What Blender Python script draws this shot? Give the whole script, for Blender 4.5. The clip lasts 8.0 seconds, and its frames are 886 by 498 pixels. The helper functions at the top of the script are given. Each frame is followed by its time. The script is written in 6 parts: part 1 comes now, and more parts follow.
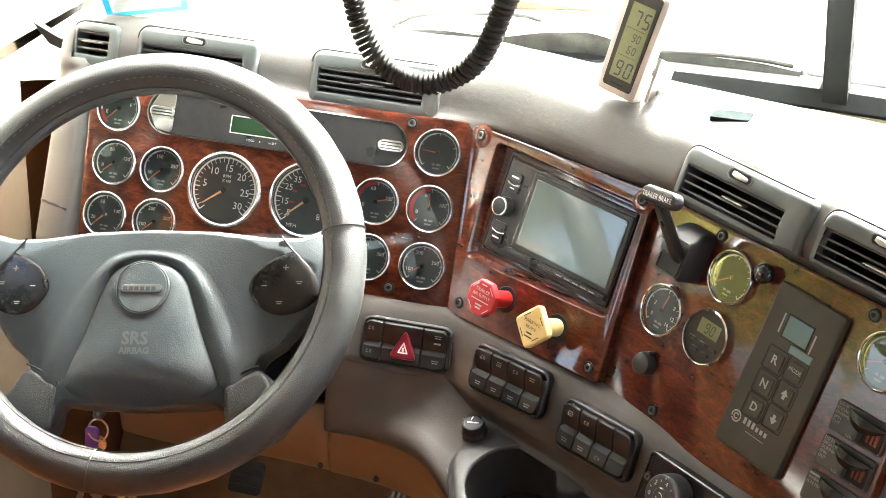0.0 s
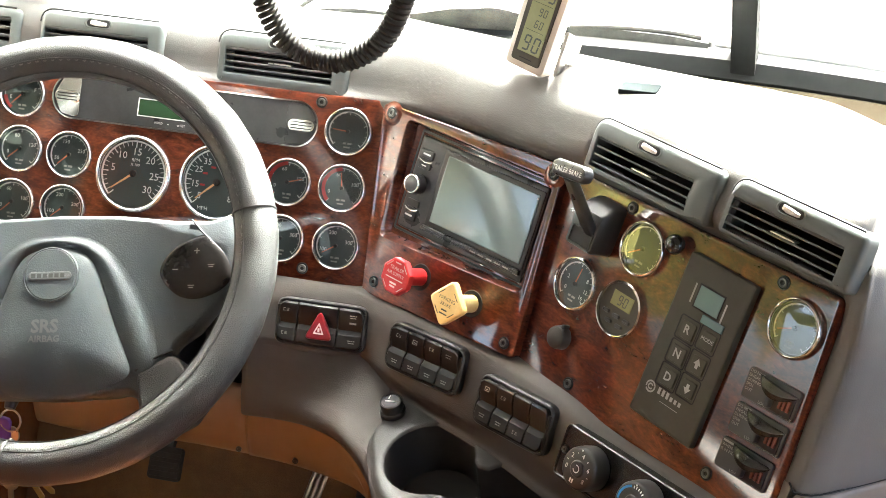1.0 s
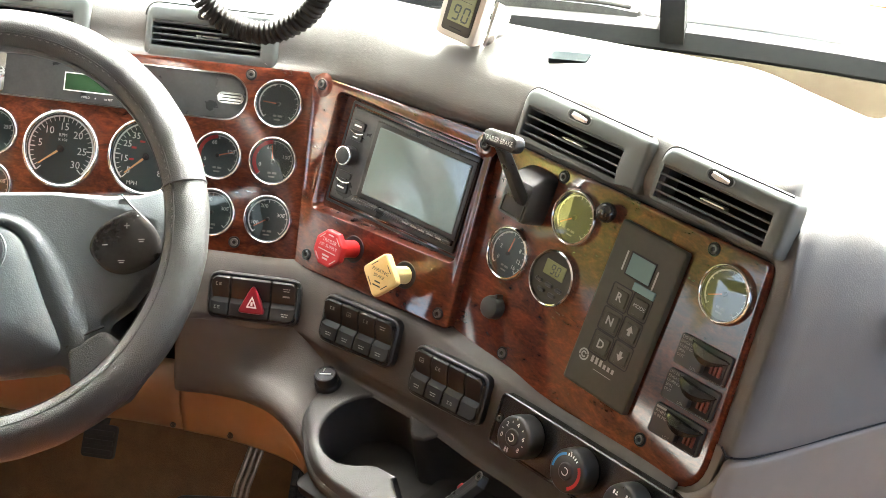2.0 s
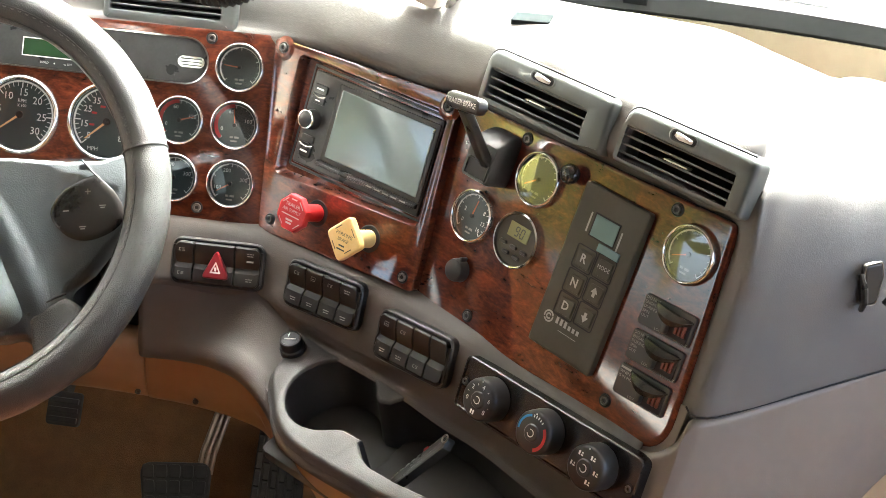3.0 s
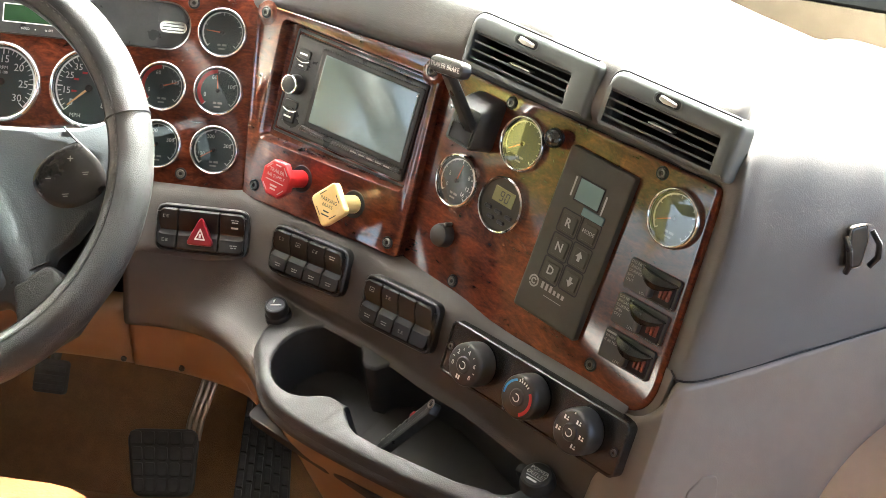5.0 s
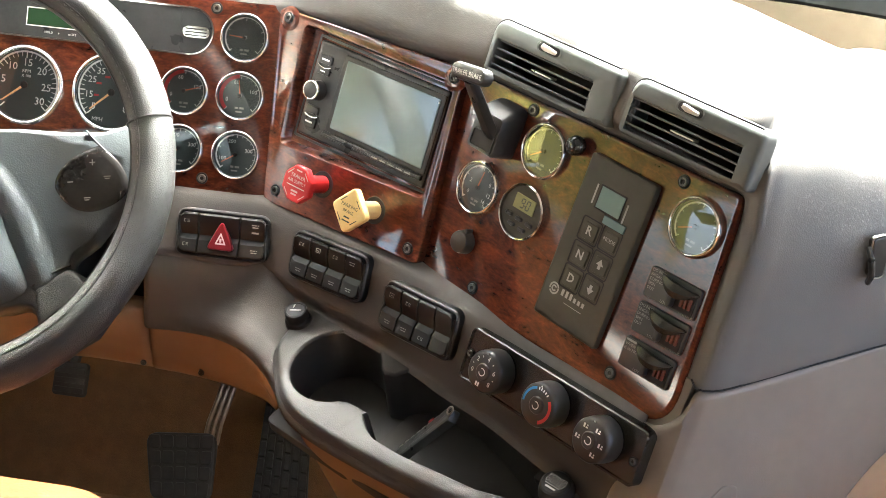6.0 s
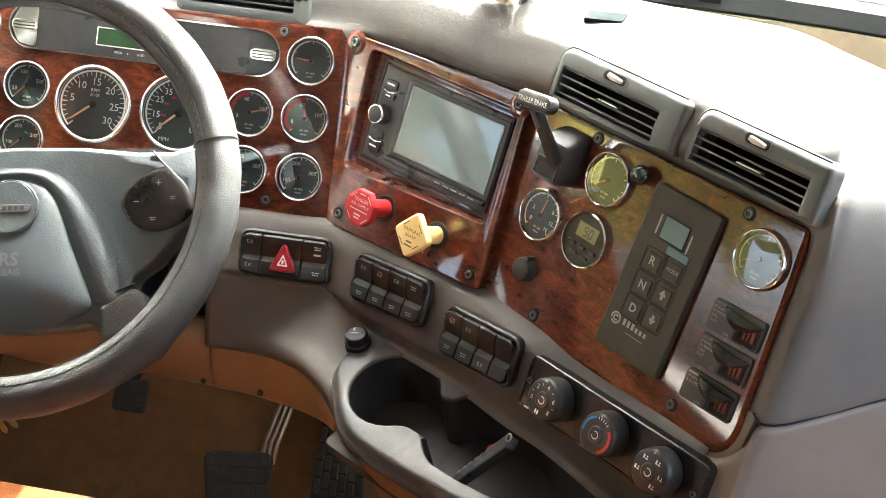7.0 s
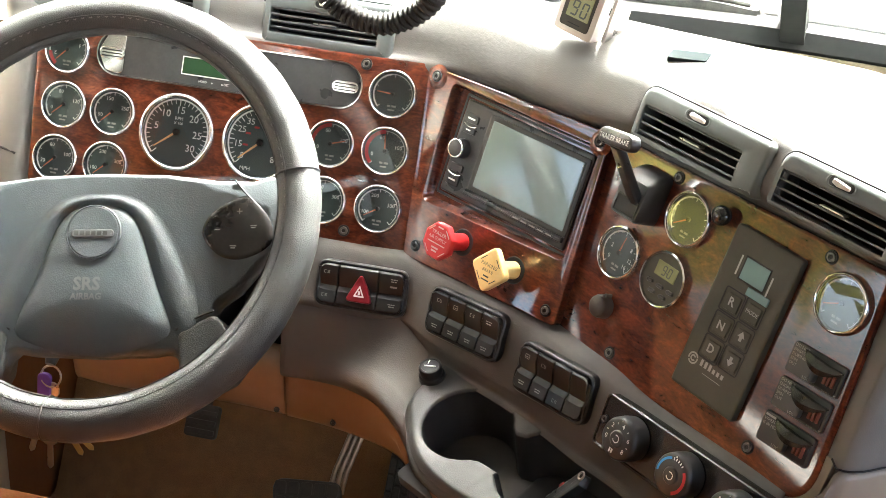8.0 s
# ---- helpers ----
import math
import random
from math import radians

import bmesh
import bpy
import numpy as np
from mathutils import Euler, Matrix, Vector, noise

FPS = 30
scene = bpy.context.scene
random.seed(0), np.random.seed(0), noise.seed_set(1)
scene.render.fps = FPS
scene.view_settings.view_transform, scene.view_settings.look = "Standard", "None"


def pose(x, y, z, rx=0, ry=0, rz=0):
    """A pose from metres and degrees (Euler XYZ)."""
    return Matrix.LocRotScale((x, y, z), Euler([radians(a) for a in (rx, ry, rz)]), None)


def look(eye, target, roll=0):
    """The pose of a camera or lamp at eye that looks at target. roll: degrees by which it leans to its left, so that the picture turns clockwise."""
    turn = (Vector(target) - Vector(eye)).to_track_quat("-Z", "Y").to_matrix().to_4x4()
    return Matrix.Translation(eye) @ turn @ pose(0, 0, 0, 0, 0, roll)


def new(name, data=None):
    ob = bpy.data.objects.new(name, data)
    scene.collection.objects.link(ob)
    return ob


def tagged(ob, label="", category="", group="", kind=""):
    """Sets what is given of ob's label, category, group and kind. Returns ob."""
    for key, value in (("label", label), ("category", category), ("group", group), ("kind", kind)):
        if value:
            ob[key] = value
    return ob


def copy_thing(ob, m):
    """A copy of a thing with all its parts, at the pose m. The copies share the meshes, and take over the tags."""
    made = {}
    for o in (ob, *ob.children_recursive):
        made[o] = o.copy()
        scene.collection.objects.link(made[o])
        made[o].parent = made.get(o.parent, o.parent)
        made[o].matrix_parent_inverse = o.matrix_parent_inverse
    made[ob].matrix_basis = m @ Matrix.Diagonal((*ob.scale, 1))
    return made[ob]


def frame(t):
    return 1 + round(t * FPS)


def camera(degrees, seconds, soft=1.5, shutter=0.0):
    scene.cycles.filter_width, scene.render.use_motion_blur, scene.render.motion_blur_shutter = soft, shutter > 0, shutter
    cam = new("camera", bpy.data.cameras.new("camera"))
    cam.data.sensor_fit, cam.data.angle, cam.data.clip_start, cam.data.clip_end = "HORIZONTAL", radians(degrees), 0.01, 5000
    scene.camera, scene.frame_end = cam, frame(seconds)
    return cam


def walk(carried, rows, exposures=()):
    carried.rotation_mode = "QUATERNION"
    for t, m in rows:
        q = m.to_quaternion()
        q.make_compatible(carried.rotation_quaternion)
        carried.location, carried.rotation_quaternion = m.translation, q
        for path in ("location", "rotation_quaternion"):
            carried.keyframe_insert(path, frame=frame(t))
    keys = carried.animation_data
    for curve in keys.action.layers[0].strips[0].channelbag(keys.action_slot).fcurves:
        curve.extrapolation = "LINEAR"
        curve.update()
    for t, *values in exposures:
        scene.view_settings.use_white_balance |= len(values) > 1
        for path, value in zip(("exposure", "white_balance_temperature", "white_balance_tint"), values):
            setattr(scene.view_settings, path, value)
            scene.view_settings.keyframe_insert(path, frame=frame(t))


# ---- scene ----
cam = camera(32.82, 8.0, soft=0.85)
ROWS = [
    (0, -0.0002, -0, 1.6801, 62.65, -3.247, 14.384),
    (0.5, 0.0023, 0.0009, 1.6777, 62.404, -3.353, 12.631),
    (1, 0.0086, 0.0057, 1.6767, 62.067, -3.343, 11.08),
    (1.5, 0.0104, 0.0061, 1.6754, 61.719, -3.576, 9.639),
    (3, 0.0131, 0.0101, 1.6707, 59.95, -3.97, 7.131),
    (3.5, 0.0152, 0.0119, 1.6689, 59.426, -3.9, 6.733),
    (4, 0.017, 0.0122, 1.6688, 58.979, -3.882, 6.519),
    (5.5, 0.0175, 0.0157, 1.6701, 58.597, -3.815, 6.757),
    (6, 0.0156, 0.0157, 1.67, 58.782, -3.891, 7.456),
    (6.5, 0.0094, 0.0152, 1.6727, 59.027, -3.971, 8.542),
    (7, 0.0081, 0.0176, 1.6749, 59.381, -3.807, 9.864),
    (7.5, 0.0031, 0.0153, 1.6751, 59.91, -3.821, 11.303),
    (8, -0.0025, 0.0143, 1.6769, 60.431, -3.785, 12.808),
]
EXPOSURE, TINT = 3.81, 5.0
walk(cam, [(t, pose(x, y, z, a, b, c)) for t, x, y, z, a, b, c in ROWS], [(0.0, EXPOSURE, 6500, TINT), (8.0, EXPOSURE, 6500, TINT)])

# ---- light ----
SUN_FROM = Vector((0.1, 0.675, 0.73)).normalized()
world = bpy.data.worlds.new("sky")
scene.world = world
world.use_nodes = True
wn = world.node_tree
sky = wn.nodes.new("ShaderNodeTexSky")
sky.sky_type = "NISHITA"
sky.sun_disc = False
sky.dust_density, sky.air_density, sky.ozone_density = 6.0, 0.7, 0.4
sky.sun_elevation = math.asin(SUN_FROM.z)
sky.sun_rotation = math.atan2(SUN_FROM.x, SUN_FROM.y)
wn.nodes["Background"].inputs["Strength"].default_value = 0.15
wn.links.new(sky.outputs[0], wn.nodes["Background"].inputs["Color"])
sun_data = bpy.data.lights.new("sun", "SUN")
sun_data.energy, sun_data.angle, sun_data.color = 5.0, radians(0.6), (1.0, 0.97, 0.92)
sun_lamp = new("sun", sun_data)
sun_lamp.matrix_world = look(SUN_FROM * 20, (0, 0, 0))

# ---- materials ----


def material(name, colour, rough=0.5, metal=0.0, second=None, scale=20.0, bump=0.0, bump_scale=200.0, spec=0.5,
             coat=0.0, stretch=(1, 1, 1), detail=6.0, wear=0.1, trans=0.0, ior=1.5, emit=0.0):
    m = bpy.data.materials.new(name)
    m.use_nodes = True
    nt = m.node_tree
    b = nt.nodes["Principled BSDF"]
    b.inputs["Roughness"].default_value = rough
    b.inputs["Metallic"].default_value = metal
    b.inputs["Specular IOR Level"].default_value = spec
    b.inputs["Coat Weight"].default_value = coat
    b.inputs["Coat Roughness"].default_value = 0.03
    b.inputs["Transmission Weight"].default_value = trans
    b.inputs["IOR"].default_value = ior
    b.inputs["Base Color"].default_value = (*colour, 1)
    if emit:
        b.inputs["Emission Color"].default_value = (*colour, 1)
        b.inputs["Emission Strength"].default_value = emit
    co = nt.nodes.new("ShaderNodeTexCoord")
    mp = nt.nodes.new("ShaderNodeMapping")
    mp.inputs["Scale"].default_value = stretch
    nt.links.new(co.outputs["Object"], mp.inputs["Vector"])
    if second:
        n1 = nt.nodes.new("ShaderNodeTexNoise")
        n1.inputs["Scale"].default_value, n1.inputs["Detail"].default_value = scale, detail
        n2 = nt.nodes.new("ShaderNodeTexNoise")
        n2.inputs["Scale"].default_value, n2.inputs["Detail"].default_value = scale * 9, 3
        nt.links.new(mp.outputs[0], n1.inputs["Vector"])
        nt.links.new(mp.outputs[0], n2.inputs["Vector"])
        mx = nt.nodes.new("ShaderNodeMath")
        mx.operation = "MULTIPLY_ADD"
        mx.inputs[1].default_value = 0.35
        nt.links.new(n2.outputs[0], mx.inputs[0])
        nt.links.new(n1.outputs[0], mx.inputs[2])
        rp = nt.nodes.new("ShaderNodeValToRGB")
        rp.color_ramp.elements[0].position, rp.color_ramp.elements[1].position = 0.5, 0.85
        rp.color_ramp.elements[0].color, rp.color_ramp.elements[1].color = (*colour, 1), (*second, 1)
        nt.links.new(mx.outputs[0], rp.inputs[0])
        nt.links.new(rp.outputs[0], b.inputs["Base Color"])
        if wear:
            rr_ = nt.nodes.new("ShaderNodeMapRange")
            rr_.inputs["To Min"].default_value, rr_.inputs["To Max"].default_value = max(rough - wear, 0.02), min(rough + wear, 1)
            nt.links.new(n1.outputs[0], rr_.inputs[0])
            nt.links.new(rr_.outputs[0], b.inputs["Roughness"])
    if bump:
        n3 = nt.nodes.new("ShaderNodeTexVoronoi")
        n3.feature = "SMOOTH_F1"
        n3.inputs["Scale"].default_value = bump_scale
        nt.links.new(co.outputs["Object"], n3.inputs["Vector"])
        bp = nt.nodes.new("ShaderNodeBump")
        bp.inputs["Strength"].default_value, bp.inputs["Distance"].default_value = bump, 0.001
        nt.links.new(n3.outputs["Distance"], bp.inputs["Height"])
        nt.links.new(bp.outputs[0], b.inputs["Normal"])
    return m


def burl(name):
    """Polished burl veneer under clear lacquer."""
    m = material(name, (0.09, 0.018, 0.006), 0.4, coat=1.0, spec=0.08)
    nt = m.node_tree
    b = nt.nodes["Principled BSDF"]
    b.inputs["Coat IOR"].default_value = 1.75
    b.inputs["Coat Roughness"].default_value = 0.05
    co = nt.nodes.new("ShaderNodeTexCoord")
    mp = nt.nodes.new("ShaderNodeMapping")
    mp.inputs["Scale"].default_value = (11, 24, 11)
    n1 = nt.nodes.new("ShaderNodeTexNoise")
    n1.inputs["Scale"].default_value, n1.inputs["Detail"].default_value = 2.2, 9
    n1.inputs["Roughness"].default_value, n1.inputs["Distortion"].default_value = 0.68, 1.6
    n2 = nt.nodes.new("ShaderNodeTexNoise")
    n2.inputs["Scale"].default_value, n2.inputs["Detail"].default_value = 17, 6
    nt.links.new(co.outputs["Object"], mp.inputs[0])
    nt.links.new(mp.outputs[0], n1.inputs["Vector"])
    nt.links.new(mp.outputs[0], n2.inputs["Vector"])
    ad = nt.nodes.new("ShaderNodeMath")
    ad.operation = "MULTIPLY_ADD"
    ad.inputs[1].default_value = 0.4
    nt.links.new(n2.outputs[0], ad.inputs[0])
    nt.links.new(n1.outputs[0], ad.inputs[2])
    rp = nt.nodes.new("ShaderNodeValToRGB")
    el = rp.color_ramp.elements
    el[0].position, el[0].color = 0.45, (0.033, 0.0075, 0.0038, 1)
    el[1].position, el[1].color = 0.95, (0.18, 0.043, 0.016, 1)
    e = el.new(0.63)
    e.color = (0.06, 0.0125, 0.006, 1)
    e = el.new(0.77)
    e.color = (0.105, 0.022, 0.0095, 1)
    nt.links.new(ad.outputs[0], rp.inputs[0])
    nt.links.new(rp.outputs[0], b.inputs["Base Color"])
    return m


M_PAD = material("dash_vinyl", (0.108, 0.105, 0.1), 0.5, second=(0.123, 0.12, 0.114), scale=7, bump=0.16, bump_scale=900)
M_GREY = material("moulded_grey_plastic", (0.077, 0.0695, 0.0645), 0.64, second=(0.089, 0.081, 0.075), scale=9, bump=0.2, bump_scale=1000, spec=0.3)
# More neutral grey for the tray, also darkened to offset strong light there
M_TRAY = material("tray_grey_dimmed", (0.05, 0.0485, 0.047), 0.6, second=(0.058, 0.0565, 0.055), scale=9, bump=0.2, bump_scale=1000, spec=0.3)
M_SIDE = material("side_grey_plastic", (0.19, 0.167, 0.143), 0.5, second=(0.212, 0.188, 0.161), scale=9, bump=0.12, bump_scale=900)
M_VENT = material("vent_grey_plastic", (0.088, 0.102, 0.099), 0.45, second=(0.1, 0.114, 0.111), scale=15)
M_TAN = material("tan_plastic", (0.21, 0.108, 0.052), 0.5, second=(0.245, 0.13, 0.066), scale=8, bump=0.12, bump_scale=700)
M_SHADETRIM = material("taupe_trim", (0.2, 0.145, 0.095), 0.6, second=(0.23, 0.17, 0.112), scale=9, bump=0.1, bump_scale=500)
M_BEIGE = material("beige_trim", (0.55, 0.5, 0.43), 0.6, second=(0.61, 0.55, 0.47), scale=9, bump=0.1, bump_scale=500)
# Beige trim darkened to offset light bounced off the sunlit pad
M_COWL = material("beige_cowl_dimmed", (0.13, 0.105, 0.07), 0.7, second=(0.15, 0.122, 0.083), scale=9, bump=0.1, bump_scale=500)
M_BLACK = material("black_plastic", (0.018, 0.018, 0.018), 0.38, second=(0.03, 0.03, 0.03), scale=30)
M_SATIN = material("satin_black", (0.025, 0.026, 0.026), 0.3, second=(0.04, 0.04, 0.04), scale=40)
M_POD = material("pod_black", (0.012, 0.012, 0.012), 0.2, second=(0.02, 0.018, 0.017), scale=30)
M_DARK = material("dark_recess", (0.008, 0.008, 0.008), 0.7)
M_CHROME = material("chrome", (0.84, 0.84, 0.83), 0.12, 1.0, second=(0.72, 0.72, 0.71), scale=60, wear=0.05)
M_STEEL = material("worn_steel", (0.45, 0.43, 0.4), 0.3, 1.0, second=(0.35, 0.33, 0.3), scale=50)
M_WOOD = burl("burl_veneer")
M_LEATHER = material("grey_leather_cover", (0.03, 0.0315, 0.031), 0.42, second=(0.038, 0.0395, 0.0385), scale=16, bump=0.42, bump_scale=1050)
M_THREAD = material("grey_thread", (0.1, 0.1, 0.095), 0.7)
M_PEDALARM = material("dull_pedal_steel", (0.3, 0.23, 0.17), 0.42, 1.0, second=(0.22, 0.17, 0.12), scale=50)
M_SCREW = material("dark_screw_steel", (0.12, 0.12, 0.11), 0.38, 0.6)
M_ROCKER = material("rocker_black", (0.014, 0.014, 0.0138), 0.4, second=(0.016, 0.016, 0.015), scale=40, spec=0.35)
M_GLOSS = material("gloss_black", (0.013, 0.013, 0.012), 0.24, second=(0.016, 0.015, 0.014), scale=30, wear=0.06)
M_WIPER = material("dusty_wiper_rubber", (0.02, 0.021, 0.018), 0.85, second=(0.06, 0.06, 0.052), scale=35)
M_HUB = material("airbag_cover_vinyl", (0.041, 0.052, 0.058), 0.5, second=(0.051, 0.063, 0.069), scale=14, bump=0.22, bump_scale=800)
# Grey of the emblem bar; on the flat letters it paints light on embossing
M_EMBOSS = material("emblem_grey_relief_light", (0.085, 0.09, 0.094), 0.45)
M_WHITE = material("white_print", (0.72, 0.72, 0.7), 0.6)
M_MARK = material("dial_print", (0.8, 0.81, 0.8), 0.6)
M_ORANGE = material("needle_orange", (0.72, 0.4, 0.18), 0.5)
M_NEEDLERED = material("needle_red_orange", (0.62, 0.15, 0.06), 0.5)
M_RED = material("red_plastic", (0.42, 0.015, 0.02), 0.35, second=(0.48, 0.025, 0.028), scale=40)
M_DEEPRED = material("hazard_red", (0.16, 0.006, 0.012), 0.3)
M_PRINT = material("faded_print", (0.3, 0.3, 0.28), 0.6)
M_RUST = material("dull_red_print", (0.16, 0.035, 0.02), 0.5)
M_YELLOW = material("yellow_plastic", (0.72, 0.52, 0.2), 0.4, second=(0.78, 0.6, 0.28), scale=40)
# Black lifted towards teal to imitate haze reflected in the gauge glass
M_DIAL = material("dial_black_teal_haze", (0.036, 0.051, 0.051), 0.45)
M_LCD = material("lcd_olive", (0.2, 0.215, 0.1), 0.25, second=(0.23, 0.245, 0.12), scale=30)
M_PALEINK = material("worn_white_print", (0.6, 0.5, 0.48), 0.6)
M_INK = material("lcd_segment", (0.035, 0.045, 0.03), 0.4)
M_LCDG = material("lcd_green", (0.024, 0.056, 0.026), 0.2)
M_LCDB = material("lcd_pale", (0.12, 0.19, 0.19), 0.18, spec=0.3)
# Pale teal base stands in for sky reflected by the screen
M_TOUCH = material("touch_screen_sky_sheen", (0.14, 0.19, 0.195), 0.09, spec=1.0)
M_LOUVRE = material("louvre_black", (0.12, 0.13, 0.136), 0.35)
# Darker grey than the tray, for the insides of cup and bin
M_BINDARK = material("bin_dark_grey", (0.029, 0.026, 0.024), 0.55, second=(0.038, 0.034, 0.032), scale=12)
M_PATCH = material("dark_sensor_plastic", (0.016, 0.0195, 0.02), 0.9, spec=0.0)
M_SCREEN = material("screen_glass", (0.02, 0.024, 0.024), 0.06, spec=0.8)
M_GLASS = material("clear_glass", (0.96, 0.98, 0.97), 0.0, trans=1.0, ior=1.45)
M_DIALGLASS = material("gauge_glass", (0.97, 0.98, 0.97), 0.0, trans=1.0, ior=1.6)
M_OLIVE = material("selector_plate", (0.05, 0.047, 0.036), 0.5, second=(0.06, 0.056, 0.044), scale=25, spec=0.25)
M_GUARD = material("guard_plate", (0.03, 0.029, 0.026), 0.4)
M_CREAM = material("cream_plastic", (0.5, 0.46, 0.4), 0.4, second=(0.55, 0.5, 0.44), scale=30)
M_RUBBER = material("rubber", (0.022, 0.021, 0.02), 0.75, second=(0.035, 0.033, 0.03), scale=50, spec=0.25)
M_CARPET = material("brown_carpet", (0.115, 0.054, 0.019), 0.95, second=(0.155, 0.076, 0.029), scale=40, bump=0.8, bump_scale=700)
M_SEAT = material("tan_leather", (0.068, 0.0185, 0.0042), 0.7, second=(0.088, 0.0255, 0.006), scale=14, bump=0.25, bump_scale=300, spec=0.08)
M_BLUE = material("blue_band", (0.02, 0.42, 0.85), 0.5)
M_HEATBLUE = material("cold_print", (0.03, 0.25, 0.6), 0.5)
M_PAINT = material("white_paint", (0.8, 0.8, 0.79), 0.3, second=(0.77, 0.77, 0.76), scale=3)
M_ROOF = material("headliner", (0.45, 0.44, 0.42), 0.9, second=(0.5, 0.49, 0.47), scale=30)
M_GROUND = material("pale_gravel", (0.26, 0.24, 0.21), 0.9, second=(0.32, 0.3, 0.27), scale=3)
M_LEAF = material("tree_leaf", (0.26, 0.25, 0.05), 0.55, second=(0.34, 0.32, 0.09), scale=2)
leaf_nodes = M_LEAF.node_tree
leaf_mix, leaf_thin = leaf_nodes.nodes.new("ShaderNodeMixShader"), leaf_nodes.nodes.new("ShaderNodeBsdfTranslucent")
leaf_thin.inputs["Color"].default_value = (0.36, 0.35, 0.08, 1)
leaf_mix.inputs[0].default_value = 0.45
leaf_nodes.links.new(leaf_nodes.nodes["Principled BSDF"].outputs[0], leaf_mix.inputs[1])
leaf_nodes.links.new(leaf_thin.outputs[0], leaf_mix.inputs[2])
leaf_nodes.links.new(leaf_mix.outputs[0], leaf_nodes.nodes["Material Output"].inputs["Surface"])
# Dark leaves for the unseen trees that dim the dash reflections
M_DARKTREE = material("reflection_dark_leaf", (0.018, 0.03, 0.022), 0.7, second=(0.03, 0.045, 0.03), scale=2)
M_BARK = material("bark", (0.12, 0.08, 0.05), 0.9, second=(0.18, 0.13, 0.09), scale=6)
M_PURPLE = material("purple_tag", (0.13, 0.05, 0.3), 0.5)
M_BRASS = material("brass_key", (0.6, 0.42, 0.18), 0.3, 1.0)
M_SEAL = material("windscreen_frame", (0.008, 0.009, 0.009), 0.75, second=(0.013, 0.014, 0.0135), scale=12, spec=0.1)

# ---- mesh helpers ----


def part(name, bm, mat, parent=None, label="", smooth=True, angle=35.0):
    me = bpy.data.meshes.new(name)
    bmesh.ops.recalc_face_normals(bm, faces=bm.faces[:])
    bm.to_mesh(me)
    bm.free()
    me.materials.append(mat)
    if smooth:
        me.shade_smooth()
        me.set_sharp_from_angle(angle=radians(angle))
    ob = new(name, me)
    if parent is not None:
        ob.parent = parent
    if label:
        ob["label"] = label
    return ob


def thing(name, m, label, category, group="", kind=""):
    ob = new(name)
    ob.empty_display_size = 0.02
    ob.matrix_world = m
    return tagged(ob, label, category, group, kind)


def facing(c, az, el):
    """A frame on a panel: x to its right, y up it, z out of it. az: degrees turned to the driver's side, el: leaning back."""
    a, e = radians(az), radians(el)
    n = Vector((-math.sin(a) * math.cos(e), -math.cos(a) * math.cos(e), math.sin(e)))
    u = Vector((math.cos(a), -math.sin(a), 0))
    v = n.cross(u)
    return Matrix(((u.x, v.x, n.x, c[0]), (u.y, v.y, n.y, c[1]), (u.z, v.z, n.z, c[2]), (0, 0, 0, 1)))


def at(fr, u, v, n=0.0, turn=0.0):
    return fr @ Matrix.Translation((u, v, n)) @ Matrix.Rotation(radians(turn), 4, "Z")


FL = facing((-0.363, 1.530, 0.919), 0, 26)
FP = facing((-0.218, 1.464, 0.923), 33, 20.9)
FR = facing((0.020, 1.290, 0.933), 42, 20.1)
F38 = facing((0.020, 1.290, 0.933), 38, 20.1)
FQ = facing((0.288, 1.234, 0.95), -35, 8)
FV = facing((-0.55, 1.6, 1.04), 0, 20)
FT = facing((-0.20, 1.34, 0.72), 35, 74)
FW = facing((-0.613, 1.287, 0.919), 0, 42)


def loft(bm, loops, closed=True, cap0=True, cap1=True):
    rings = [[bm.verts.new(p) for p in lp] for lp in loops]
    k = len(rings[0])
    for a, b in zip(rings, rings[1:]):
        for i in range(k if closed else k - 1):
            j = (i + 1) % k
            bm.faces.new((a[i], a[j], b[j], b[i]))
    if closed and cap0:
        bm.faces.new(rings[0][::-1])
    if closed and cap1:
        bm.faces.new(rings[-1])
    return rings


def rrect(w, h, r, cx=0.0, cy=0.0, seg=5):
    r = max(min(r, w / 2 - 1e-5, h / 2 - 1e-5), 1e-5)
    out = []
    for sx, sy, a0 in ((1, 1, 0), (-1, 1, 90), (-1, -1, 180), (1, -1, 270)):
        for i in range(seg + 1):
            a = radians(a0 + 90 * i / seg)
            out.append((cx + sx * (w / 2 - r) + r * math.cos(a), cy + sy * (h / 2 - r) + r * math.sin(a)))
    return out


def rpoly(corners, radii, seg=5):
    """A polygon with rounded corners, from its corners in order."""
    out = []
    k = len(corners)
    for i in range(k):
        p, a, b = Vector(corners[i]), Vector(corners[i - 1]), Vector(corners[(i + 1) % k])
        d1, d2 = (a - p).normalized(), (b - p).normalized()
        ang = d1.angle(d2)
        r = radii[i] if isinstance(radii, (list, tuple)) else radii
        t = min(r / math.tan(ang / 2), (a - p).length * 0.49, (b - p).length * 0.49)
        s, e = p + d1 * t, p + d2 * t
        for q in range(seg + 1):
            f = q / seg
            out.append(tuple((1 - f) ** 2 * s + 2 * f * (1 - f) * p + f ** 2 * e))
    return out


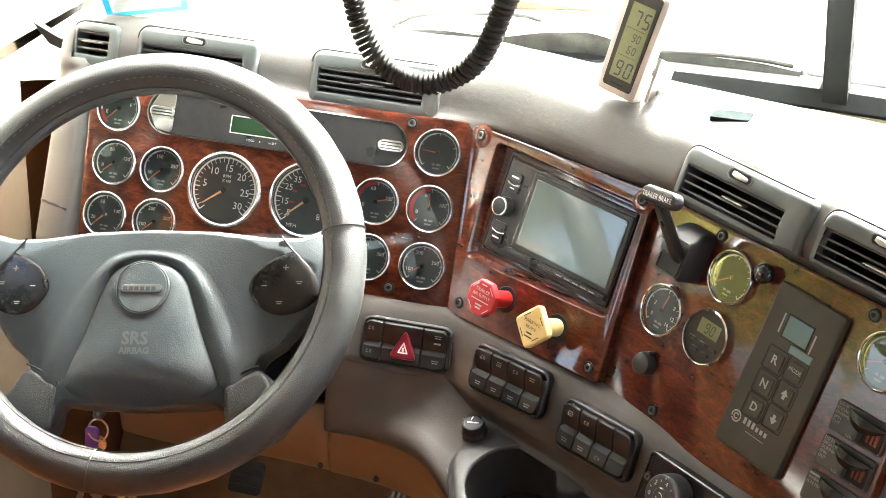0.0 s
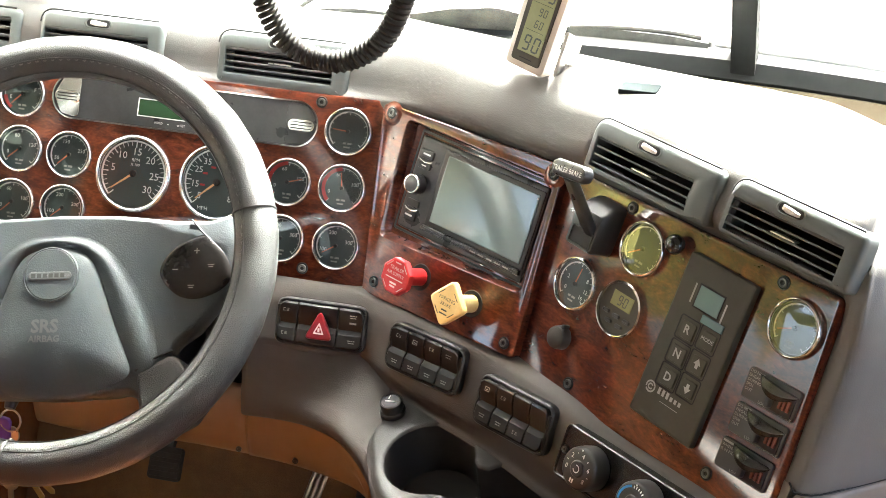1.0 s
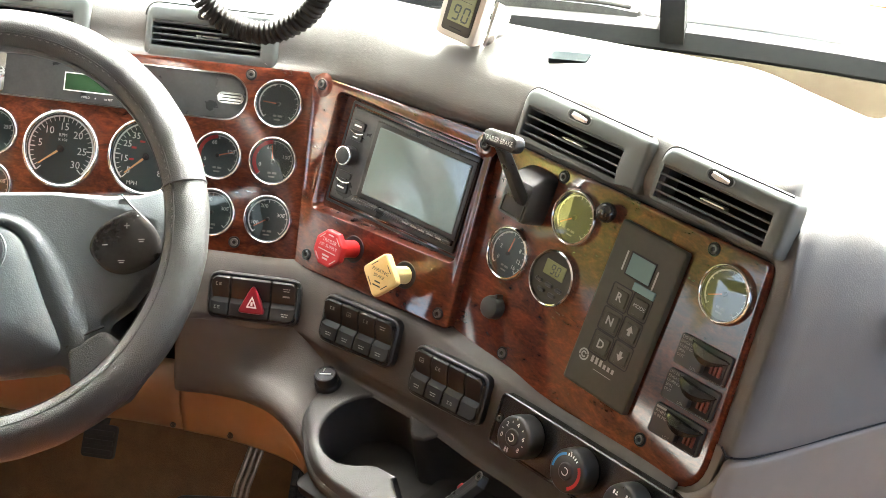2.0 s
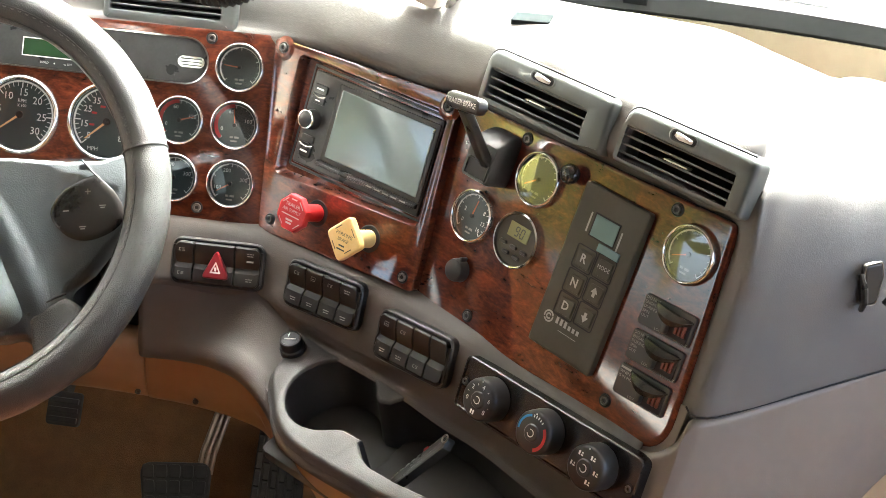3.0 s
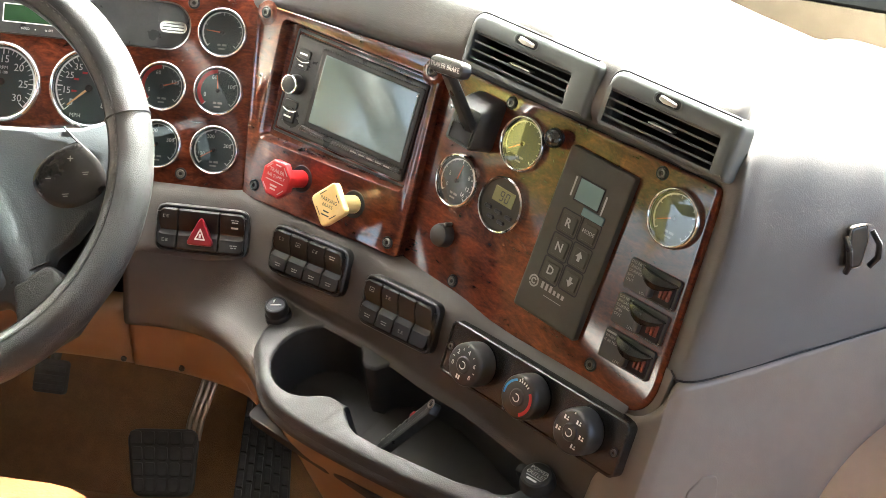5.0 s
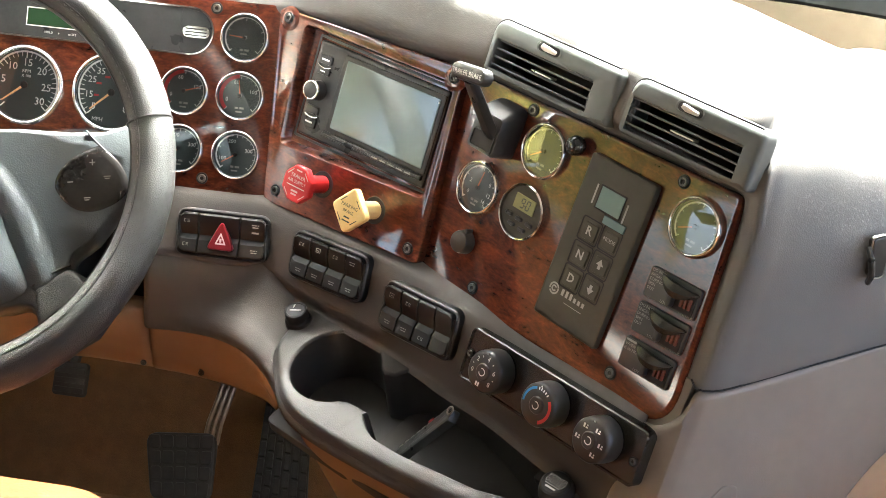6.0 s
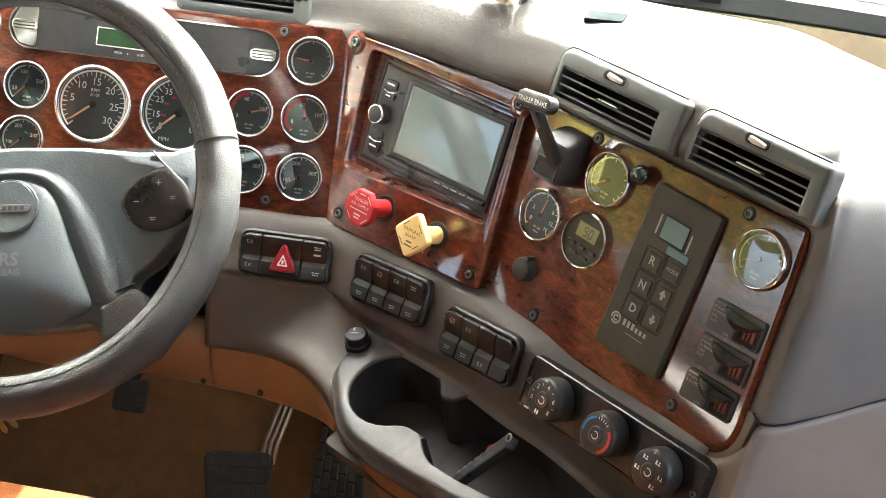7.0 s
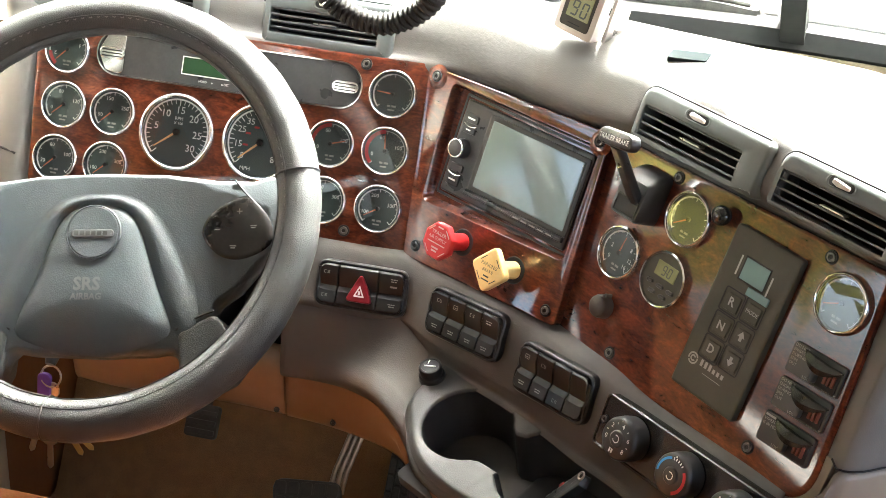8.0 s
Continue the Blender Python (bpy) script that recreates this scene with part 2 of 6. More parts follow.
def inset2(pts, d):
    """Moves a closed outline inward by d."""
    k = len(pts)
    area = sum(pts[i - 1][0] * pts[i][1] - pts[i][0] * pts[i - 1][1] for i in range(k))
    sg = 1 if area > 0 else -1
    out = []
    for i in range(k):
        a, b = Vector(pts[i - 1]), Vector(pts[(i + 1) % k])
        t = b - a
        if t.length < 1e-9:
            out.append(pts[i])
            continue
        t.normalize()
        out.append((pts[i][0] - sg * t.y * d, pts[i][1] + sg * t.x * d))
    return out


def slab(bm, outline, z0, z1, bev=0.001):
    o = [(*p, z0) for p in outline]
    a = [(*p, z1 - bev) for p in outline]
    b = [(*p, z1 - bev * 0.3) for p in inset2(outline, bev * 0.3)]
    c = [(*p, z1) for p in inset2(outline, bev)]
    mx, my = sum(p[0] for p in outline) / len(outline), sum(p[1] for p in outline) / len(outline)
    d = [(x + (mx - x) * 0.03, y + (my - y) * 0.03, z1) for x, y, _ in c]
    loft(bm, [o, a, b, c, d])


def block(bm, x0, x1, y0, y1, z0, z1, bev=0.001, r=None):
    slab(bm, rrect(x1 - x0, y1 - y0, bev * 1.3 if r is None else r, (x0 + x1) / 2, (y0 + y1) / 2, 3), z0, z1, bev)


def lathe(bm, profile, seg=40, cx=0.0, cy=0.0, closed=False):
    loops = []
    for i in range(seg):
        a = 2 * math.pi * i / seg
        loops.append([(cx + r * math.cos(a), cy + r * math.sin(a), z) for r, z in profile])
    rings = [[bm.verts.new(p) for p in lp] for lp in loops]
    k = len(profile)
    for i in range(seg):
        a, b = rings[i], rings[(i + 1) % seg]
        for j in range(k if closed else k - 1):
            q = (j + 1) % k
            bm.faces.new((a[j], b[j], b[q], a[q]))
    bmesh.ops.remove_doubles(bm, verts=bm.verts[:], dist=1e-6)


def disc(bm, r, z, seg=40, cx=0.0, cy=0.0):
    bm.faces.new([bm.verts.new((cx + r * math.cos(2 * math.pi * i / seg), cy + r * math.sin(2 * math.pi * i / seg), z)) for i in range(seg)])


def tube(bm, path, rad, seg=8, closed=False, caps=True):
    path = [Vector(p) for p in path]
    k = len(path)
    up = Vector((0, 0, 1))
    loops = []
    prev = None
    for i, p in enumerate(path):
        a = path[i - 1] if (i or closed) else p
        b = path[(i + 1) % k] if (i < k - 1 or closed) else p
        t = (b - a).normalized()
        if prev is None:
            prev = t.orthogonal().normalized()
        prev = (prev - t * prev.dot(t)).normalized()
        q = t.cross(prev)
        r = rad[i] if isinstance(rad, (list, tuple)) else rad
        loops.append([p + (prev * math.cos(2 * math.pi * j / seg) + q * math.sin(2 * math.pi * j / seg)) * r for j in range(seg)])
    if closed:
        loops.append(loops[0])
    loft(bm, loops, True, caps and not closed, caps and not closed)
    if closed:
        bmesh.ops.remove_doubles(bm, verts=bm.verts[:], dist=1e-6)


def spline(pts, per=8, closed=False):
    pts = [Vector(p) for p in pts]
    k = len(pts)
    out = []
    for i in range(k if closed else k - 1):
        if closed:
            p0, p1, p2, p3 = pts[i - 1], pts[i], pts[(i + 1) % k], pts[(i + 2) % k]
        else:
            p0, p1, p2, p3 = pts[max(i - 1, 0)], pts[i], pts[i + 1], pts[min(i + 2, k - 1)]
        for j in range(per):
            t = j / per
            out.append(0.5 * (2 * p1 + (p2 - p0) * t + (2 * p0 - 5 * p1 + 4 * p2 - p3) * t * t + (3 * p1 - p0 - 3 * p2 + p3) * t ** 3))
    if not closed:
        out.append(pts[-1])
    return out


def lettering(text, size, parent, x, y, z, mat=None, turn=0.0, name="lettering", align="CENTER", bold=0.0):
    cu = bpy.data.curves.new(name, "FONT")
    cu.body, cu.size, cu.align_x, cu.align_y = text, size, align, "CENTER"
    cu.resolution_u, cu.offset, cu.extrude = 2, bold, 0.0
    tmp = bpy.data.objects.new("tmp", cu)
    scene.collection.objects.link(tmp)
    me = bpy.data.meshes.new_from_object(tmp.evaluated_get(bpy.context.evaluated_depsgraph_get()))
    bpy.data.objects.remove(tmp)
    bpy.data.curves.remove(cu)
    me.name = name
    me.materials.clear()
    me.materials.append(mat or M_WHITE)
    ob = new(name, me)
    ob.parent = parent
    ob.matrix_basis = Matrix.Translation((x, y, z)) @ Matrix.Rotation(radians(turn), 4, "Z")
    return ob


def bars(bm, rows, z):
    """Flat printed bars: (x0, x1, y0, y1) each."""
    for x0, x1, y0, y1 in rows:
        bm.faces.new([bm.verts.new(p) for p in ((x0, y0, z), (x1, y0, z), (x1, y1, z), (x0, y1, z))])


def screw(parent, x, y, z=0.0, r=0.0056):
    """A socket-head screw in a dark countersunk cup."""
    bm = bmesh.new()
    lathe(bm, [(0.0, 0.0012), (r * 0.42, 0.0012), (r * 0.46, 0.0024), (r * 0.7, 0.0026), (r * 0.84, 0.0017), (r * 0.86, 0.0005)], 24)
    ob = part("screw", bm, M_SCREW, parent)
    ob.location = (x, y, z)
    bm = bmesh.new()
    lathe(bm, [(r * 0.85, 0.0004), (r * 0.98, 0.0012), (r * 1.15, 0.0014), (r * 1.28, -0.0008)], 24)
    part("cup", bm, M_DARK, ob)
    bm = bmesh.new()
    disc(bm, r * 0.4, 0.00135, 6)
    part("socket", bm, M_DARK, ob, smooth=False)
    return ob


SEGMENTS = {"0": "abcdef", "5": "afgcd", "6": "afgedc", "7": "abc", "9": "abcdfg", ":": ":"}


def digits(text, h, parent, x, y, z, mat):
    """Liquid crystal digits of height h round (x, y), leaning slightly."""
    w, t, gap = h * 0.5, h * 0.11, h * 0.2
    k = len(text.replace(":", ""))
    total = k * w + (k - 1) * gap
    cx = x - total / 2
    bm = bmesh.new()
    for ch in text:
        box = {"a": (t * 0.6, w - t * 0.6, h - t, h), "b": (w - t, w, h / 2 + t * 0.3, h - t * 0.6), "c": (w - t, w, t * 0.6, h / 2 - t * 0.3), "d": (t * 0.6, w - t * 0.6, 0, t),
               "e": (0, t, t * 0.6, h / 2 - t * 0.3), "f": (0, t, h / 2 + t * 0.3, h - t * 0.6), "g": (t * 0.9, w - t * 0.9, h / 2 - t / 2, h / 2 + t / 2), ":": (-gap * 0.7, -gap * 0.7 + t, h * 0.3, h * 0.42)}
        for q in SEGMENTS[ch]:
            x0, x1, y0, y1 = box[q]
            bm.faces.new([bm.verts.new((cx + px + 0.1 * py, y - h / 2 + py, z)) for px, py in ((x0, y0), (x1, y0), (x1, y1), (x0, y1))])
        if ch != ":":
            cx += w + gap
    return part("digits", bm, mat, parent, smooth=False)

# ---- the cab around ----


def wall_box(name, x0, x1, y0, y1, z0, z1, mat, label="", category="wall"):
    bm = bmesh.new()
    block(bm, x0, x1, y0, y1, z0, z1, 0.002)
    return tagged(part(name, bm, mat), label, category, kind="structure")


wall_box("floor", -1.05, 1.15, -1.6, 2.3, -0.06, 0.0, M_CARPET, "brown carpeted cab floor", "floor")
wall_box("ceiling", -1.05, 1.15, -1.6, 1.56, 2.1, 2.16, M_ROOF, "grey padded headliner of the cab", "ceiling")
wall_box("wall_rear", -1.05, 1.15, -1.66, -1.6, 0.0, 2.16, M_ROOF, "grey rear bulkhead of the cab", "wall")
M_DOORTAN = material("tan_door_trim", (0.11, 0.042, 0.014), 0.9, second=(0.135, 0.053, 0.019), scale=8, bump=0.12, bump_scale=600, spec=0.1)
# Sand colour picked to bounce warm light onto the passenger side of the dash
M_WARMBOUNCE = material("sand_bounce_wall", (0.42, 0.29, 0.18), 0.7, second=(0.48, 0.335, 0.21), scale=8, bump=0.12, bump_scale=600)
M_DOOR = material("dark_door_trim", (0.05, 0.042, 0.034), 0.6, second=(0.065, 0.055, 0.045), scale=9)


def window_wall(name, x0, x1, line, mat, label):
    """A side wall from the floor up to a line of (y, z)."""
    bm = bmesh.new()
    loop = [(line[0][0], 0.0)] + line + [(line[-1][0], 0.0)]
    loft(bm, [[(x, y, z) for y, z in loop] for x in (x0, x1)])
    return tagged(part(name, bm, mat, smooth=False), label, "wall", kind="structure")


window_wall("wall_left", -1.06, -1.0, [(-1.6, 1.38), (0.64, 1.38), (0.65, 0.80), (0.88, 0.84), (0.97, 0.87), (1.05, 0.935), (1.12, 1.0), (1.16, 1.025), (1.19, 1.0), (1.3, 0.985), (1.43, 0.98), (2.3, 0.95)], M_DOORTAN,
            "tan driver's door trim with a sill that dips to the rear")
# out of view, reaches down low to hold sky light off the tray
wall_box("wall_left", -1.06, -1.0, -1.6, 1.345, 1.38, 2.1, M_DOOR, "unseen dark wall above the side window, lowered to cut sky light", "wall")
# Right wall is out of view, acts as a warm reflector with a small window
window_wall("wall_right", 1.1, 1.16, [(-1.6, 1.58), (-0.4, 1.58), (-0.39, 0.98), (1.3, 0.98), (1.31, 1.0), (2.3, 1.0)], M_WARMBOUNCE, "unseen sand-coloured wall below the passenger window, bounces warm light")
wall_box("wall_right", 1.1, 1.16, -1.6, 1.4, 1.58, 2.1, M_WARMBOUNCE, "unseen sand-coloured wall above the passenger window, bounces warm light", "wall")
bm = bmesh.new()
loft(bm, [[(x, y, z) for y, z in ((1.345, 0.9), (1.345, 1.86), (1.43, 1.76), (1.76, 1.22), (1.98, 0.9))] for x in (-1.055, -1.0)])
tagged(part("pillar", bm, M_BEIGE, smooth=False), "beige quarter panel ahead of the driver's window", "pillar", kind="structure")
wall_box("firewall", -1.0, 1.1, 2.16, 2.2, 0.0, 0.98, M_CARPET, "dark carpeted firewall in the footwell", "wall")
# header stays out of view; its height limits sun and sky on tray and seat
wall_box("header", -1.0, 1.1, 1.47, 1.57, 1.5, 2.12, M_ROOF, "unseen grey header over the windscreen, lowered to block sun", "wall")

# sloped toe board
bm = bmesh.new()
loft(bm, [[(-0.99, 1.86, 0.0), (-0.99, 1.9, 0.0), (-0.99, 2.17, 0.42), (-0.99, 2.15, 0.44)],
          [(0.2, 1.86, 0.0), (0.2, 1.9, 0.0), (0.2, 2.17, 0.42), (0.2, 2.15, 0.44)]])
tagged(part("floor_toeboard", bm, M_CARPET, smooth=False), "sloping carpeted toe board behind the pedals", "floor", kind="structure")

# A-pillars
for sx in (-1, 1):
    cx = 0.05 + sx * 1.055
    bm = bmesh.new()
    loops = []
    for x, y, z, w in ((cx, 1.56, 0.9, 0.03), (cx, 1.55, 1.05, 0.028), (cx, 1.06, 1.82, 0.028)):
        loops.append([(x + px * w, y + py * 0.035, z) for px, py in ((1, -1), (1, 1), (-1, 1), (-1, -1))])
    loft(bm, loops)
    tagged(part("pillar", bm, M_BEIGE), "beige padded windscreen pillar", "pillar", kind="structure")
wall_box("passenger_bulkhead", 0.42, 1.1, 1.62, 1.66, 0.0, 0.93, M_BEIGE, "beige trim below the passenger side of the dash", "wall")
wall_box("door_trim", -1.0, -0.95, 1.43, 1.655, 0.0, 0.95, M_SHADETRIM, "beige moulded trim at the driver's door", "trim")

# ---- windscreen ----
GLASS_LOW, GLASS_HIGH = Vector((0.05, 1.952, 0.967)), Vector((0.05, 1.40, 1.80))
RAKE = (GLASS_HIGH - GLASS_LOW).normalized()


def glass_y(x):
    return GLASS_LOW.y - 0.28 * (x - 0.05) ** 2


def on_glass(x, s, out=0.0):
    p = GLASS_LOW + RAKE * s
    return Vector((x, p.y - 0.28 * (x - 0.05) ** 2 + out, p.z + out * 0.5))


for nm, x0, x1 in (("window_1", -0.98, 0.03), ("window_2", 0.09, 1.08)):
    bm = bmesh.new()
    xs = [x0 + (x1 - x0) * i / 12 for i in range(13)]
    loft(bm, [[on_glass(x, 0), on_glass(x, 0.99), on_glass(x, 0.99, 0.005), on_glass(x, 0, 0.005)] for x in xs])
    g = tagged(part(nm, bm, M_GLASS), "clear windscreen pane of the truck", "window", kind="structure")
    g.visible_shadow = False
# centre post
bm = bmesh.new()
loops = []
for s in (-0.075, -0.045, -0.042, 0.0, 0.3, 1.0):
    w = 0.0185 if s > -0.044 else 0.024
    loops.append([on_glass(0.0813 - 0.093 * s + px * w, s, py - (0.004 if s < -0.044 else 0)) for px, py in ((-1, 0.012), (-0.85, -0.02), (0.85, -0.02), (1, 0.012))])
loft(bm, loops)
post = tagged(part("centre_post", bm, M_SEAL), "dark grey post between the windscreen panes", "window post", kind="structure")
# lower frame of the windscreen
bm = bmesh.new()
loops = []
for i in range(25):
    x = -0.62 + 1.7 * i / 24
    o = on_glass(x, 0.0)
    loops.append([(x, o.y + dy, o.z + dz) for dy, dz in ((-0.031, -0.006), (-0.034, -0.001), (-0.022, 0.02), (0.005, 0.0245), (0.03, 0.018), (0.03, -0.01))])
loft(bm, loops)
tagged(part("windscreen_frame", bm, M_SEAL), "dark grey lower frame of the windscreen", "window frame", kind="structure")
# beige cowl between dash pad and glass, its shade put into the colour
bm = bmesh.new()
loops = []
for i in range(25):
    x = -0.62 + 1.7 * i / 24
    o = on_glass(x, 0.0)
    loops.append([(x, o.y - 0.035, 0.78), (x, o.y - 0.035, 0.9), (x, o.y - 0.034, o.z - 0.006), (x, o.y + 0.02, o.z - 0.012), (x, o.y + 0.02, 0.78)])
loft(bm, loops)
tagged(part("cowl_trim", bm, M_COWL), "beige trim strip below the windscreen, dimmed against bounced light", "trim", kind="structure")


def along(rows, x):
    """A value at x on a line of (x, value)."""
    for (x0, v0), (x1, v1) in zip(rows, rows[1:]):
        if x <= x1:
            f = max(0.0, (x - x0) / (x1 - x0))
            f = f * f * (3 - 2 * f)
            return v0 + (v1 - v0) * f
    return rows[-1][1]


def wiper(top, low, arm):
    w = thing("wiper", Matrix.Identity(4), "dusty dark windscreen wiper lying on the glass", "wiper", "wipers")
    x0, x1 = top[0][0], top[-1][0]
    bm = bmesh.new()
    loops = []
    for i in range(41):
        x = x0 + (x1 - x0) * i / 40
        a, b = along(top, x), along(low, x)
        m = (a + b) / 2
        loops.append([on_glass(x, b, 0.03), on_glass(x, b + 0.2 * (a - b), 0.022), on_glass(x, m, 0.019), on_glass(x, a - 0.2 * (a - b), 0.023), on_glass(x, a, 0.03), on_glass(x, m, 0.036)])
    loft(bm, loops)
    part("blade", bm, M_WIPER, w)
    bm = bmesh.new()
    tube(bm, spline([on_glass(x, q, 0.045) for x, q in arm], 5), 0.0032, 6)
    part("arm", bm, M_WIPER, w)
    return w


wiper([(-0.60, 0.016), (-0.54, 0.028), (-0.46, 0.035), (-0.38, 0.027), (-0.30, 0.044), (-0.26, 0.05), (-0.20, 0.035), (-0.17, 0.024)],
      [(-0.60, 0.012), (-0.54, 0.003), (-0.47, -0.009), (-0.36, -0.009), (-0.25, -0.024), (-0.17, -0.02)],
      [(-0.525, 0.008), (-0.505, 0.03), (-0.478, 0.046), (-0.433, 0.053), (-0.382, 0.056), (-0.344, 0.056), (-0.32, 0.048)])
wiper([(-0.166, 0.02), (-0.10, 0.023), (-0.036, 0.022), (0.033, 0.014), (0.044, -0.002)], [(-0.166, -0.019), (-0.06, -0.008), (0.02, -0.004), (0.044, -0.004)],
      [(-0.16, 0.0), (-0.09, 0.008), (-0.02, 0.008), (0.02, 0.004)])

# sticker on the glass
bm = bmesh.new()
o, i_ = rrect(0.104, 0.1, 0.004), rrect(0.086, 0.082, 0.002)
loft(bm, [[(*p, 0) for p in o], [(*p, 0.0006) for p in o], [(*p, 0.0006) for p in i_], [(*p, 0) for p in i_]], True, False, False)
stk = thing("sticker", facing(on_glass(-0.779, 0.155, -0.012), -24, -33) @ Matrix.Rotation(radians(9.5), 4, "Z"), "blue-bordered sticker on the windscreen", "sticker")
part("border", bm, M_BLUE, stk, "bright blue border")
bm = bmesh.new()
slab(bm, rrect(0.0855, 0.0815, 0.002), 0, 0.0005, 0.0001)
part("paper", bm, M_WHITE, stk, "plain white paper")

# outside: scuttle, bonnet, ground, trees
bm = bmesh.new()
loops = []
for i in range(25):
    x = -1.05 + 2.2 * i / 24
    o = on_glass(max(-0.98, min(x, 1.08)), 0.0)
    loops.append([(x, o.y + 0.008, o.z - 0.014), (x, 2.24, 0.952), (x, 2.24, 0.936), (x, o.y + 0.008, o.z - 0.03)])
loft(bm, loops)
tagged(part("scuttle", bm, M_PAINT), "white painted scuttle panel ahead of the windscreen", "scuttle", kind="structure")
bm = bmesh.new()
loops = []
for y, zc, w in ((1.99, 0.99, 1.0), (2.05, 1.0, 1.0), (2.6, 0.93, 0.95), (3.3, 0.83, 0.85), (3.75, 0.66, 0.75), (3.9, 0.2, 0.7)):
    loops.append([(0.05 + w * t, y, zc - 0.22 * abs(t) ** 3) for t in [-1 + 2 * j / 16 for j in range(17)]])
loft(bm, loops, closed=False)
hood = tagged(part("bonnet", bm, M_PAINT), "white painted truck bonnet in full sun", "bonnet", kind="structure")
sol = hood.modifiers.new("thickness", "SOLIDIFY")
sol.thickness = 0.01
bm = bmesh.new()
loft(bm, [[(-300, -300, -1.3), (300, -300, -1.3), (300, 300, -1.3), (-300, 300, -1.3)], [(-300, -300, -1.2), (300, -300, -1.2), (300, 300, -1.2), (-300, 300, -1.2)]])
tagged(part("ground", bm, M_GROUND, smooth=False), "pale gravel yard in the sun", "ground", kind="structure")

# ---- dashboard shell ----
dash = thing("dashboard", pose(0, 0, 0), "grey moulded truck dashboard with a wraparound centre", "dashboard", kind="structure")


def station(fr, u, recess=0.0, lift=0.0, out=0.0, top=0.0):
    """One upright cut through the dash face, from below the veneer up to the crest of the pad."""
    rows = []
    for v, n in ((-0.13, -0.012), (-0.118, -0.004), (-0.113, -0.006 * recess), (-0.104, -0.009 * recess), (-0.05, -0.009 * recess), (0.0, -0.009 * recess),
                 (0.06, -0.009 * recess), (0.09, -0.009 * recess), (0.099, -0.006 * recess), (0.107, 0.002), (0.114, 0.006), (0.14, 0.006), (0.162, 0.001)):
        rows.append(fr @ Vector((u, v + lift * (v > 0.08), n + out + (top if v > 0.108 else top * 0.5 if v > 0.1 else 0.0))))
    return rows


def over(rows, crest, mid, far):
    """Carries a cut over the top of the pad."""
    c = Vector(crest)
    return rows + [c, Vector(mid), Vector(far)]


PAD_Z = (0.866, 0.871, 0.8745, 0.878, 0.9, 0.935, 0.985, 1.012, 1.028, 1.045, 1.062, 1.08, 1.096)
PAD_N = (-0.008, -0.004, -0.0005, 0, 0, 0, 0, 0, 0, -0.0005, -0.002, -0.006, -0.014)

PAD_W = (-0.008, -0.004, -0.0005, 0, 0, -0.0005, -0.004, -0.0085, -0.0135, -0.021, -0.032, -0.047, -0.065)
PAD_UP = (0, 0, 0, 0, 0, 0, 0, 0.001, 0.003, 0.006, 0.006, 0.005, 0.003)


def on_r(u, z, n=0.0):
    return FR @ Vector((u, (z - 0.933) / math.cos(radians(20.1)), n))


def on_q(u, z, n=0.0):
    return FQ @ Vector((u, (z - 0.95) / math.cos(radians(8)), n))


def corner(f, z, n=0.0, reach=0.032, up=0.0):
    """A point on the rounded edge where the centre face turns into the passenger side, f from 0 to 1 round it."""
    a, b = on_r(0.186, z, n + up), on_q(0, z, n)
    d1, d2 = Vector((FR[0][0], FR[1][0])), Vector((FQ[0][0], FQ[1][0]))
    w = (b - a).xy
    s_ = (w.x * d2.y - w.y * d2.x) / (d1.x * d2.y - d1.y * d2.x)
    k = a + Vector((d1.x, d1.y, 0)) * s_
    a = k - Vector((d1.x, d1.y, 0)) * 0.019
    e = k + Vector((d2.x, d2.y, 0)) * reach
    return a * (1 - f) ** 2 + k * (2 * f * (1 - f)) + e * f ** 2


def q_station(u, base=None, k=1.0):
    zs = [0.866 + (z - 0.866) * k for z in PAD_Z]
    if base:
        return [Vector((base[0], base[1] - n, z)) for z, n in zip(zs, PAD_W)]
    return [on_q(u, z, n) for z, n in zip(zs, PAD_W)]


def corner_station(f, dip=0.0):
    k = 0.45 * f * f
    return [corner(f, z, n * (1 - k) + r * k - dip, up=w) for z, n, r, w in zip(PAD_Z, PAD_N, PAD_W, PAD_UP)]


FAR_Y, FAR_Z = 1.85, 0.985


def far_edge(x):
    return (x, min(FAR_Y, glass_y(x) - 0.035), FAR_Z)


cuts = []
cuts.append(over(station(FL, -0.52, 0, -0.01, -0.14), (-0.87, 1.67, 1.036), (-0.87, 1.69, 1.01), far_edge(-0.87)))
cuts.append(over(station(FL, -0.505, 0, -0.01, -0.045), (-0.87, 1.645, 1.042), (-0.87, 1.68, 1.015), far_edge(-0.87)))
cuts.append(over(station(FL, -0.485, 0, -0.01, -0.012), (-0.85, 1.64, 1.048), (-0.85, 1.68, 1.02), far_edge(-0.85)))
cuts.append(over(station(FL, -0.446, 0, -0.006, 0, -0.017), (-0.81, 1.645, 1.058), (-0.81, 1.69, 1.028), far_edge(-0.81)))
cuts.append(over(station(FL, -0.436, 1, -0.004, 0, -0.018), (-0.80, 1.645, 1.059), (-0.80, 1.69, 1.028), far_edge(-0.80)))
for u in (-0.36, -0.25, -0.15, -0.05):
    x = -0.363 + u
    cuts.append(over(station(FL, u, 1, 0, 0, -0.018), (x, 1.65, 1.078 - 0.016 * max(0.0, min(1.0, (-0.55 - x) / 0.15))), (x, min(1.74, glass_y(x) - 0.09), 1.052 - 0.02 * max(0.0, min(1.0, (-0.55 - x) / 0.15))), far_edge(x)))
cuts.append(over(station(FL, 0.01, 1, 0, 0, -0.015), (-0.35, 1.65, 1.082), (-0.345, 1.74, 1.05), (-0.34, FAR_Y, 0.96)))
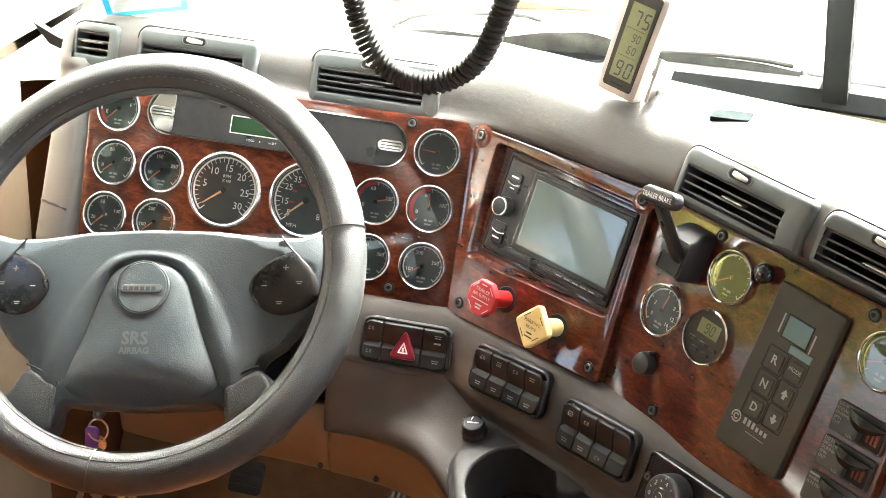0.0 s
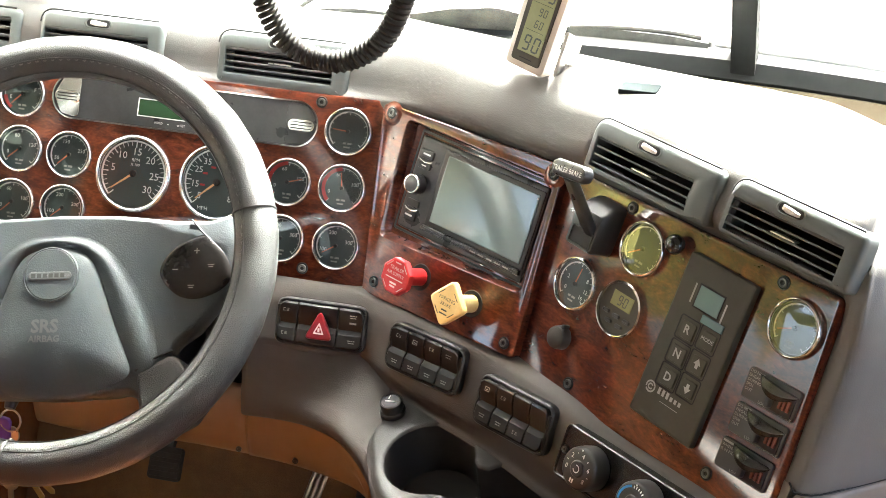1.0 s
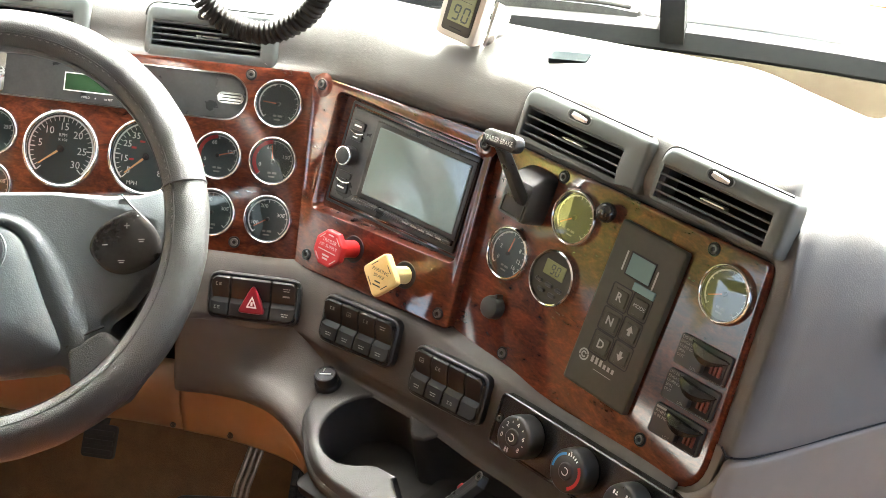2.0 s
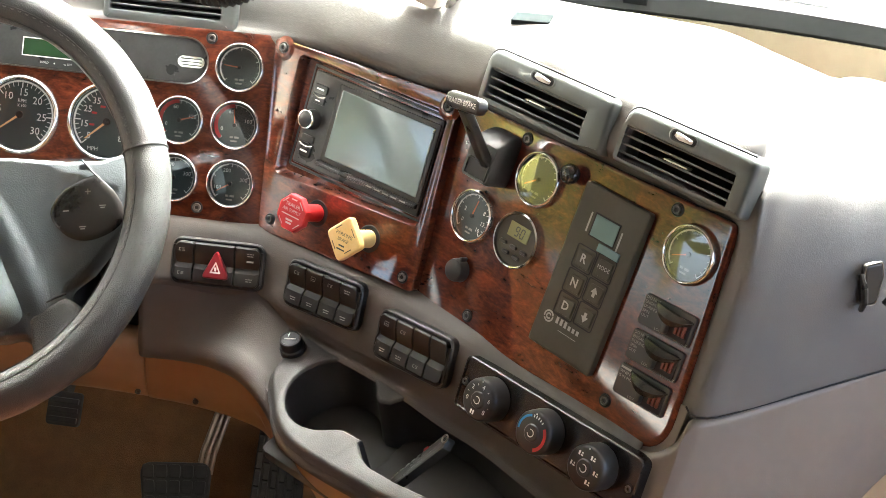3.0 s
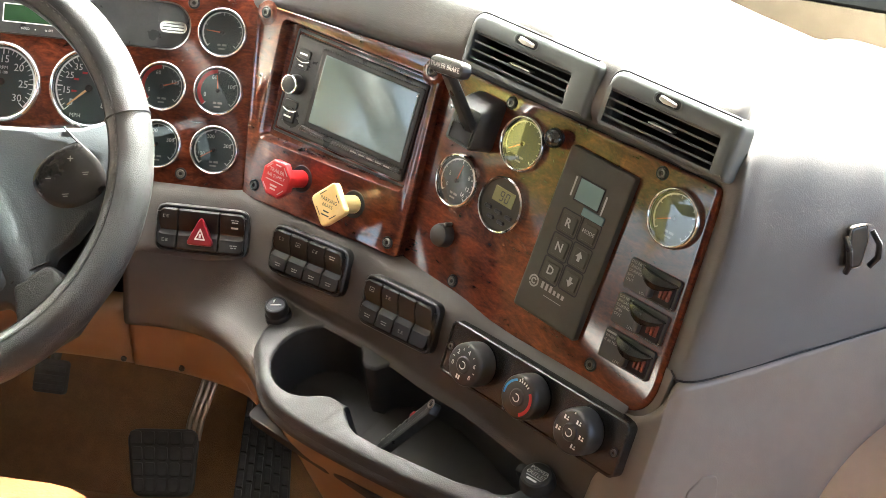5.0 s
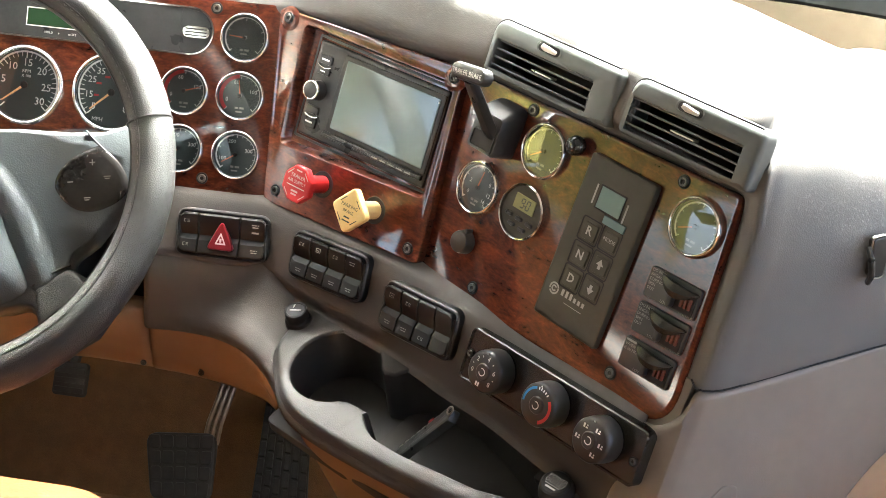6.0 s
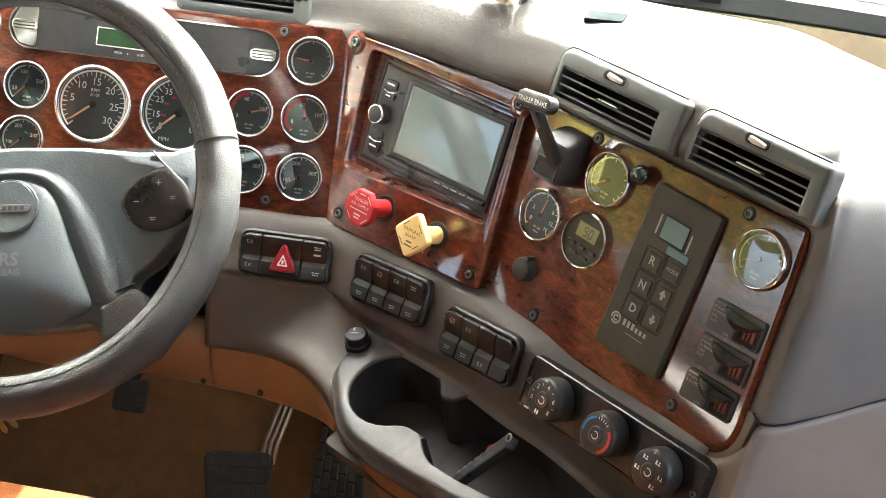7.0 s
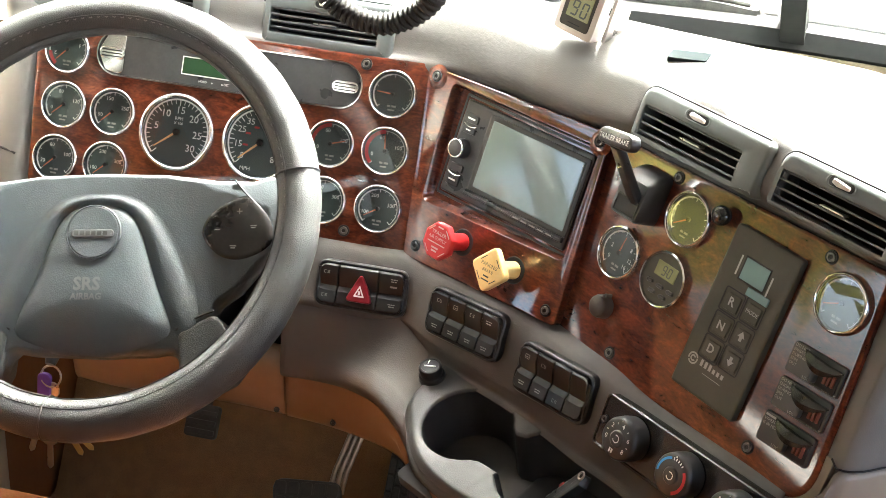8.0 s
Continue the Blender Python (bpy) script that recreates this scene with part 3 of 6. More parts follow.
cuts.append(over(station(FP, -0.10, 1, 0, 0, -0.006), (-0.285, 1.62, 1.09), (-0.27, 1.72, 1.055), (-0.25, FAR_Y, 0.955)))
cuts.append(over(station(FP, -0.03, 1, 0.004), (-0.215, 1.58, 1.096), (-0.18, 1.69, 1.06), (-0.14, FAR_Y, 0.95)))
cuts.append(over(station(FP, 0.05, 1, 0.006), (-0.14, 1.53, 1.1), (-0.09, 1.655, 1.068), (-0.03, FAR_Y, 0.95)))
cuts.append(over(station(FR, -0.14, 1, 0.006, 0, 0.007), (-0.035, 1.46, 1.112), (0.03, 1.595, 1.083), (0.11, 1.83, 0.95)))
cuts.append(over(station(FR, -0.05, 1, 0.008, 0, 0.007), (0.04, 1.41, 1.116), (0.115, 1.545, 1.095), (0.25, 1.80, 0.965)))
cuts.append(over(station(FR, 0.06, 1, 0.01, 0, 0.003), (0.12, 1.345, 1.119), (0.18, 1.475, 1.098), (0.37, 1.74, 0.95)))
cuts.append(over(station(FR, 0.165, 1, 0.012, 0, -0.001), (0.198, 1.298, 1.119), (0.22, 1.44, 1.098), (0.44, 1.69, 0.95)))
for f, dip, crest, mid, far in ((0.0, 0.003, (0.205, 1.291, 1.1185), (0.226, 1.437, 1.097), (0.45, 1.685, 0.95)), (0.3, 0, (0.208, 1.292, 1.118), (0.229, 1.437, 1.097), (0.455, 1.683, 0.95)),
                                (0.5, 0, (0.211, 1.294, 1.118), (0.232, 1.438, 1.0965), (0.46, 1.681, 0.95)), (0.7, 0, (0.214, 1.297, 1.1175), (0.235, 1.44, 1.096), (0.465, 1.679, 0.95)),
                                (1.0, 0, (0.219, 1.318, 1.1165), (0.239, 1.447, 1.0955), (0.47, 1.677, 0.95))):
    cuts.append(over(corner_station(f, dip), crest, mid, far))
cuts.append(over([on_q(-0.018 - 0.55 * (0.4 * n + 0.6 * w), z, 0.4 * n + 0.6 * w) for z, n, w in zip(PAD_Z, PAD_N, PAD_W)], (0.2245, 1.345, 1.1125), (0.247, 1.462, 1.093), (0.485, 1.67, 0.95)))
for u, base, k, crest, mid, far in ((0.03, None, 0.99, (0.243, 1.387, 1.105), (0.262, 1.475, 1.089), (0.52, 1.66, 0.95)), (0.1, None, 0.965, (0.295, 1.415, 1.099), (0.32, 1.47, 1.084), (0.56, 1.645, 0.94)),
                                    (0.18, None, 0.935, (0.35, 1.445, 1.092), (0.378, 1.48, 1.076), (0.6, 1.63, 0.93)), (0, (0.65, 1.37), 0.86, (0.65, 1.49, 1.078), (0.67, 1.53, 1.062), (0.85, 1.6, 0.93)),
                                    (0, (1.09, 1.37), 0.85, (1.09, 1.49, 1.075), (1.09, 1.53, 1.055), (1.09, 1.6, 0.93))):
    cuts.append(over(q_station(u, base, k), crest, mid, far))


def even(p, per):
    """A smooth line through points, however unevenly they are spaced."""
    p = [Vector(q) for q in p]
    h = [max((b - a).length, 1e-4) for a, b in zip(p, p[1:])]
    d = [(b - a) / k for a, b, k in zip(p, p[1:], h)]
    m = [d[0]] + [(d[i - 1] * h[i] + d[i] * h[i - 1]) / (h[i] + h[i - 1]) for i in range(1, len(h))] + [d[-1]]
    out = []
    for i in range(len(h)):
        for j in range(per):
            t = j / per
            out.append(p[i] * (2 * t ** 3 - 3 * t * t + 1) + m[i] * (h[i] * (t ** 3 - 2 * t * t + t)) + p[i + 1] * (3 * t * t - 2 * t ** 3) + m[i + 1] * (h[i] * (t ** 3 - t * t)))
    return out + [p[-1]]


def surface(cuts, per=4):
    """A smooth sheet through upright cuts."""
    rows = [even([c[r] for c in cuts], per) for r in range(len(cuts[0]))]
    return [even([row[i] for row in rows], 3) for i in range(len(rows[0]))]


bm = bmesh.new()
loft(bm, surface(cuts, 8), closed=False)
# openings behind the air vents
for fr, u0, u1, v0, v1 in ((FV, 0.024, 0.157, -0.024, 0.009), (FV, -0.201, -0.067, -0.026, 0.007), (FV, -0.288, -0.242, -0.022, 0.011), (FR, -0.153, -0.016, 0.113, 0.147), (FR, 0.026, 0.162, 0.121, 0.156)):
    inv = fr.inverted()
    gone = []
    for f in bm.faces:
        c = inv @ f.calc_center_median()
        if u0 < c.x < u1 and v0 < c.y < v1 and abs(c.z) < 0.05:
            gone.append(f)
    bmesh.ops.delete(bm, geom=gone, context="FACES")
# one soft round corner towards the passenger side
round_ = [v for v in bm.verts if v.co.x > 0.19 and v.co.z > 1.0 and v.co.y < 1.5]
for _ in range(60):
    bmesh.ops.smooth_vert(bm, verts=round_, factor=0.5, use_axis_x=True, use_axis_y=True, use_axis_z=True)
pad = part("upper_pad", bm, M_PAD, dash, "grey grained dash pad", angle=60)
sol = pad.modifiers.new("thickness", "SOLIDIFY")
sol.thickness, sol.offset = 0.006, -1

# shallow bead moulded into the top of the pad
bm = bmesh.new()
tube(bm, spline([(-0.0156, 1.4641, 1.1118), (0.0363, 1.4421, 1.1147), (0.098, 1.4166, 1.1178), (0.15, 1.399, 1.1135), (0.185, 1.386, 1.1085)], 8), [0.0005] + [0.003] * 31 + [0.0005], 8)
part("pad_bead", bm, M_PAD, dash, "moulded bead along the pad")

# dark sheets added behind the face, so that no light shows through gaps
bm = bmesh.new()
block(bm, -0.84, -0.30, 1.565, 1.58, 0.6, 0.96, 0.002)
part("gap_backing", bm, M_DARK, dash, "dark sheet added inside the dash behind its gaps")
bm = bmesh.new()
block(bm, -0.20, 0.15, -0.33, 0.05, -0.095, -0.085, 0.002)
gap_backing = part("gap_backing", bm, M_DARK, dash, "dark sheet added inside the dash behind its gaps")
gap_backing.matrix_basis = FR
bm = bmesh.new()
block(bm, -0.14, 0.10, -0.30, 0.05, -0.1, -0.09, 0.002)
gap_backing = part("gap_backing", bm, M_DARK, dash, "dark sheet added inside the dash behind its gaps")
gap_backing.matrix_basis = FP

# switch band below the veneer
BAND = ((-0.100, -0.012), (-0.110, 0.000), (-0.116, 0.005), (-0.124, 0.007), (-0.16, 0.007))
FREE_END = ((-0.177, 0.007), (-0.184, 0.007), (-0.189, 0.0055), (-0.193, 0.003), (-0.200, -0.012), (-0.204, -0.05))


def foot(fr, u, dn):
    """Hollow curve by which the band runs down and out onto the tray."""
    to_tray = FT.inverted() @ fr
    c0, c1, c2 = (to_tray @ Vector((u, 0, 0))).z, to_tray[2][1], to_tray[2][2]
    start = Vector((-0.191, 0.003 + dn))
    down = Vector((-0.74, -0.67)) if fr is FP else Vector((-0.88, -0.47))
    corner = start - down * ((c0 + c1 * start.x + c2 * start.y) / (c1 * down.x + c2 * down.y))
    along = Vector((-c2, c1)).normalized()
    along = along if along.y > 0 else -along
    end = corner + along * 0.006
    out = [start.lerp(corner, f).lerp(corner.lerp(end, f), f) for f in (0.3, 0.65, 1.0)]
    return [Vector((-0.180, 0.007 + dn)), Vector((-0.1875, 0.0052 + dn))] + out + [end + along * 0.003 + Vector((-c1, -c2)).normalized() * 0.003]


band_cuts = []
for fr, u, dv, dn in ((FL, -0.092, 0, 0), (FL, -0.06, 0, 0), (FL, 0.0, 0, 0), (FL, 0.03, 0, 0.001), (FP, -0.07, 0.0, 0.0), (FP, -0.02, 0.003, 0), (FP, 0.06, 0.006, 0), (FP, 0.10, 0.006, 0.0),
                      (F38, -0.13, -0.004, -0.002), (F38, -0.07, -0.004, 0), (FR, -0.02, -0.006, 0), (FR, 0.06, -0.003, 0), (FR, 0.13, 0.0, 0), (FR, 0.165, 0.0, 0)):
    tail = [Vector((v + dv, n + dn)) for v, n in FREE_END] if fr is FL or u == -0.07 and fr is FP else foot(fr, u, dn)
    band_cuts.append([fr @ Vector((u, v + dv, n + dn)) for v, n in BAND] + [fr @ Vector((u, p.x, p.y)) for p in tail])
bm = bmesh.new()
loft(bm, surface(band_cuts), closed=False)
band = part("switch_band", bm, M_GREY, dash, "warm grey moulded band carrying the switches", angle=60)
sol = band.modifiers.new("thickness", "SOLIDIFY")
sol.thickness, sol.offset = 0.008, -1

# lower side panel, from the end of the band round to the passenger side
bm = bmesh.new()
slab(bm, rpoly([(0.11, -0.058), (0.1945, -0.058), (0.1945, -0.135), (0.11, -0.135)], 0.003), -0.012, -0.0015, 0.001)
fc = part("corner_filler", bm, M_SIDE, dash)
fc.matrix_basis = FR
SIDE = ((0.0, -0.006), (0.012, 0.0), (0.05, 0.0), (0.2, 0.0), (0.45, 0.0), (0.7, 0.0), (0.9, -0.002), (0.97, -0.008), (1.0, -0.03))
side_cuts = []
for u, n0, top in ((0.150, -0.04, 0.80), (0.156, -0.002, 0.815), (0.163, 0.0066, 0.823), (0.176, 0.0066, 0.826)):
    side_cuts.append([on_r(u, top - (top - 0.55) * f, n0 + n) for f, n in SIDE])
for f_, n0, top in ((0.12, 0.005, 0.85), (0.3, 0.004, 0.872), (0.5, 0.003, 0.8735), (0.7, 0.0015, 0.8735), (1.0, 0.0005, 0.8735)):
    side_cuts.append([corner(f_, top - (top - 0.55) * f, n0 + n) for f, n in SIDE])
for u, low in ((-0.06, 0.56), (0.0, 0.64), (0.034, 0.696), (0.07, 0.73), (0.12, 0.755), (0.18, 0.77)):
    side_cuts.append([on_q(u, 0.8735 - (0.8735 - low) * f, n) for f, n in SIDE])
for x in (0.65, 1.09):
    side_cuts.append([Vector((x, 1.40 - n, 0.8735 - 0.1 * f)) for f, n in SIDE])
bm = bmesh.new()
loft(bm, surface(side_cuts), closed=False)
sp = part("side_panel", bm, M_SIDE, dash, "warm grey lower side panel of the dash", angle=60)
sol = sp.modifiers.new("thickness", "SOLIDIFY")
sol.thickness, sol.offset = 0.006, -1

# veneer panels
L_QUAD = [(-0.442, 0.100), (0.036, 0.1065), (0.0445, -0.112), (-0.428, -0.113)]
bm = bmesh.new()
slab(bm, rpoly(L_QUAD, 0.008), -0.007, 0.0, 0.0012)
wl = thing("veneer_panel", FL, "glossy red-brown burl veneer panel round the gauges", "dash panel", "veneer panels")
part("panel", bm, M_WOOD, wl)
for x, y in ((-0.038, 0.0957), (-0.035, -0.0978), (-0.425, 0.09)):
    screw(wl, x, y)

P_QUAD = [(-0.1505, 0.0975), (0.115, 0.112), (0.130, -0.100), (-0.0985, -0.115)]
hole = rpoly([(-0.108, 0.090), (0.107, 0.093), (0.111, -0.032), (-0.098, -0.045)], 0.008)
sunk = rpoly([(-0.102, 0.0862), (0.1045, 0.088), (0.1075, -0.0285), (-0.092, -0.0385)], 0.005)
outer = rpoly(P_QUAD, 0.007)
wp = thing("veneer_panel", FP, "glossy red-brown burl veneer surround of the radio", "dash panel", "veneer panels")
bm = bmesh.new()
loft(bm, [[(*p, -0.008) for p in outer], [(*p, 0.0035) for p in outer], [(*p, 0.0047) for p in inset2(outer, 0.0012)], [(*p, 0.0047) for p in inset2(outer, 0.003)], [(*p, 0.0045) for p in inset2(outer, 0.0045)],
          [(*p, 0.0045) for p in inset2(hole, -0.004)], [(*p, 0.0048) for p in inset2(hole, -0.0026)], [(*p, 0.0047) for p in inset2(hole, -0.001)], [(*p, 0.0035) for p in hole], [(*p, -0.012) for p in sunk], [(*p, -0.02) for p in sunk]], True, True, False)
part("panel", bm, M_WOOD, wp)
for x, y in ((-0.132, 0.090), (-0.0845, -0.098), (0.1127, -0.0887), (0.106, 0.1)):
    screw(wp, x, y, 0.0045 if y < 0 else 0.0066)
    if y > 0:
        bm = bmesh.new()
        lathe(bm, [(0.0, 0.0068), (0.0085, 0.0068), (0.0105, 0.0062), (0.0125, 0.0048), (0.0145, 0.0042)], 32, x, y - 0.001)
        part("boss", bm, M_WOOD, wp, "rounded boss in the veneer")

R_QUAD = [(-0.190, 0.0975), (0.170, 0.114), (0.190, -0.116), (-0.166, -0.1175)]
bm = bmesh.new()
slab(bm, rpoly(R_QUAD, [0.006, 0.006, 0.04, 0.006], 8), -0.008, 0.0, 0.0012)
wr = thing("veneer_panel", FR, "glossy burl veneer panel beside the gear selector", "dash panel", "veneer panels")
part("panel", bm, M_WOOD, wr)
for x, y in ((-0.0905, 0.0924), (0.1051, 0.1007), (-0.0854, -0.1027), (0.1087, -0.096)):
    screw(wr, x, y)

# ---- cup tray ----


def arc(cx, cy, r, a0, a1, k):
    return [(cx + r * math.cos(radians(a0 + (a1 - a0) * i / k)), cy + r * math.sin(radians(a0 + (a1 - a0) * i / k))) for i in range(k + 1)]


def fill_between(bm, outer, inner, z):
    es = []
    for lp in (outer, inner):
        vs = [bm.verts.new((*p, z)) for p in lp]
        es += [bm.edges.new((vs[i], vs[(i + 1) % len(vs)])) for i in range(len(vs))]
    bmesh.ops.triangle_fill(bm, use_beauty=True, edges=es)


tray_hole = arc(4 / 1000, -0.0195, 0.0505, 35, 318, 22) + [(0.052, -0.0475), (0.066, -0.0465), (0.079, -0.046)] + arc(0.118, -0.012, 0.056, 225, 262, 5) \
    + [(0.145, -0.066), (0.19, -0.0595), (0.235, -0.053), (0.265, -0.043)] + arc(0.268, -0.018, 0.025, -75, 70, 7) + [(0.2, 0.028), (0.155, 0.038)] \
    + arc(0.112, -0.012, 0.051, 75, 145, 7) + [(0.066, 0.009), (0.054, 0.005)]
tray_outer = [tuple(p) for p in spline([(-0.085, 0.05), (-0.083, 0.005), (-0.074, -0.034), (-0.046, -0.059), (-0.022, -0.078), (0.012, -0.091), (0.07, -0.0925), (0.175, -0.083),
                                        (0.24, -0.072), (0.31, -0.058), (0.345, -0.03), (0.352, 0.02), (0.34, 0.07), (0.2, 0.095), (0.05, 0.085), (-0.06, 0.075)], 5, closed=True)]
tray_outer = [(p[0], p[1]) for p in tray_outer]
tray = thing("cup_tray", FT, "grey moulded cup holder tray with an oblong bin", "cup holder", kind="structure")
bm = bmesh.new()
fill_between(bm, inset2(tray_outer, 0.006), inset2(tray_hole, -0.003), 0.0)
loft(bm, [[(*p, 0.0) for p in inset2(tray_outer, 0.006)], [(*p, -0.0015) for p in inset2(tray_outer, 0.002)], [(*p, -0.006) for p in tray_outer],
          [(*p, -0.011) for p in inset2(tray_outer, -0.003)], [(*p, -0.0125) for p in inset2(tray_outer, -0.002)], [(*p, -0.015) for p in inset2(tray_outer, -0.006)],
          [(*p, -0.022) for p in inset2(tray_outer, -0.0075)], [(*p, -0.026) for p in inset2(tray_outer, -0.005)], [(*p, -0.035) for p in inset2(tray_outer, 0.002)]], True, False, False)
loft(bm, [[(*p, 0.0) for p in inset2(tray_hole, -0.003)], [(*p, -0.001) for p in inset2(tray_hole, -0.001)], [(*p, -0.004) for p in tray_hole]], True, False, False)
bmesh.ops.remove_doubles(bm, verts=bm.verts[:], dist=1e-5)
# tray grey has the dimming in its colour
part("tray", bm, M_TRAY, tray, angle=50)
bm = bmesh.new()
loft(bm, [[(*p, -0.004) for p in tray_hole], [(*p, -0.03) for p in inset2(tray_hole, 0.001)], [(*p, -0.072) for p in inset2(tray_hole, 0.003)]], True, False, False)
part("bin_wall", bm, M_BINDARK, tray, "dark moulded bin walls", angle=50)
bm = bmesh.new()
slab(bm, rpoly([(-0.06, -0.085), (0.07, -0.085), (0.07, 0.05), (-0.06, 0.05)], 0.01), -0.085, -0.072, 0.001)
part("cup_floor", bm, M_BINDARK, tray)
bm = bmesh.new()
slab(bm, rpoly([(0.07, -0.085), (0.3, -0.085), (0.3, 0.05), (0.07, 0.05)], 0.01), -0.08, -0.068, 0.001)
part("bin_floor", bm, M_BINDARK, tray)
bm = bmesh.new()
slab(bm, rpoly([(-0.118, 0.0), (-0.088, 0.03), (-0.05, 0.06), (0.05, 0.072), (0.2, 0.08), (0.34, 0.05), (0.36, 0.125), (0.2, 0.135), (-0.12, 0.125)], 0.01), -0.02, -0.003, 0.002)
part("deck", bm, M_GREY, tray)
# console below the tray
bm = bmesh.new()
loops = []
for z, d in ((-0.03, 0.002), (-0.07, 0.004), (-0.12, 0.008), (-0.25, 0.014), (-0.45, 0.02)):
    loops.append([FT @ Vector((p[0] + 0.0, p[1] + max(0, -z - 0.05) * 0.12, z)) for p in inset2(tray_outer, d)])
loft(bm, loops, True, False, True)
tagged(part("console_base", bm, M_TAN, angle=60), "tan moulded console base below the cup tray", "console", kind="structure")

# knee panels
knee = thing("knee_panel", pose(0, 0, 0), "tan moulded knee panels below the dash", "knee panel", kind="structure")


def knee_strip(stations, name, screws):
    bm = bmesh.new()
    cuts = []
    for x, y, zt, zb in stations:
        cuts.append([Vector((x, y + 0.03, zt + 0.012)), Vector((x, y + 0.004, zt + 0.004)), Vector((x, y - 0.003, zt - 0.02)), Vector((x, y + 0.002, zb + 0.03)), Vector((x, y + 0.008, zb + 0.008)),
                     Vector((x, y + 0.025, zb)), Vector((x, y + 0.14, zb + 0.015))])
    loft(bm, surface(cuts, 5), closed=False)
    ob = part(name, bm, M_TAN, knee, angle=50)
    s = ob.modifiers.new("thickness", "SOLIDIFY")
    s.thickness = 0.004
    for x, y, z in screws:
        b2 = bmesh.new()
        lathe(b2, [(0, -0.002), (0.0018, -0.0018), (0.0022, -0.0008), (0.003, -0.0004), (0.0036, -0.001), (0.0038, -0.005)], 16)
        sc = part("screw", b2, M_BLACK, ob)
        sc.matrix_basis = facing((x, y - 0.003, z), 0, 0)


knee_strip([(-0.74, 1.475, 0.65, 0.552), (-0.68, 1.465, 0.648, 0.556), (-0.62, 1.46, 0.645, 0.562), (-0.54, 1.455, 0.645, 0.572), (-0.453, 1.45, 0.648, 0.574)], "panel", ((-0.469, 1.451, 0.632), (-0.464, 1.451, 0.588)))
knee_strip([(-0.451, 1.448, 0.6505, 0.574), (-0.41, 1.442, 0.658, 0.576), (-0.355, 1.415, 0.67, 0.589), (-0.318, 1.39, 0.674, 0.6), (-0.29, 1.366, 0.661, 0.608), (-0.272, 1.345, 0.644, 0.61)], "panel", ((-0.387, 1.431, 0.599),))
# grey lip between band and knee panel
bm = bmesh.new()
lip = []
for top, low in (((-0.455, 1.447, 0.75), (-0.455, 1.440, 0.652)), ((-0.41, 1.446, 0.748), (-0.41, 1.432, 0.659)), ((-0.36, 1.447, 0.745), (-0.355, 1.405, 0.672)),
                 ((-0.325, 1.44, 0.743), (-0.318, 1.378, 0.677)), ((-0.295, 1.435, 0.738), (-0.286, 1.352, 0.664)), ((-0.262, 1.425, 0.730), (-0.262, 1.325, 0.645))):
    t_, l_ = Vector(top), Vector(low)
    mid = t_.lerp(l_, 0.5) - Vector((0.06 * max(0.0, t_.x + 0.3), 0, 0))
    lip.append([t_ + Vector((0, 0.012, 0.02)), t_, mid + Vector((0, -0.003, -0.004)), l_ + Vector((0, -0.003, 0.012)), l_, l_ + Vector((0.01, 0.012, -0.006)), l_ + Vector((0.02, 0.05, -0.006))])
loft(bm, surface(lip, 5), closed=False)
ob = part("lower_lip", bm, M_GREY, dash, "warm grey lower lip of the dash", angle=50)
s = ob.modifiers.new("thickness", "SOLIDIFY")
s.thickness = 0.004

bm = bmesh.new()
tube(bm, [FL @ Vector((u, v, n)) for u, v, n in ((-0.448, -0.072, 0.001), (-0.465, -0.068, 0.0), (-0.485, -0.066, -0.011), (-0.503, -0.066, -0.04))], 0.0016, 6)
part("seam", bm, M_DARK, dash, "dark joint line")
bm = bmesh.new()
loft(bm, [[Vector((x, y, z)) for x, z in ((-0.905, 1.045), (-0.884, 1.019), (-0.85, 1.008), (-0.85, 1.021), (-0.875, 1.031))] for y in (1.615, 1.625)])
part("end_trim", bm, M_SEAL, dash, "dark end piece of the pad", smooth=False)
# seam on the passenger side
bm = bmesh.new()
tube(bm, [on_r(0.192, 0.88, 0.001)] + [corner(f, 0.8735, 0.0002) for f in (0.2, 0.4, 0.6, 0.8, 1.0)] + [on_q(u, 0.8735, 0.0002) for u in (-0.07, 0.0, 0.1, 0.18)], 0.001, 6)
part("seam", bm, M_DARK, dash, "dark joint line")

# ---- vents ----


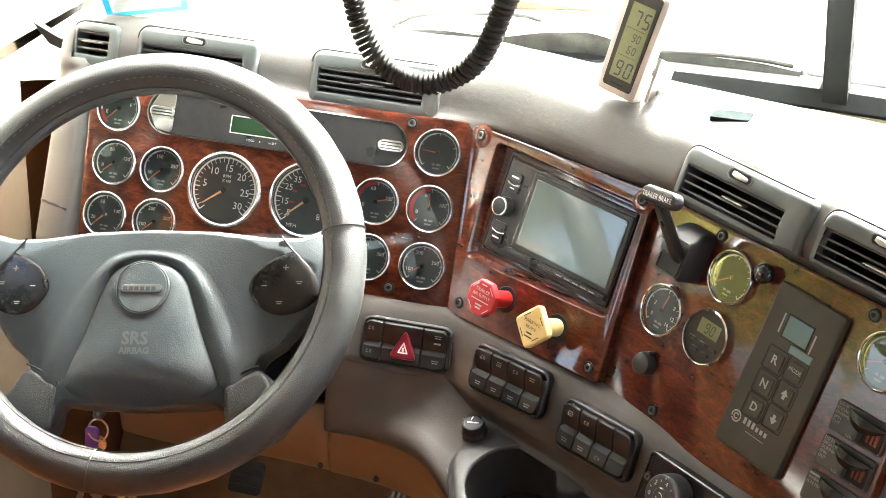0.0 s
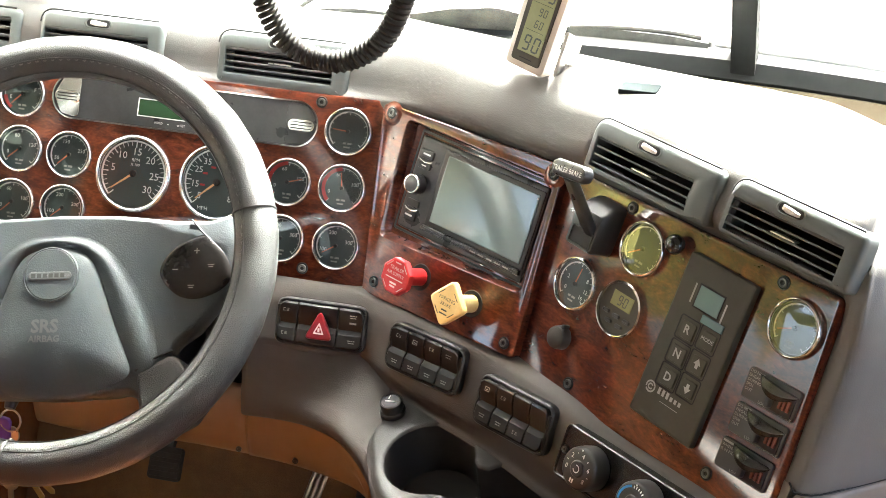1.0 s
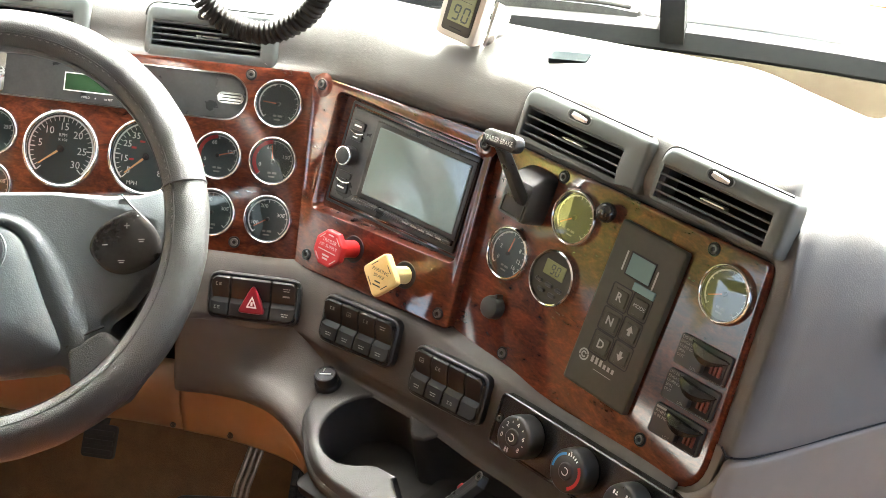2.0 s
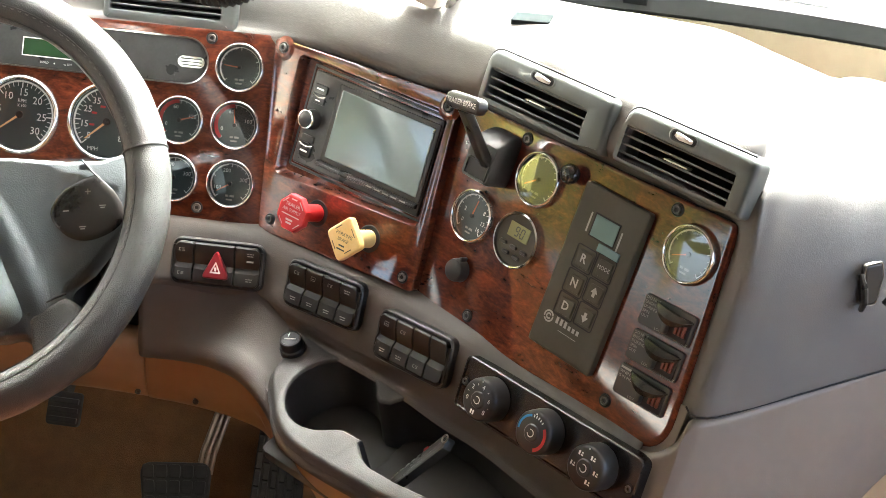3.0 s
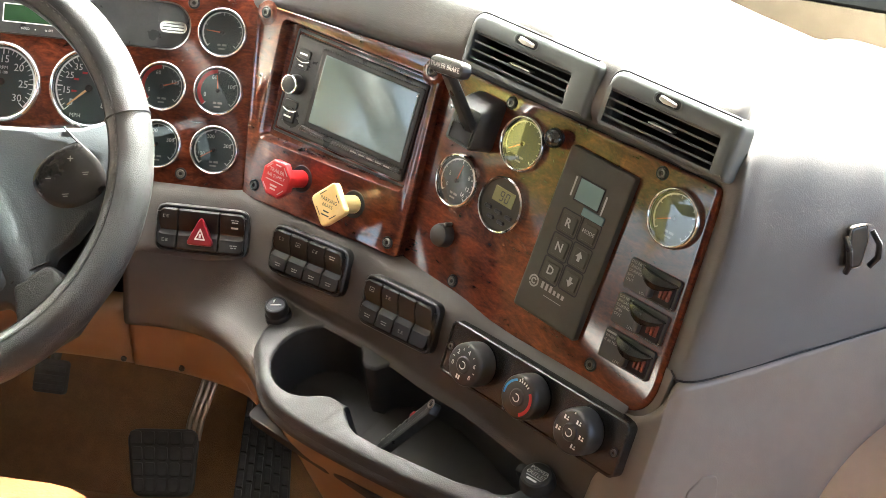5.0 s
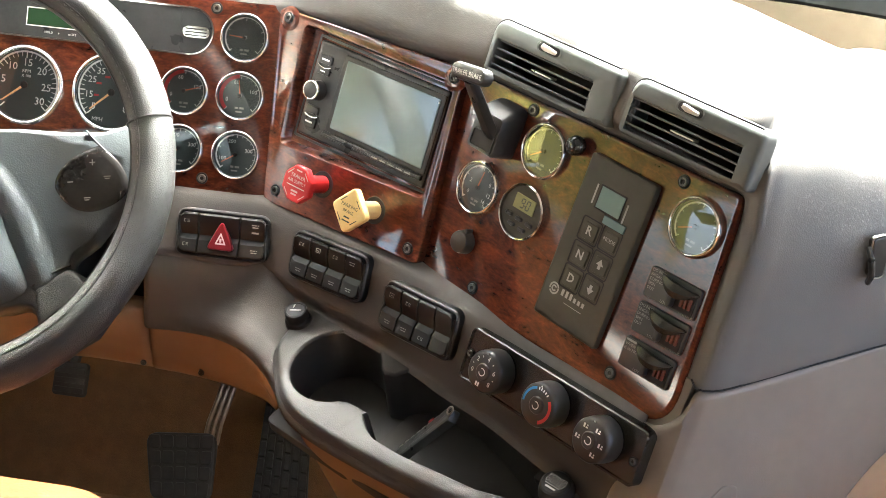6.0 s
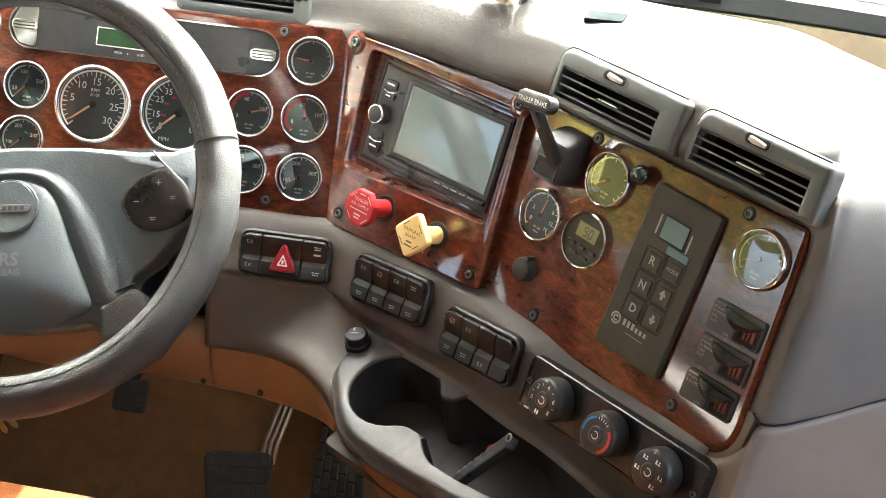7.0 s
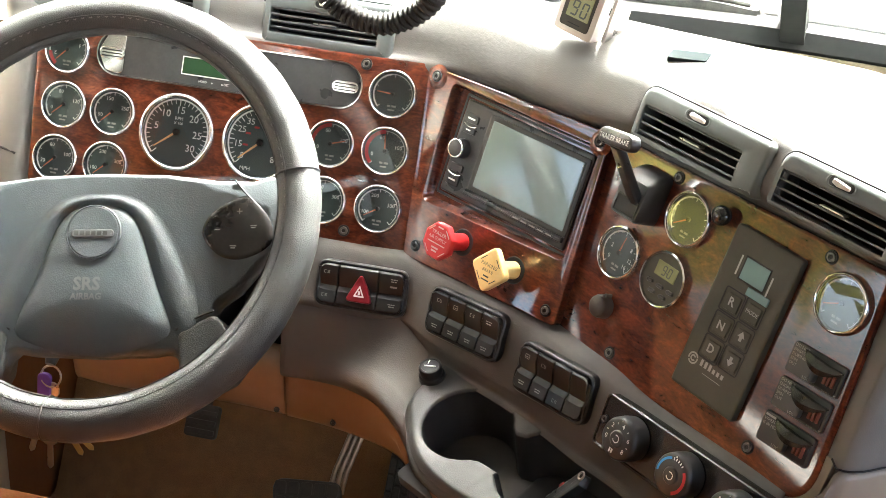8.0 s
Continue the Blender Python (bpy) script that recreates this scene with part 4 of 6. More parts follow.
def vent(m, w, h, op, slats, group):
    """Air vent: w, h outer size; op: opening (x0, x1, y0, y1) round the middle of the housing."""
    th = thing("air_vent", m, "grey plastic dash air vent with dark louvres", "air vent", group)
    x0, x1, y0, y1 = op
    xl, xr, yt, yb = -w / 2, w / 2, h / 2, -h / 2
    outer = rpoly([(xl, yt), (xl, yb), (xr, yb), (xr, yt)], [0.016, 0.006, 0.006, 0.011], 8)
    inner = rpoly([(x0, y1), (x0, y0), (x1, y0), (x1, y1)], 0.003, 8)

    def face(y):
        """Height of the rolled front at y."""
        return 0.0075 - 3.2 * max(0.0, y - 0.002) ** 2 - 4.0 * max(0.0, -0.012 - y) ** 2

    def ring(outline, drop):
        return [(*p, face(p[1]) - drop) for p in outline]
    bm = bmesh.new()
    mid = [((a[0] + b[0]) / 2, (a[1] + b[1]) / 2) for a, b in zip(inset2(outer, 0.0065), inset2(inner, -0.0012))]
    loft(bm, [[(*p, -0.014) for p in outer], ring(outer, 0.0065), ring(inset2(outer, 0.0004), 0.0042), ring(inset2(outer, 0.0016), 0.002), ring(inset2(outer, 0.0036), 0.0006), ring(inset2(outer, 0.0065), 0.0),
              ring(mid, 0.0), ring(inset2(inner, -0.0012), 0.0), ring(inset2(inner, -0.0003), 0.0005), ring(inner, 0.0016), [(*p, -0.03) for p in inner]], True, False, False)
    part("housing", bm, M_VENT, th, angle=50)
    bm = bmesh.new()
    bars(bm, [(x0, x1, y0, y1)], -0.0295)
    part("backing", bm, M_DARK, th, smooth=False)
    # dark tube laid where the gap along the top edge is in shade
    bm = bmesh.new()
    edge = inset2(outer, -0.0006)
    top = sorted((p for p in edge if p[1] > yt - 0.0175), key=lambda p: p[0] + 0.02 * p[1])
    tube(bm, [(*p, face(p[1]) - 0.0055) for p in top if p[0] < xr - 0.006], 0.0014, 6)
    part("gap_shadow", bm, M_DARK, th, "dark tube for the shaded gap round the top edge")
    for i in range(slats):
        y = y0 + (y1 - y0) * (i + 0.75) / slats
        z = face(y) - 0.0045
        bm = bmesh.new()
        loft(bm, [[(x, y + dy, z + dz) for dy, dz in ((-0.0004, 0.0), (0.0008, 0.0008), (0.0018, 0.0002), (-0.0022, -0.022), (-0.0032, -0.022))] for x in (x0, x1)])
        part("louvre", bm, M_LOUVRE, th)
    bm = bmesh.new()
    cx, cy = (x0 + x1) / 2 + w * 0.01, y0 + (y1 - y0) * 0.55
    block(bm, cx - 0.014, cx + 0.014, cy - 0.0009, cy + 0.0009, -0.002, face(cy) - 0.0012, 0.0004)
    part("louvre_tab", bm, M_STEEL, th, "bright louvre tab")
    if y1 < h / 2 - 0.008 and w > 0.1:
        ky = (y1 + h / 2) / 2
        bm = bmesh.new()
        loft(bm, [ring(rrect(0.035, 0.0125, 0.0062, cx, ky), -0.0002), ring(rrect(0.032, 0.0105, 0.0052, cx, ky), -0.0006), ring(rrect(0.029, 0.009, 0.0045, cx, ky), 0.0)], True, False, True)
        cup = part("wheel_recess", bm, M_VENT, th)
        bm = bmesh.new()
        loft(bm, [ring(rrect(0.0285, 0.0085, 0.0042, cx, ky), -0.0002)], True, True, False)
        part("slot", bm, M_DARK, cup, smooth=False)
        bm = bmesh.new()
        lever = rpoly([(cx - 0.0085, ky + 0.0034), (cx - 0.0098, ky - 0.001), (cx - 0.003, ky - 0.003), (cx + 0.0105, ky - 0.0026), (cx + 0.0105, ky + 0.001), (cx, ky + 0.0026)], 0.0014, 3)
        loft(bm, [ring(lever, 0.001), ring(lever, -0.0022), ring(inset2(lever, 0.0006), -0.0032), ring(inset2(lever, 0.0014), -0.0034)])
        part("thumb_wheel", bm, M_CREAM, th, "pale worn thumb wheel")
    return th


vent(at(FV, 0.0955, -0.0065, 0.0), 0.158, 0.067, (-0.0695, 0.0595, -0.0155, 0.0135), 4, "driver vents")
vent(at(FV, -0.1285, -0.0085, 0.0), 0.154, 0.067, (-0.0700, 0.0590, -0.0155, 0.0130), 4, "driver vents")
vent(at(FV, -0.262, -0.008, -0.004), 0.060, 0.056, (-0.024, 0.018, -0.012, 0.017), 3, "driver vents")
vent(at(FR, -0.0745, 0.1385, 0.012, 2.0), 0.172, 0.057, (-0.0765, 0.0565, -0.0255, 0.0085), 4, "centre vents")
vent(at(FR, 0.1015, 0.1465, 0.0115, 2.0), 0.153, 0.057, (-0.0735, 0.0585, -0.0235, 0.0095), 4, "centre vents")

# ---- gauges ----


def hand_of_dial(th, angle, length, mat):
    bm = bmesh.new()
    w = length * 0.045
    loft(bm, [[(-length * 0.12, -w, 0.003), (length, -w * 0.5, 0.003), (length, w * 0.5, 0.003), (-length * 0.12, w, 0.003)],
              [(-length * 0.12, -w, 0.0036), (length, -w * 0.5, 0.0036), (length, w * 0.5, 0.0036), (-length * 0.12, w, 0.0036)]])
    ob = part("needle", bm, mat, th, "pale orange needle" if mat == M_ORANGE else "red-orange needle", smooth=False)
    ob.rotation_euler = (0, 0, radians(angle))
    bm = bmesh.new()
    lathe(bm, [(0, 0.0046), (length * 0.1, 0.0046), (length * 0.13, 0.004), (length * 0.13, 0.002)], 16)
    part("hub", bm, M_DARK, th)


def ticks(bm, r0, r1, a0, a1, k, wide, z=0.0018):
    for i in range(k + 1):
        a = radians(a0 + (a1 - a0) * i / k)
        c, s = math.cos(a), math.sin(a)
        bm.faces.new([bm.verts.new((r * c - s * w, r * s + c * w, z)) for r, w in ((r0, -wide), (r1, -wide), (r1, wide), (r0, wide))])


def band_arc(bm, r0, r1, a0, a1, k=18, z=0.0017):
    pa = [(math.cos(radians(a0 + (a1 - a0) * i / k)), math.sin(radians(a0 + (a1 - a0) * i / k))) for i in range(k + 1)]
    for i in range(k):
        (c0, s0), (c1, s1) = pa[i], pa[i + 1]
        bm.faces.new([bm.verts.new(p) for p in ((r0 * c0, r0 * s0, z), (r1 * c0, r1 * s0, z), (r1 * c1, r1 * s1, z), (r0 * c1, r0 * s1, z))])


def gauge(m, r, needle, label, numerals=(), red=None, deep=0.0065):
    th = thing("gauge", m, label, "gauge", "dash gauges")
    k = r / 0.029
    bm = bmesh.new()
    lathe(bm, [(r * 0.865, 0.002), (r * 0.872, deep - 0.0022), (r * 0.888, deep - 0.0006), (r * 0.91, deep), (r * 0.935, deep - 0.0003), (r * 0.96, deep - 0.0013), (r * 0.985, deep - 0.0032), (r, deep - 0.0055), (r, -0.002)], 56)
    part("bezel", bm, M_CHROME, th, "bright chrome bezel")
    bm = bmesh.new()
    lathe(bm, [(0, 0.0015), (r * 0.84, 0.0015), (r * 0.865, 0.0035), (r * 0.885, 0.004)], 48)
    part("dial", bm, M_DIAL, th, "black dial with the glass's teal haze in its colour")
    bm = bmesh.new()
    big = r > 0.035
    ticks(bm, r * 0.70, r * 0.80, 225, -45, 30 if big else 16, r * 0.008)
    ticks(bm, r * 0.66, r * 0.80, 225, -45, 6 if big else 4, r * 0.014)
    if big:
        band_arc(bm, r * 0.80, r * 0.845, 225, -45, 30)
    else:
        band_arc(bm, r * 0.775, r * 0.80, 225, -45)
        band_arc(bm, r * 0.74, r * 0.80, 225, 100)
    part("scale", bm, M_MARK, th, "pale printed scale", smooth=False)
    if not big:
        bm = bmesh.new()
        bars(bm, [(-r * 0.16, -r * 0.03, -r * 0.52, -r * 0.44), (r * 0.02, r * 0.2, -r * 0.52, -r * 0.44), (-r * 0.12, r * 0.14, -r * 0.66, -r * 0.6)], 0.0018)
        part("print", bm, M_PRINT, th, "small faded print", smooth=False)
    if red:
        bm = bmesh.new()
        band_arc(bm, r * 0.68, r * 0.83, red[0], red[1], 14, 0.00186)
        part("red_zone", bm, M_RED, th, "red warning arc", smooth=False)
    for t, a, rr_, s in numerals:
        lettering(t, s, th, rr_ * r * math.cos(radians(a)), rr_ * r * math.sin(radians(a)), 0.0019, M_MARK, name="numeral")
    hand_of_dial(th, needle, r * (0.68 if big else 0.62), M_ORANGE if big else M_NEEDLERED)
    bm = bmesh.new()
    lathe(bm, [(0, deep - 0.0014), (r * 0.88, deep - 0.00148), (r * 0.88, deep - 0.0025), (0, deep - 0.00242)], 40)
    g = part("glass", bm, M_DIALGLASS, th, "clear gauge glass")
    g.visible_shadow = False
    return th


def small_marks(a="", b="", c="", d=""):
    out = []
    for t, ang in ((a, 200), (b, 110), (c, 20), (d, -30)):
        if t:
            out.append((t, ang, 0.54, 0.0062))
    return out


S_R = 0.029
for u, v, nd, marks, red in ((-0.395, -0.0049, 222, small_marks("0", "80", "120"), None), (-0.3332, -0.0044, 224, small_marks("50", "150", "250"), None),
                             (-0.397, -0.069, 225, small_marks("20", "60", "100"), None), (-0.333, -0.0677, 222, small_marks("100", "200", "300"), None),
                             (-0.3997, 0.0601, 226, small_marks("E", "", "F"), (235, 190)), (-0.0654, -0.0011, 18, small_marks("0", "60", "120"), (225, 95)),
                             (-0.0649, -0.0667, 226, small_marks("100", "200", "300"), None), (-0.002, 0.066, 176, (), None),
                             (-0.0007, 0.0005, 97, small_marks("0", "60", "100"), (225, 95)), (0.0012, -0.0664, 212, small_marks("100", "200", "300"), None)):
    gauge(at(FL, u, v, 0.0), S_R, nd, "small round black gauge with a chrome bezel", marks, red)
B_R = 0.0468
tach = gauge(at(FL, -0.2515, -0.0163), B_R, 218, "large round tachometer with a chrome bezel",
             [(t, a, 0.55, 0.012) for t, a in (("5", 170), ("10", 128), ("15", 86), ("20", 42), ("25", 358), ("30", 318))], deep=0.008)
lettering("RPM", 0.0055, tach, 0.001, 0.016, 0.0019, M_MARK)
lettering("X 100", 0.0045, tach, 0.001, 0.0105, 0.0019, M_MARK)
speedo = gauge(at(FL, -0.149, -0.0131), B_R, 222, "large round speedometer with a chrome bezel",
               [(t, a, 0.57, 0.0105) for t, a in (("5", 222), ("15", 190), ("25", 152), ("35", 122), ("45", 92), ("55", 62), ("65", 30), ("75", -5), ("85", -42))], deep=0.008)
lettering("MPH", 0.0065, speedo, -0.014, -0.032, 0.0019, M_MARK)
bm = bmesh.new()
for a in (150, 195, 110, 60):
    bars(bm, [(0.018 * math.cos(radians(a)) - 0.003, 0.018 * math.cos(radians(a)) + 0.003, 0.018 * math.sin(radians(a)) - 0.0012, 0.018 * math.sin(radians(a)) + 0.0012)], 0.0019)
part("inner_scale", bm, M_RED, speedo, "small red inner scale", smooth=False)
for u, v, nd, marks in ((-0.1226, -0.0064, 82, [("0", 215, 0.5, 0.0062), ("2", 165, 0.45, 0.0062), ("8", 30, 0.56, 0.0062), ("12", -10, 0.56, 0.0062), ("16", -42, 0.56, 0.0062)]), (-0.0577, 0.0616, 215, ()), (0.1359, 0.0694, 205, ())):
    gauge(at(FR, u, v), S_R, nd, "small round gauge with a chrome bezel on the veneer", marks, None, 0.0075)

# digital clock
ck = thing("clock", at(FR, -0.0567, -0.0041), "round black digital clock with five buttons", "clock")
bm = bmesh.new()
lathe(bm, [(0, 0.004), (0.026, 0.004), (0.0268, 0.005), (0.0268, 0.0068)], 48)
part("face", bm, M_OLIVE, ck)
bm = bmesh.new()
lathe(bm, [(0.0268, 0.003), (0.0268, 0.0068), (0.0278, 0.0075), (0.029, 0.006), (0.0292, -0.001)], 48)
part("rim", bm, M_CHROME, ck, "thin chrome rim")
bm = bmesh.new()
block(bm, -0.0135, 0.0145, 0.001, 0.0165, 0.004, 0.0048, 0.0004)
part("display", bm, M_LCD, ck, "olive liquid crystal display")
digits("9:0", 0.0105, ck, 0.0015, 0.0088, 0.0049, M_INK)
for x, y in ((-0.0145, -0.007), (0.0, -0.0075), (0.0145, -0.008), (-0.0075, -0.0155), (0.0075, -0.016)):
    bm = bmesh.new()
    slab(bm, rrect(0.0095, 0.0042, 0.002, x, y), 0.003, 0.0062, 0.001)
    part("button", bm, M_SATIN, ck)

# driver display bar
bar_c = (-0.2005, 0.066)
db = thing("driver_display", at(FL, bar_c[0], bar_c[1], 0, 0.4), "wide dark driver information display with chrome ends", "display")
bm = bmesh.new()
o, i_ = rrect(0.325, 0.0545, 0.027, seg=10), rrect(0.3215, 0.051, 0.0255, seg=10)
loft(bm, [[(*p, -0.001) for p in o], [(*p, 0.0035) for p in o], [(*p, 0.0035) for p in i_], [(*p, 0.001) for p in i_]], True, False, False)
part("chrome_frame", bm, M_CHROME, db, "thin chrome frame")
bm = bmesh.new()
slab(bm, rrect(0.3213, 0.0508, 0.0253, seg=10), 0, 0.0018, 0.0004)
part("face", bm, M_SATIN, db, "smoky dark face")
bm = bmesh.new()
slab(bm, rpoly([(0.124, -0.0248), (0.124, 0.0248), (0.15, 0.0215), (0.1605, 0.0), (0.15, -0.0215)], 0.006), 0.0012, 0.0022, 0.0003)
part("end_cap", bm, M_SATIN, db)
bm = bmesh.new()
slab(bm, rpoly([(-0.128, -0.0248), (-0.128, 0.0248), (-0.15, 0.0215), (-0.1605, 0.0), (-0.15, -0.0215)], 0.006), 0.0012, 0.0022, 0.0003)
part("end_cap", bm, M_CHROME, db, "bright end cap")
for sx in (-1, 1):
    bm = bmesh.new()
    slab(bm, rrect(0.032, 0.0135, 0.0067, sx * 0.1425, -0.001), 0.002, 0.0052, 0.001)
    part("slider", bm, M_CHROME, db, "chrome slider")
    bm = bmesh.new()
    for y in (-0.0048, -0.0012, 0.0024):
        block(bm, sx * 0.1425 - 0.0125, sx * 0.1425 + 0.0125, y - 0.0007, y + 0.0007, 0.0046, 0.0054, 0.0003)
    part("slider_slot", bm, M_DARK, db, "dark grooves across the slider")
bm = bmesh.new()
o, i_ = rrect(0.062, 0.0215, 0.0006), rrect(0.0595, 0.019, 0.0004)
loft(bm, [[(p[0] - 0.025, p[1] - 0.003, 0.0019) for p in o], [(p[0] - 0.025, p[1] - 0.003, 0.0024) for p in o], [(p[0] - 0.025, p[1] - 0.003, 0.0024) for p in i_], [(p[0] - 0.025, p[1] - 0.003, 0.0019) for p in i_]], True, False, False)
part("window_frame", bm, M_WHITE, db, smooth=False)
bm = bmesh.new()
block(bm, -0.0548, 0.0048, -0.0125, 0.0065, 0.0014, 0.0021, 0.0002)
part("screen", bm, M_LCDG, db, "unlit green screen")
bm = bmesh.new()
bars(bm, [(-0.0175, -0.0162, -0.0202, -0.0188)], 0.0021)
lettering("HOLD", 0.0036, db, -0.0285, -0.0194, 0.0021)
lettering("to SET", 0.0036, db, -0.001, -0.0194, 0.0021)
part("print", bm, M_WHITE, db, smooth=False)

# ---- radio ----
rd = thing("car_radio", at(FP, 0.0065, 0.0275, -0.0135, 0.6), "black double-height car radio with a dark touch screen", "car radio")
bm = bmesh.new()
o = rrect(0.200, 0.121, 0.004)
loft(bm, [[(*p, -0.01) for p in o], [(*p, 0.004) for p in o], [(*p, 0.006) for p in inset2(o, 0.0015)], [(*p, 0.006) for p in inset2(o, 0.004)], [(*p, 0.004) for p in inset2(o, 0.005)], [(*p, -0.002) for p in inset2(o, 0.006)]], True, True, False)
part("trim_ring", bm, M_BLACK, rd)
bm = bmesh.new()
slab(bm, rrect(0.187, 0.108, 0.003), -0.004, 0.0085, 0.002)
part("front", bm, M_SATIN, rd, "satin black front")
bm = bmesh.new()
slab(bm, rrect(0.146, 0.088, 0.002, 0.0185, 0.0045), 0.0075, 0.0098, 0.0006)
part("screen_surround", bm, M_BLACK, rd)
bm = bmesh.new()
slab(bm, rrect(0.134, 0.0775, 0.0015, 0.019, 0.0045), 0.0085, 0.0102, 0.0003)
part("screen", bm, M_TOUCH, rd, "satin touch screen with reflected sky in its colour")
bm = bmesh.new()
slab(bm, rpoly([(-0.056, -0.0405), (0.09, -0.0405), (0.09, -0.0465), (-0.058, -0.0465)], 0.0015), 0.008, 0.0125, 0.0018)
part("lower_rail", bm, M_SATIN, rd)
bm = bmesh.new()
bars(bm, [(0.02 + 0.012 * i, 0.0285 + 0.012 * i, -0.0444, -0.0429) for i in range(5)], 0.0127)
part("print", bm, M_PRINT, rd, smooth=False)
bm = bmesh.new()
lathe(bm, [(0, 0.0225), (0.0092, 0.0222), (0.0105, 0.0215), (0.011, 0.02), (0.0115, 0.0085)], 32, -0.079, -0.001)
part("volume_knob", bm, M_SATIN, rd)
bm = bmesh.new()
lathe(bm, [(0.0094, 0.0224), (0.0105, 0.0222), (0.0112, 0.0212), (0.0112, 0.02)], 32, -0.079, -0.001)
part("knob_ring", bm, M_CHROME, rd, "bright knob ring")
for y, h in ((0.0345, 0.010), (0.0215, 0.008), (-0.0235, 0.009), (-0.0375, 0.0125)):
    bm = bmesh.new()
    slab(bm, rrect(0.019, h, 0.002, -0.0785, y), 0.007, 0.0105, 0.001)
    part("button", bm, M_SATIN, rd)
for y in (0.0275, -0.0295):
    bm = bmesh.new()
    tube(bm, [(-0.088 + 0.019 * i / 8, y - 0.0025 * math.sin(math.pi * i / 8), 0.0098) for i in range(9)], 0.0007, 6)
    part("chrome_line", bm, M_CHROME, rd)
bm = bmesh.new()
bars(bm, [(-0.084, -0.073, 0.0335, 0.0355), (-0.082, -0.075, 0.0208, 0.0222), (-0.084, -0.0735, -0.0385, -0.0365)], 0.0107)
part("print", bm, M_MARK, rd, smooth=False)
bm = bmesh.new()
lathe(bm, [(0, 0.0105), (0.0011, 0.0105), (0.0013, 0.0095)], 10, 0.084, 0.039)
part("reset_hole", bm, M_WHITE, rd)

# ---- pull knobs ----


def pull_knob(base_u, base_v, kind):
    """Air brake pull knob; the plate stands in front of its stem."""
    red = kind == "red"
    mat = M_RED if red else M_YELLOW
    k = thing("air_brake_valve", at(FP, base_u, base_v, 0.0045), "red octagonal trailer air supply knob" if red else "yellow diamond-shaped parking brake knob", "brake knob")
    bm = bmesh.new()
    lathe(bm, [(0.0105, -0.004), (0.0105, 0.0), (0.0145, 0.0006), (0.0152, 0.0)], 28)
    part("socket", bm, M_DARK, k)
    bm = bmesh.new()
    lathe(bm, [(0.0098, -0.002), (0.0098, 0.036), (0.0085, 0.04), (0.0, 0.04)], 28)
    part("stem", bm, mat, k)
    if red:
        out = [(0.0215 * math.cos(radians(22.5 + 45 * i)), 0.0215 * math.sin(radians(22.5 + 45 * i))) for i in range(8)]
        out = rpoly(out, 0.003, 3)
    else:
        out = rpoly([(0.0255, 0), (0, 0.0265), (-0.0255, 0), (0, -0.0265)], 0.006, 4)
    bm = bmesh.new()
    slab(bm, out, 0.036, 0.044, 0.0022)
    pl = part("plate", bm, mat, k)
    ink = M_PALEINK if red else M_INK
    if red:
        for t, y, s in (("TRAILER", 0.0085, 0.0058), ("AIR SUPPLY", 0.0025, 0.0052)):
            lettering(t, s, k, 0, y, 0.0442, ink)
        rows = [(-0.013, 0.013, -0.0035, -0.0023), (-0.005, 0.005, -0.009, -0.007), (-0.004, 0.004, -0.0125, -0.0105), (-0.004, 0.004, 0.0145, 0.016)]
    else:
        for t, y, s in (("PARKING", 0.0045, 0.0056), ("BRAKE", -0.0015, 0.005)):
            lettering(t, s, k, 0, y, 0.0442, ink)
        rows = [(-0.004, 0.004, -0.0085, -0.0068), (-0.0055, 0.0055, -0.0125, -0.011)]
    bm = bmesh.new()
    bars(bm, rows, 0.0442)
    for a in (45, 135, 225, 315):
        c, s = math.cos(radians(a)), math.sin(radians(a))
        r = 0.0165 if red else 0.0145
        bm.faces.new([bm.verts.new((c * (r + q) - s * w, s * (r + q) + c * w, 0.0442)) for q, w in ((-0.0005, -0.005), (0.0005, -0.005), (0.0005, 0.005), (-0.0005, 0.005))])
    part("print", bm, ink, k, smooth=False)
    return k


pull_knob(-0.022, -0.0672, "red")
pull_knob(0.056, -0.067, "yellow")

# ---- trailer brake lever ----
lv = thing("trailer_brake", at(FR, -0.118, 0.063, 0), "black trailer brake hand lever on its bracket", "brake lever")
bm = bmesh.new()
loops = []
for z, w, h, dx, dy in ((-0.002, 0.042, 0.055, 0.002, -0.0015), (0.006, 0.042, 0.055, 0.002, -0.0015), (0.016, 0.041, 0.051, 0.0015, -0.0035), (0.025, 0.039, 0.043, 0.001, -0.007), (0.028, 0.036, 0.039, 0.0005, -0.008)):
    loops.append([(p[0] + dx, p[1] + dy, z) for p in rrect(w, h, 0.008 if z < 0.02 else 0.004)])
loft(bm, loops)
part("bracket", bm, M_BLACK, lv)
bm = bmesh.new()
o, i_ = rrect(0.032, 0.02, 0.002, 0.001, -0.0165), rrect(0.0285, 0.0165, 0.0015, 0.001, -0.0165)
loft(bm, [[(*p, 0.0265) for p in o], [(*p, 0.0293) for p in inset2(o, 0.0006)], [(*p, 0.0293) for p in i_], [(*p, 0.022) for p in i_]], True, False, False)
part("slot_frame", bm, M_SATIN, lv)
bm = bmesh.new()
block(bm, -0.013, 0.015, -0.0245, -0.0085, 0.022, 0.0284, 0.0004)
part("slot", bm, M_DARK, lv)
bm = bmesh.new()
loops = []
for f in [i / 6 for i in range(7)]:
    c = Vector((0.0075, -0.012, 0.02)).lerp(Vector((0.007, 0.0455, 0.082)), f)
    loops.append([(c.x + p[0], c.y + p[1], c.z + p[1] * -0.6) for p in rrect(0.0165 - 0.003 * f, 0.009, 0.003)])
loft(bm, loops)
part("arm", bm, M_SATIN, lv)
bm = bmesh.new()
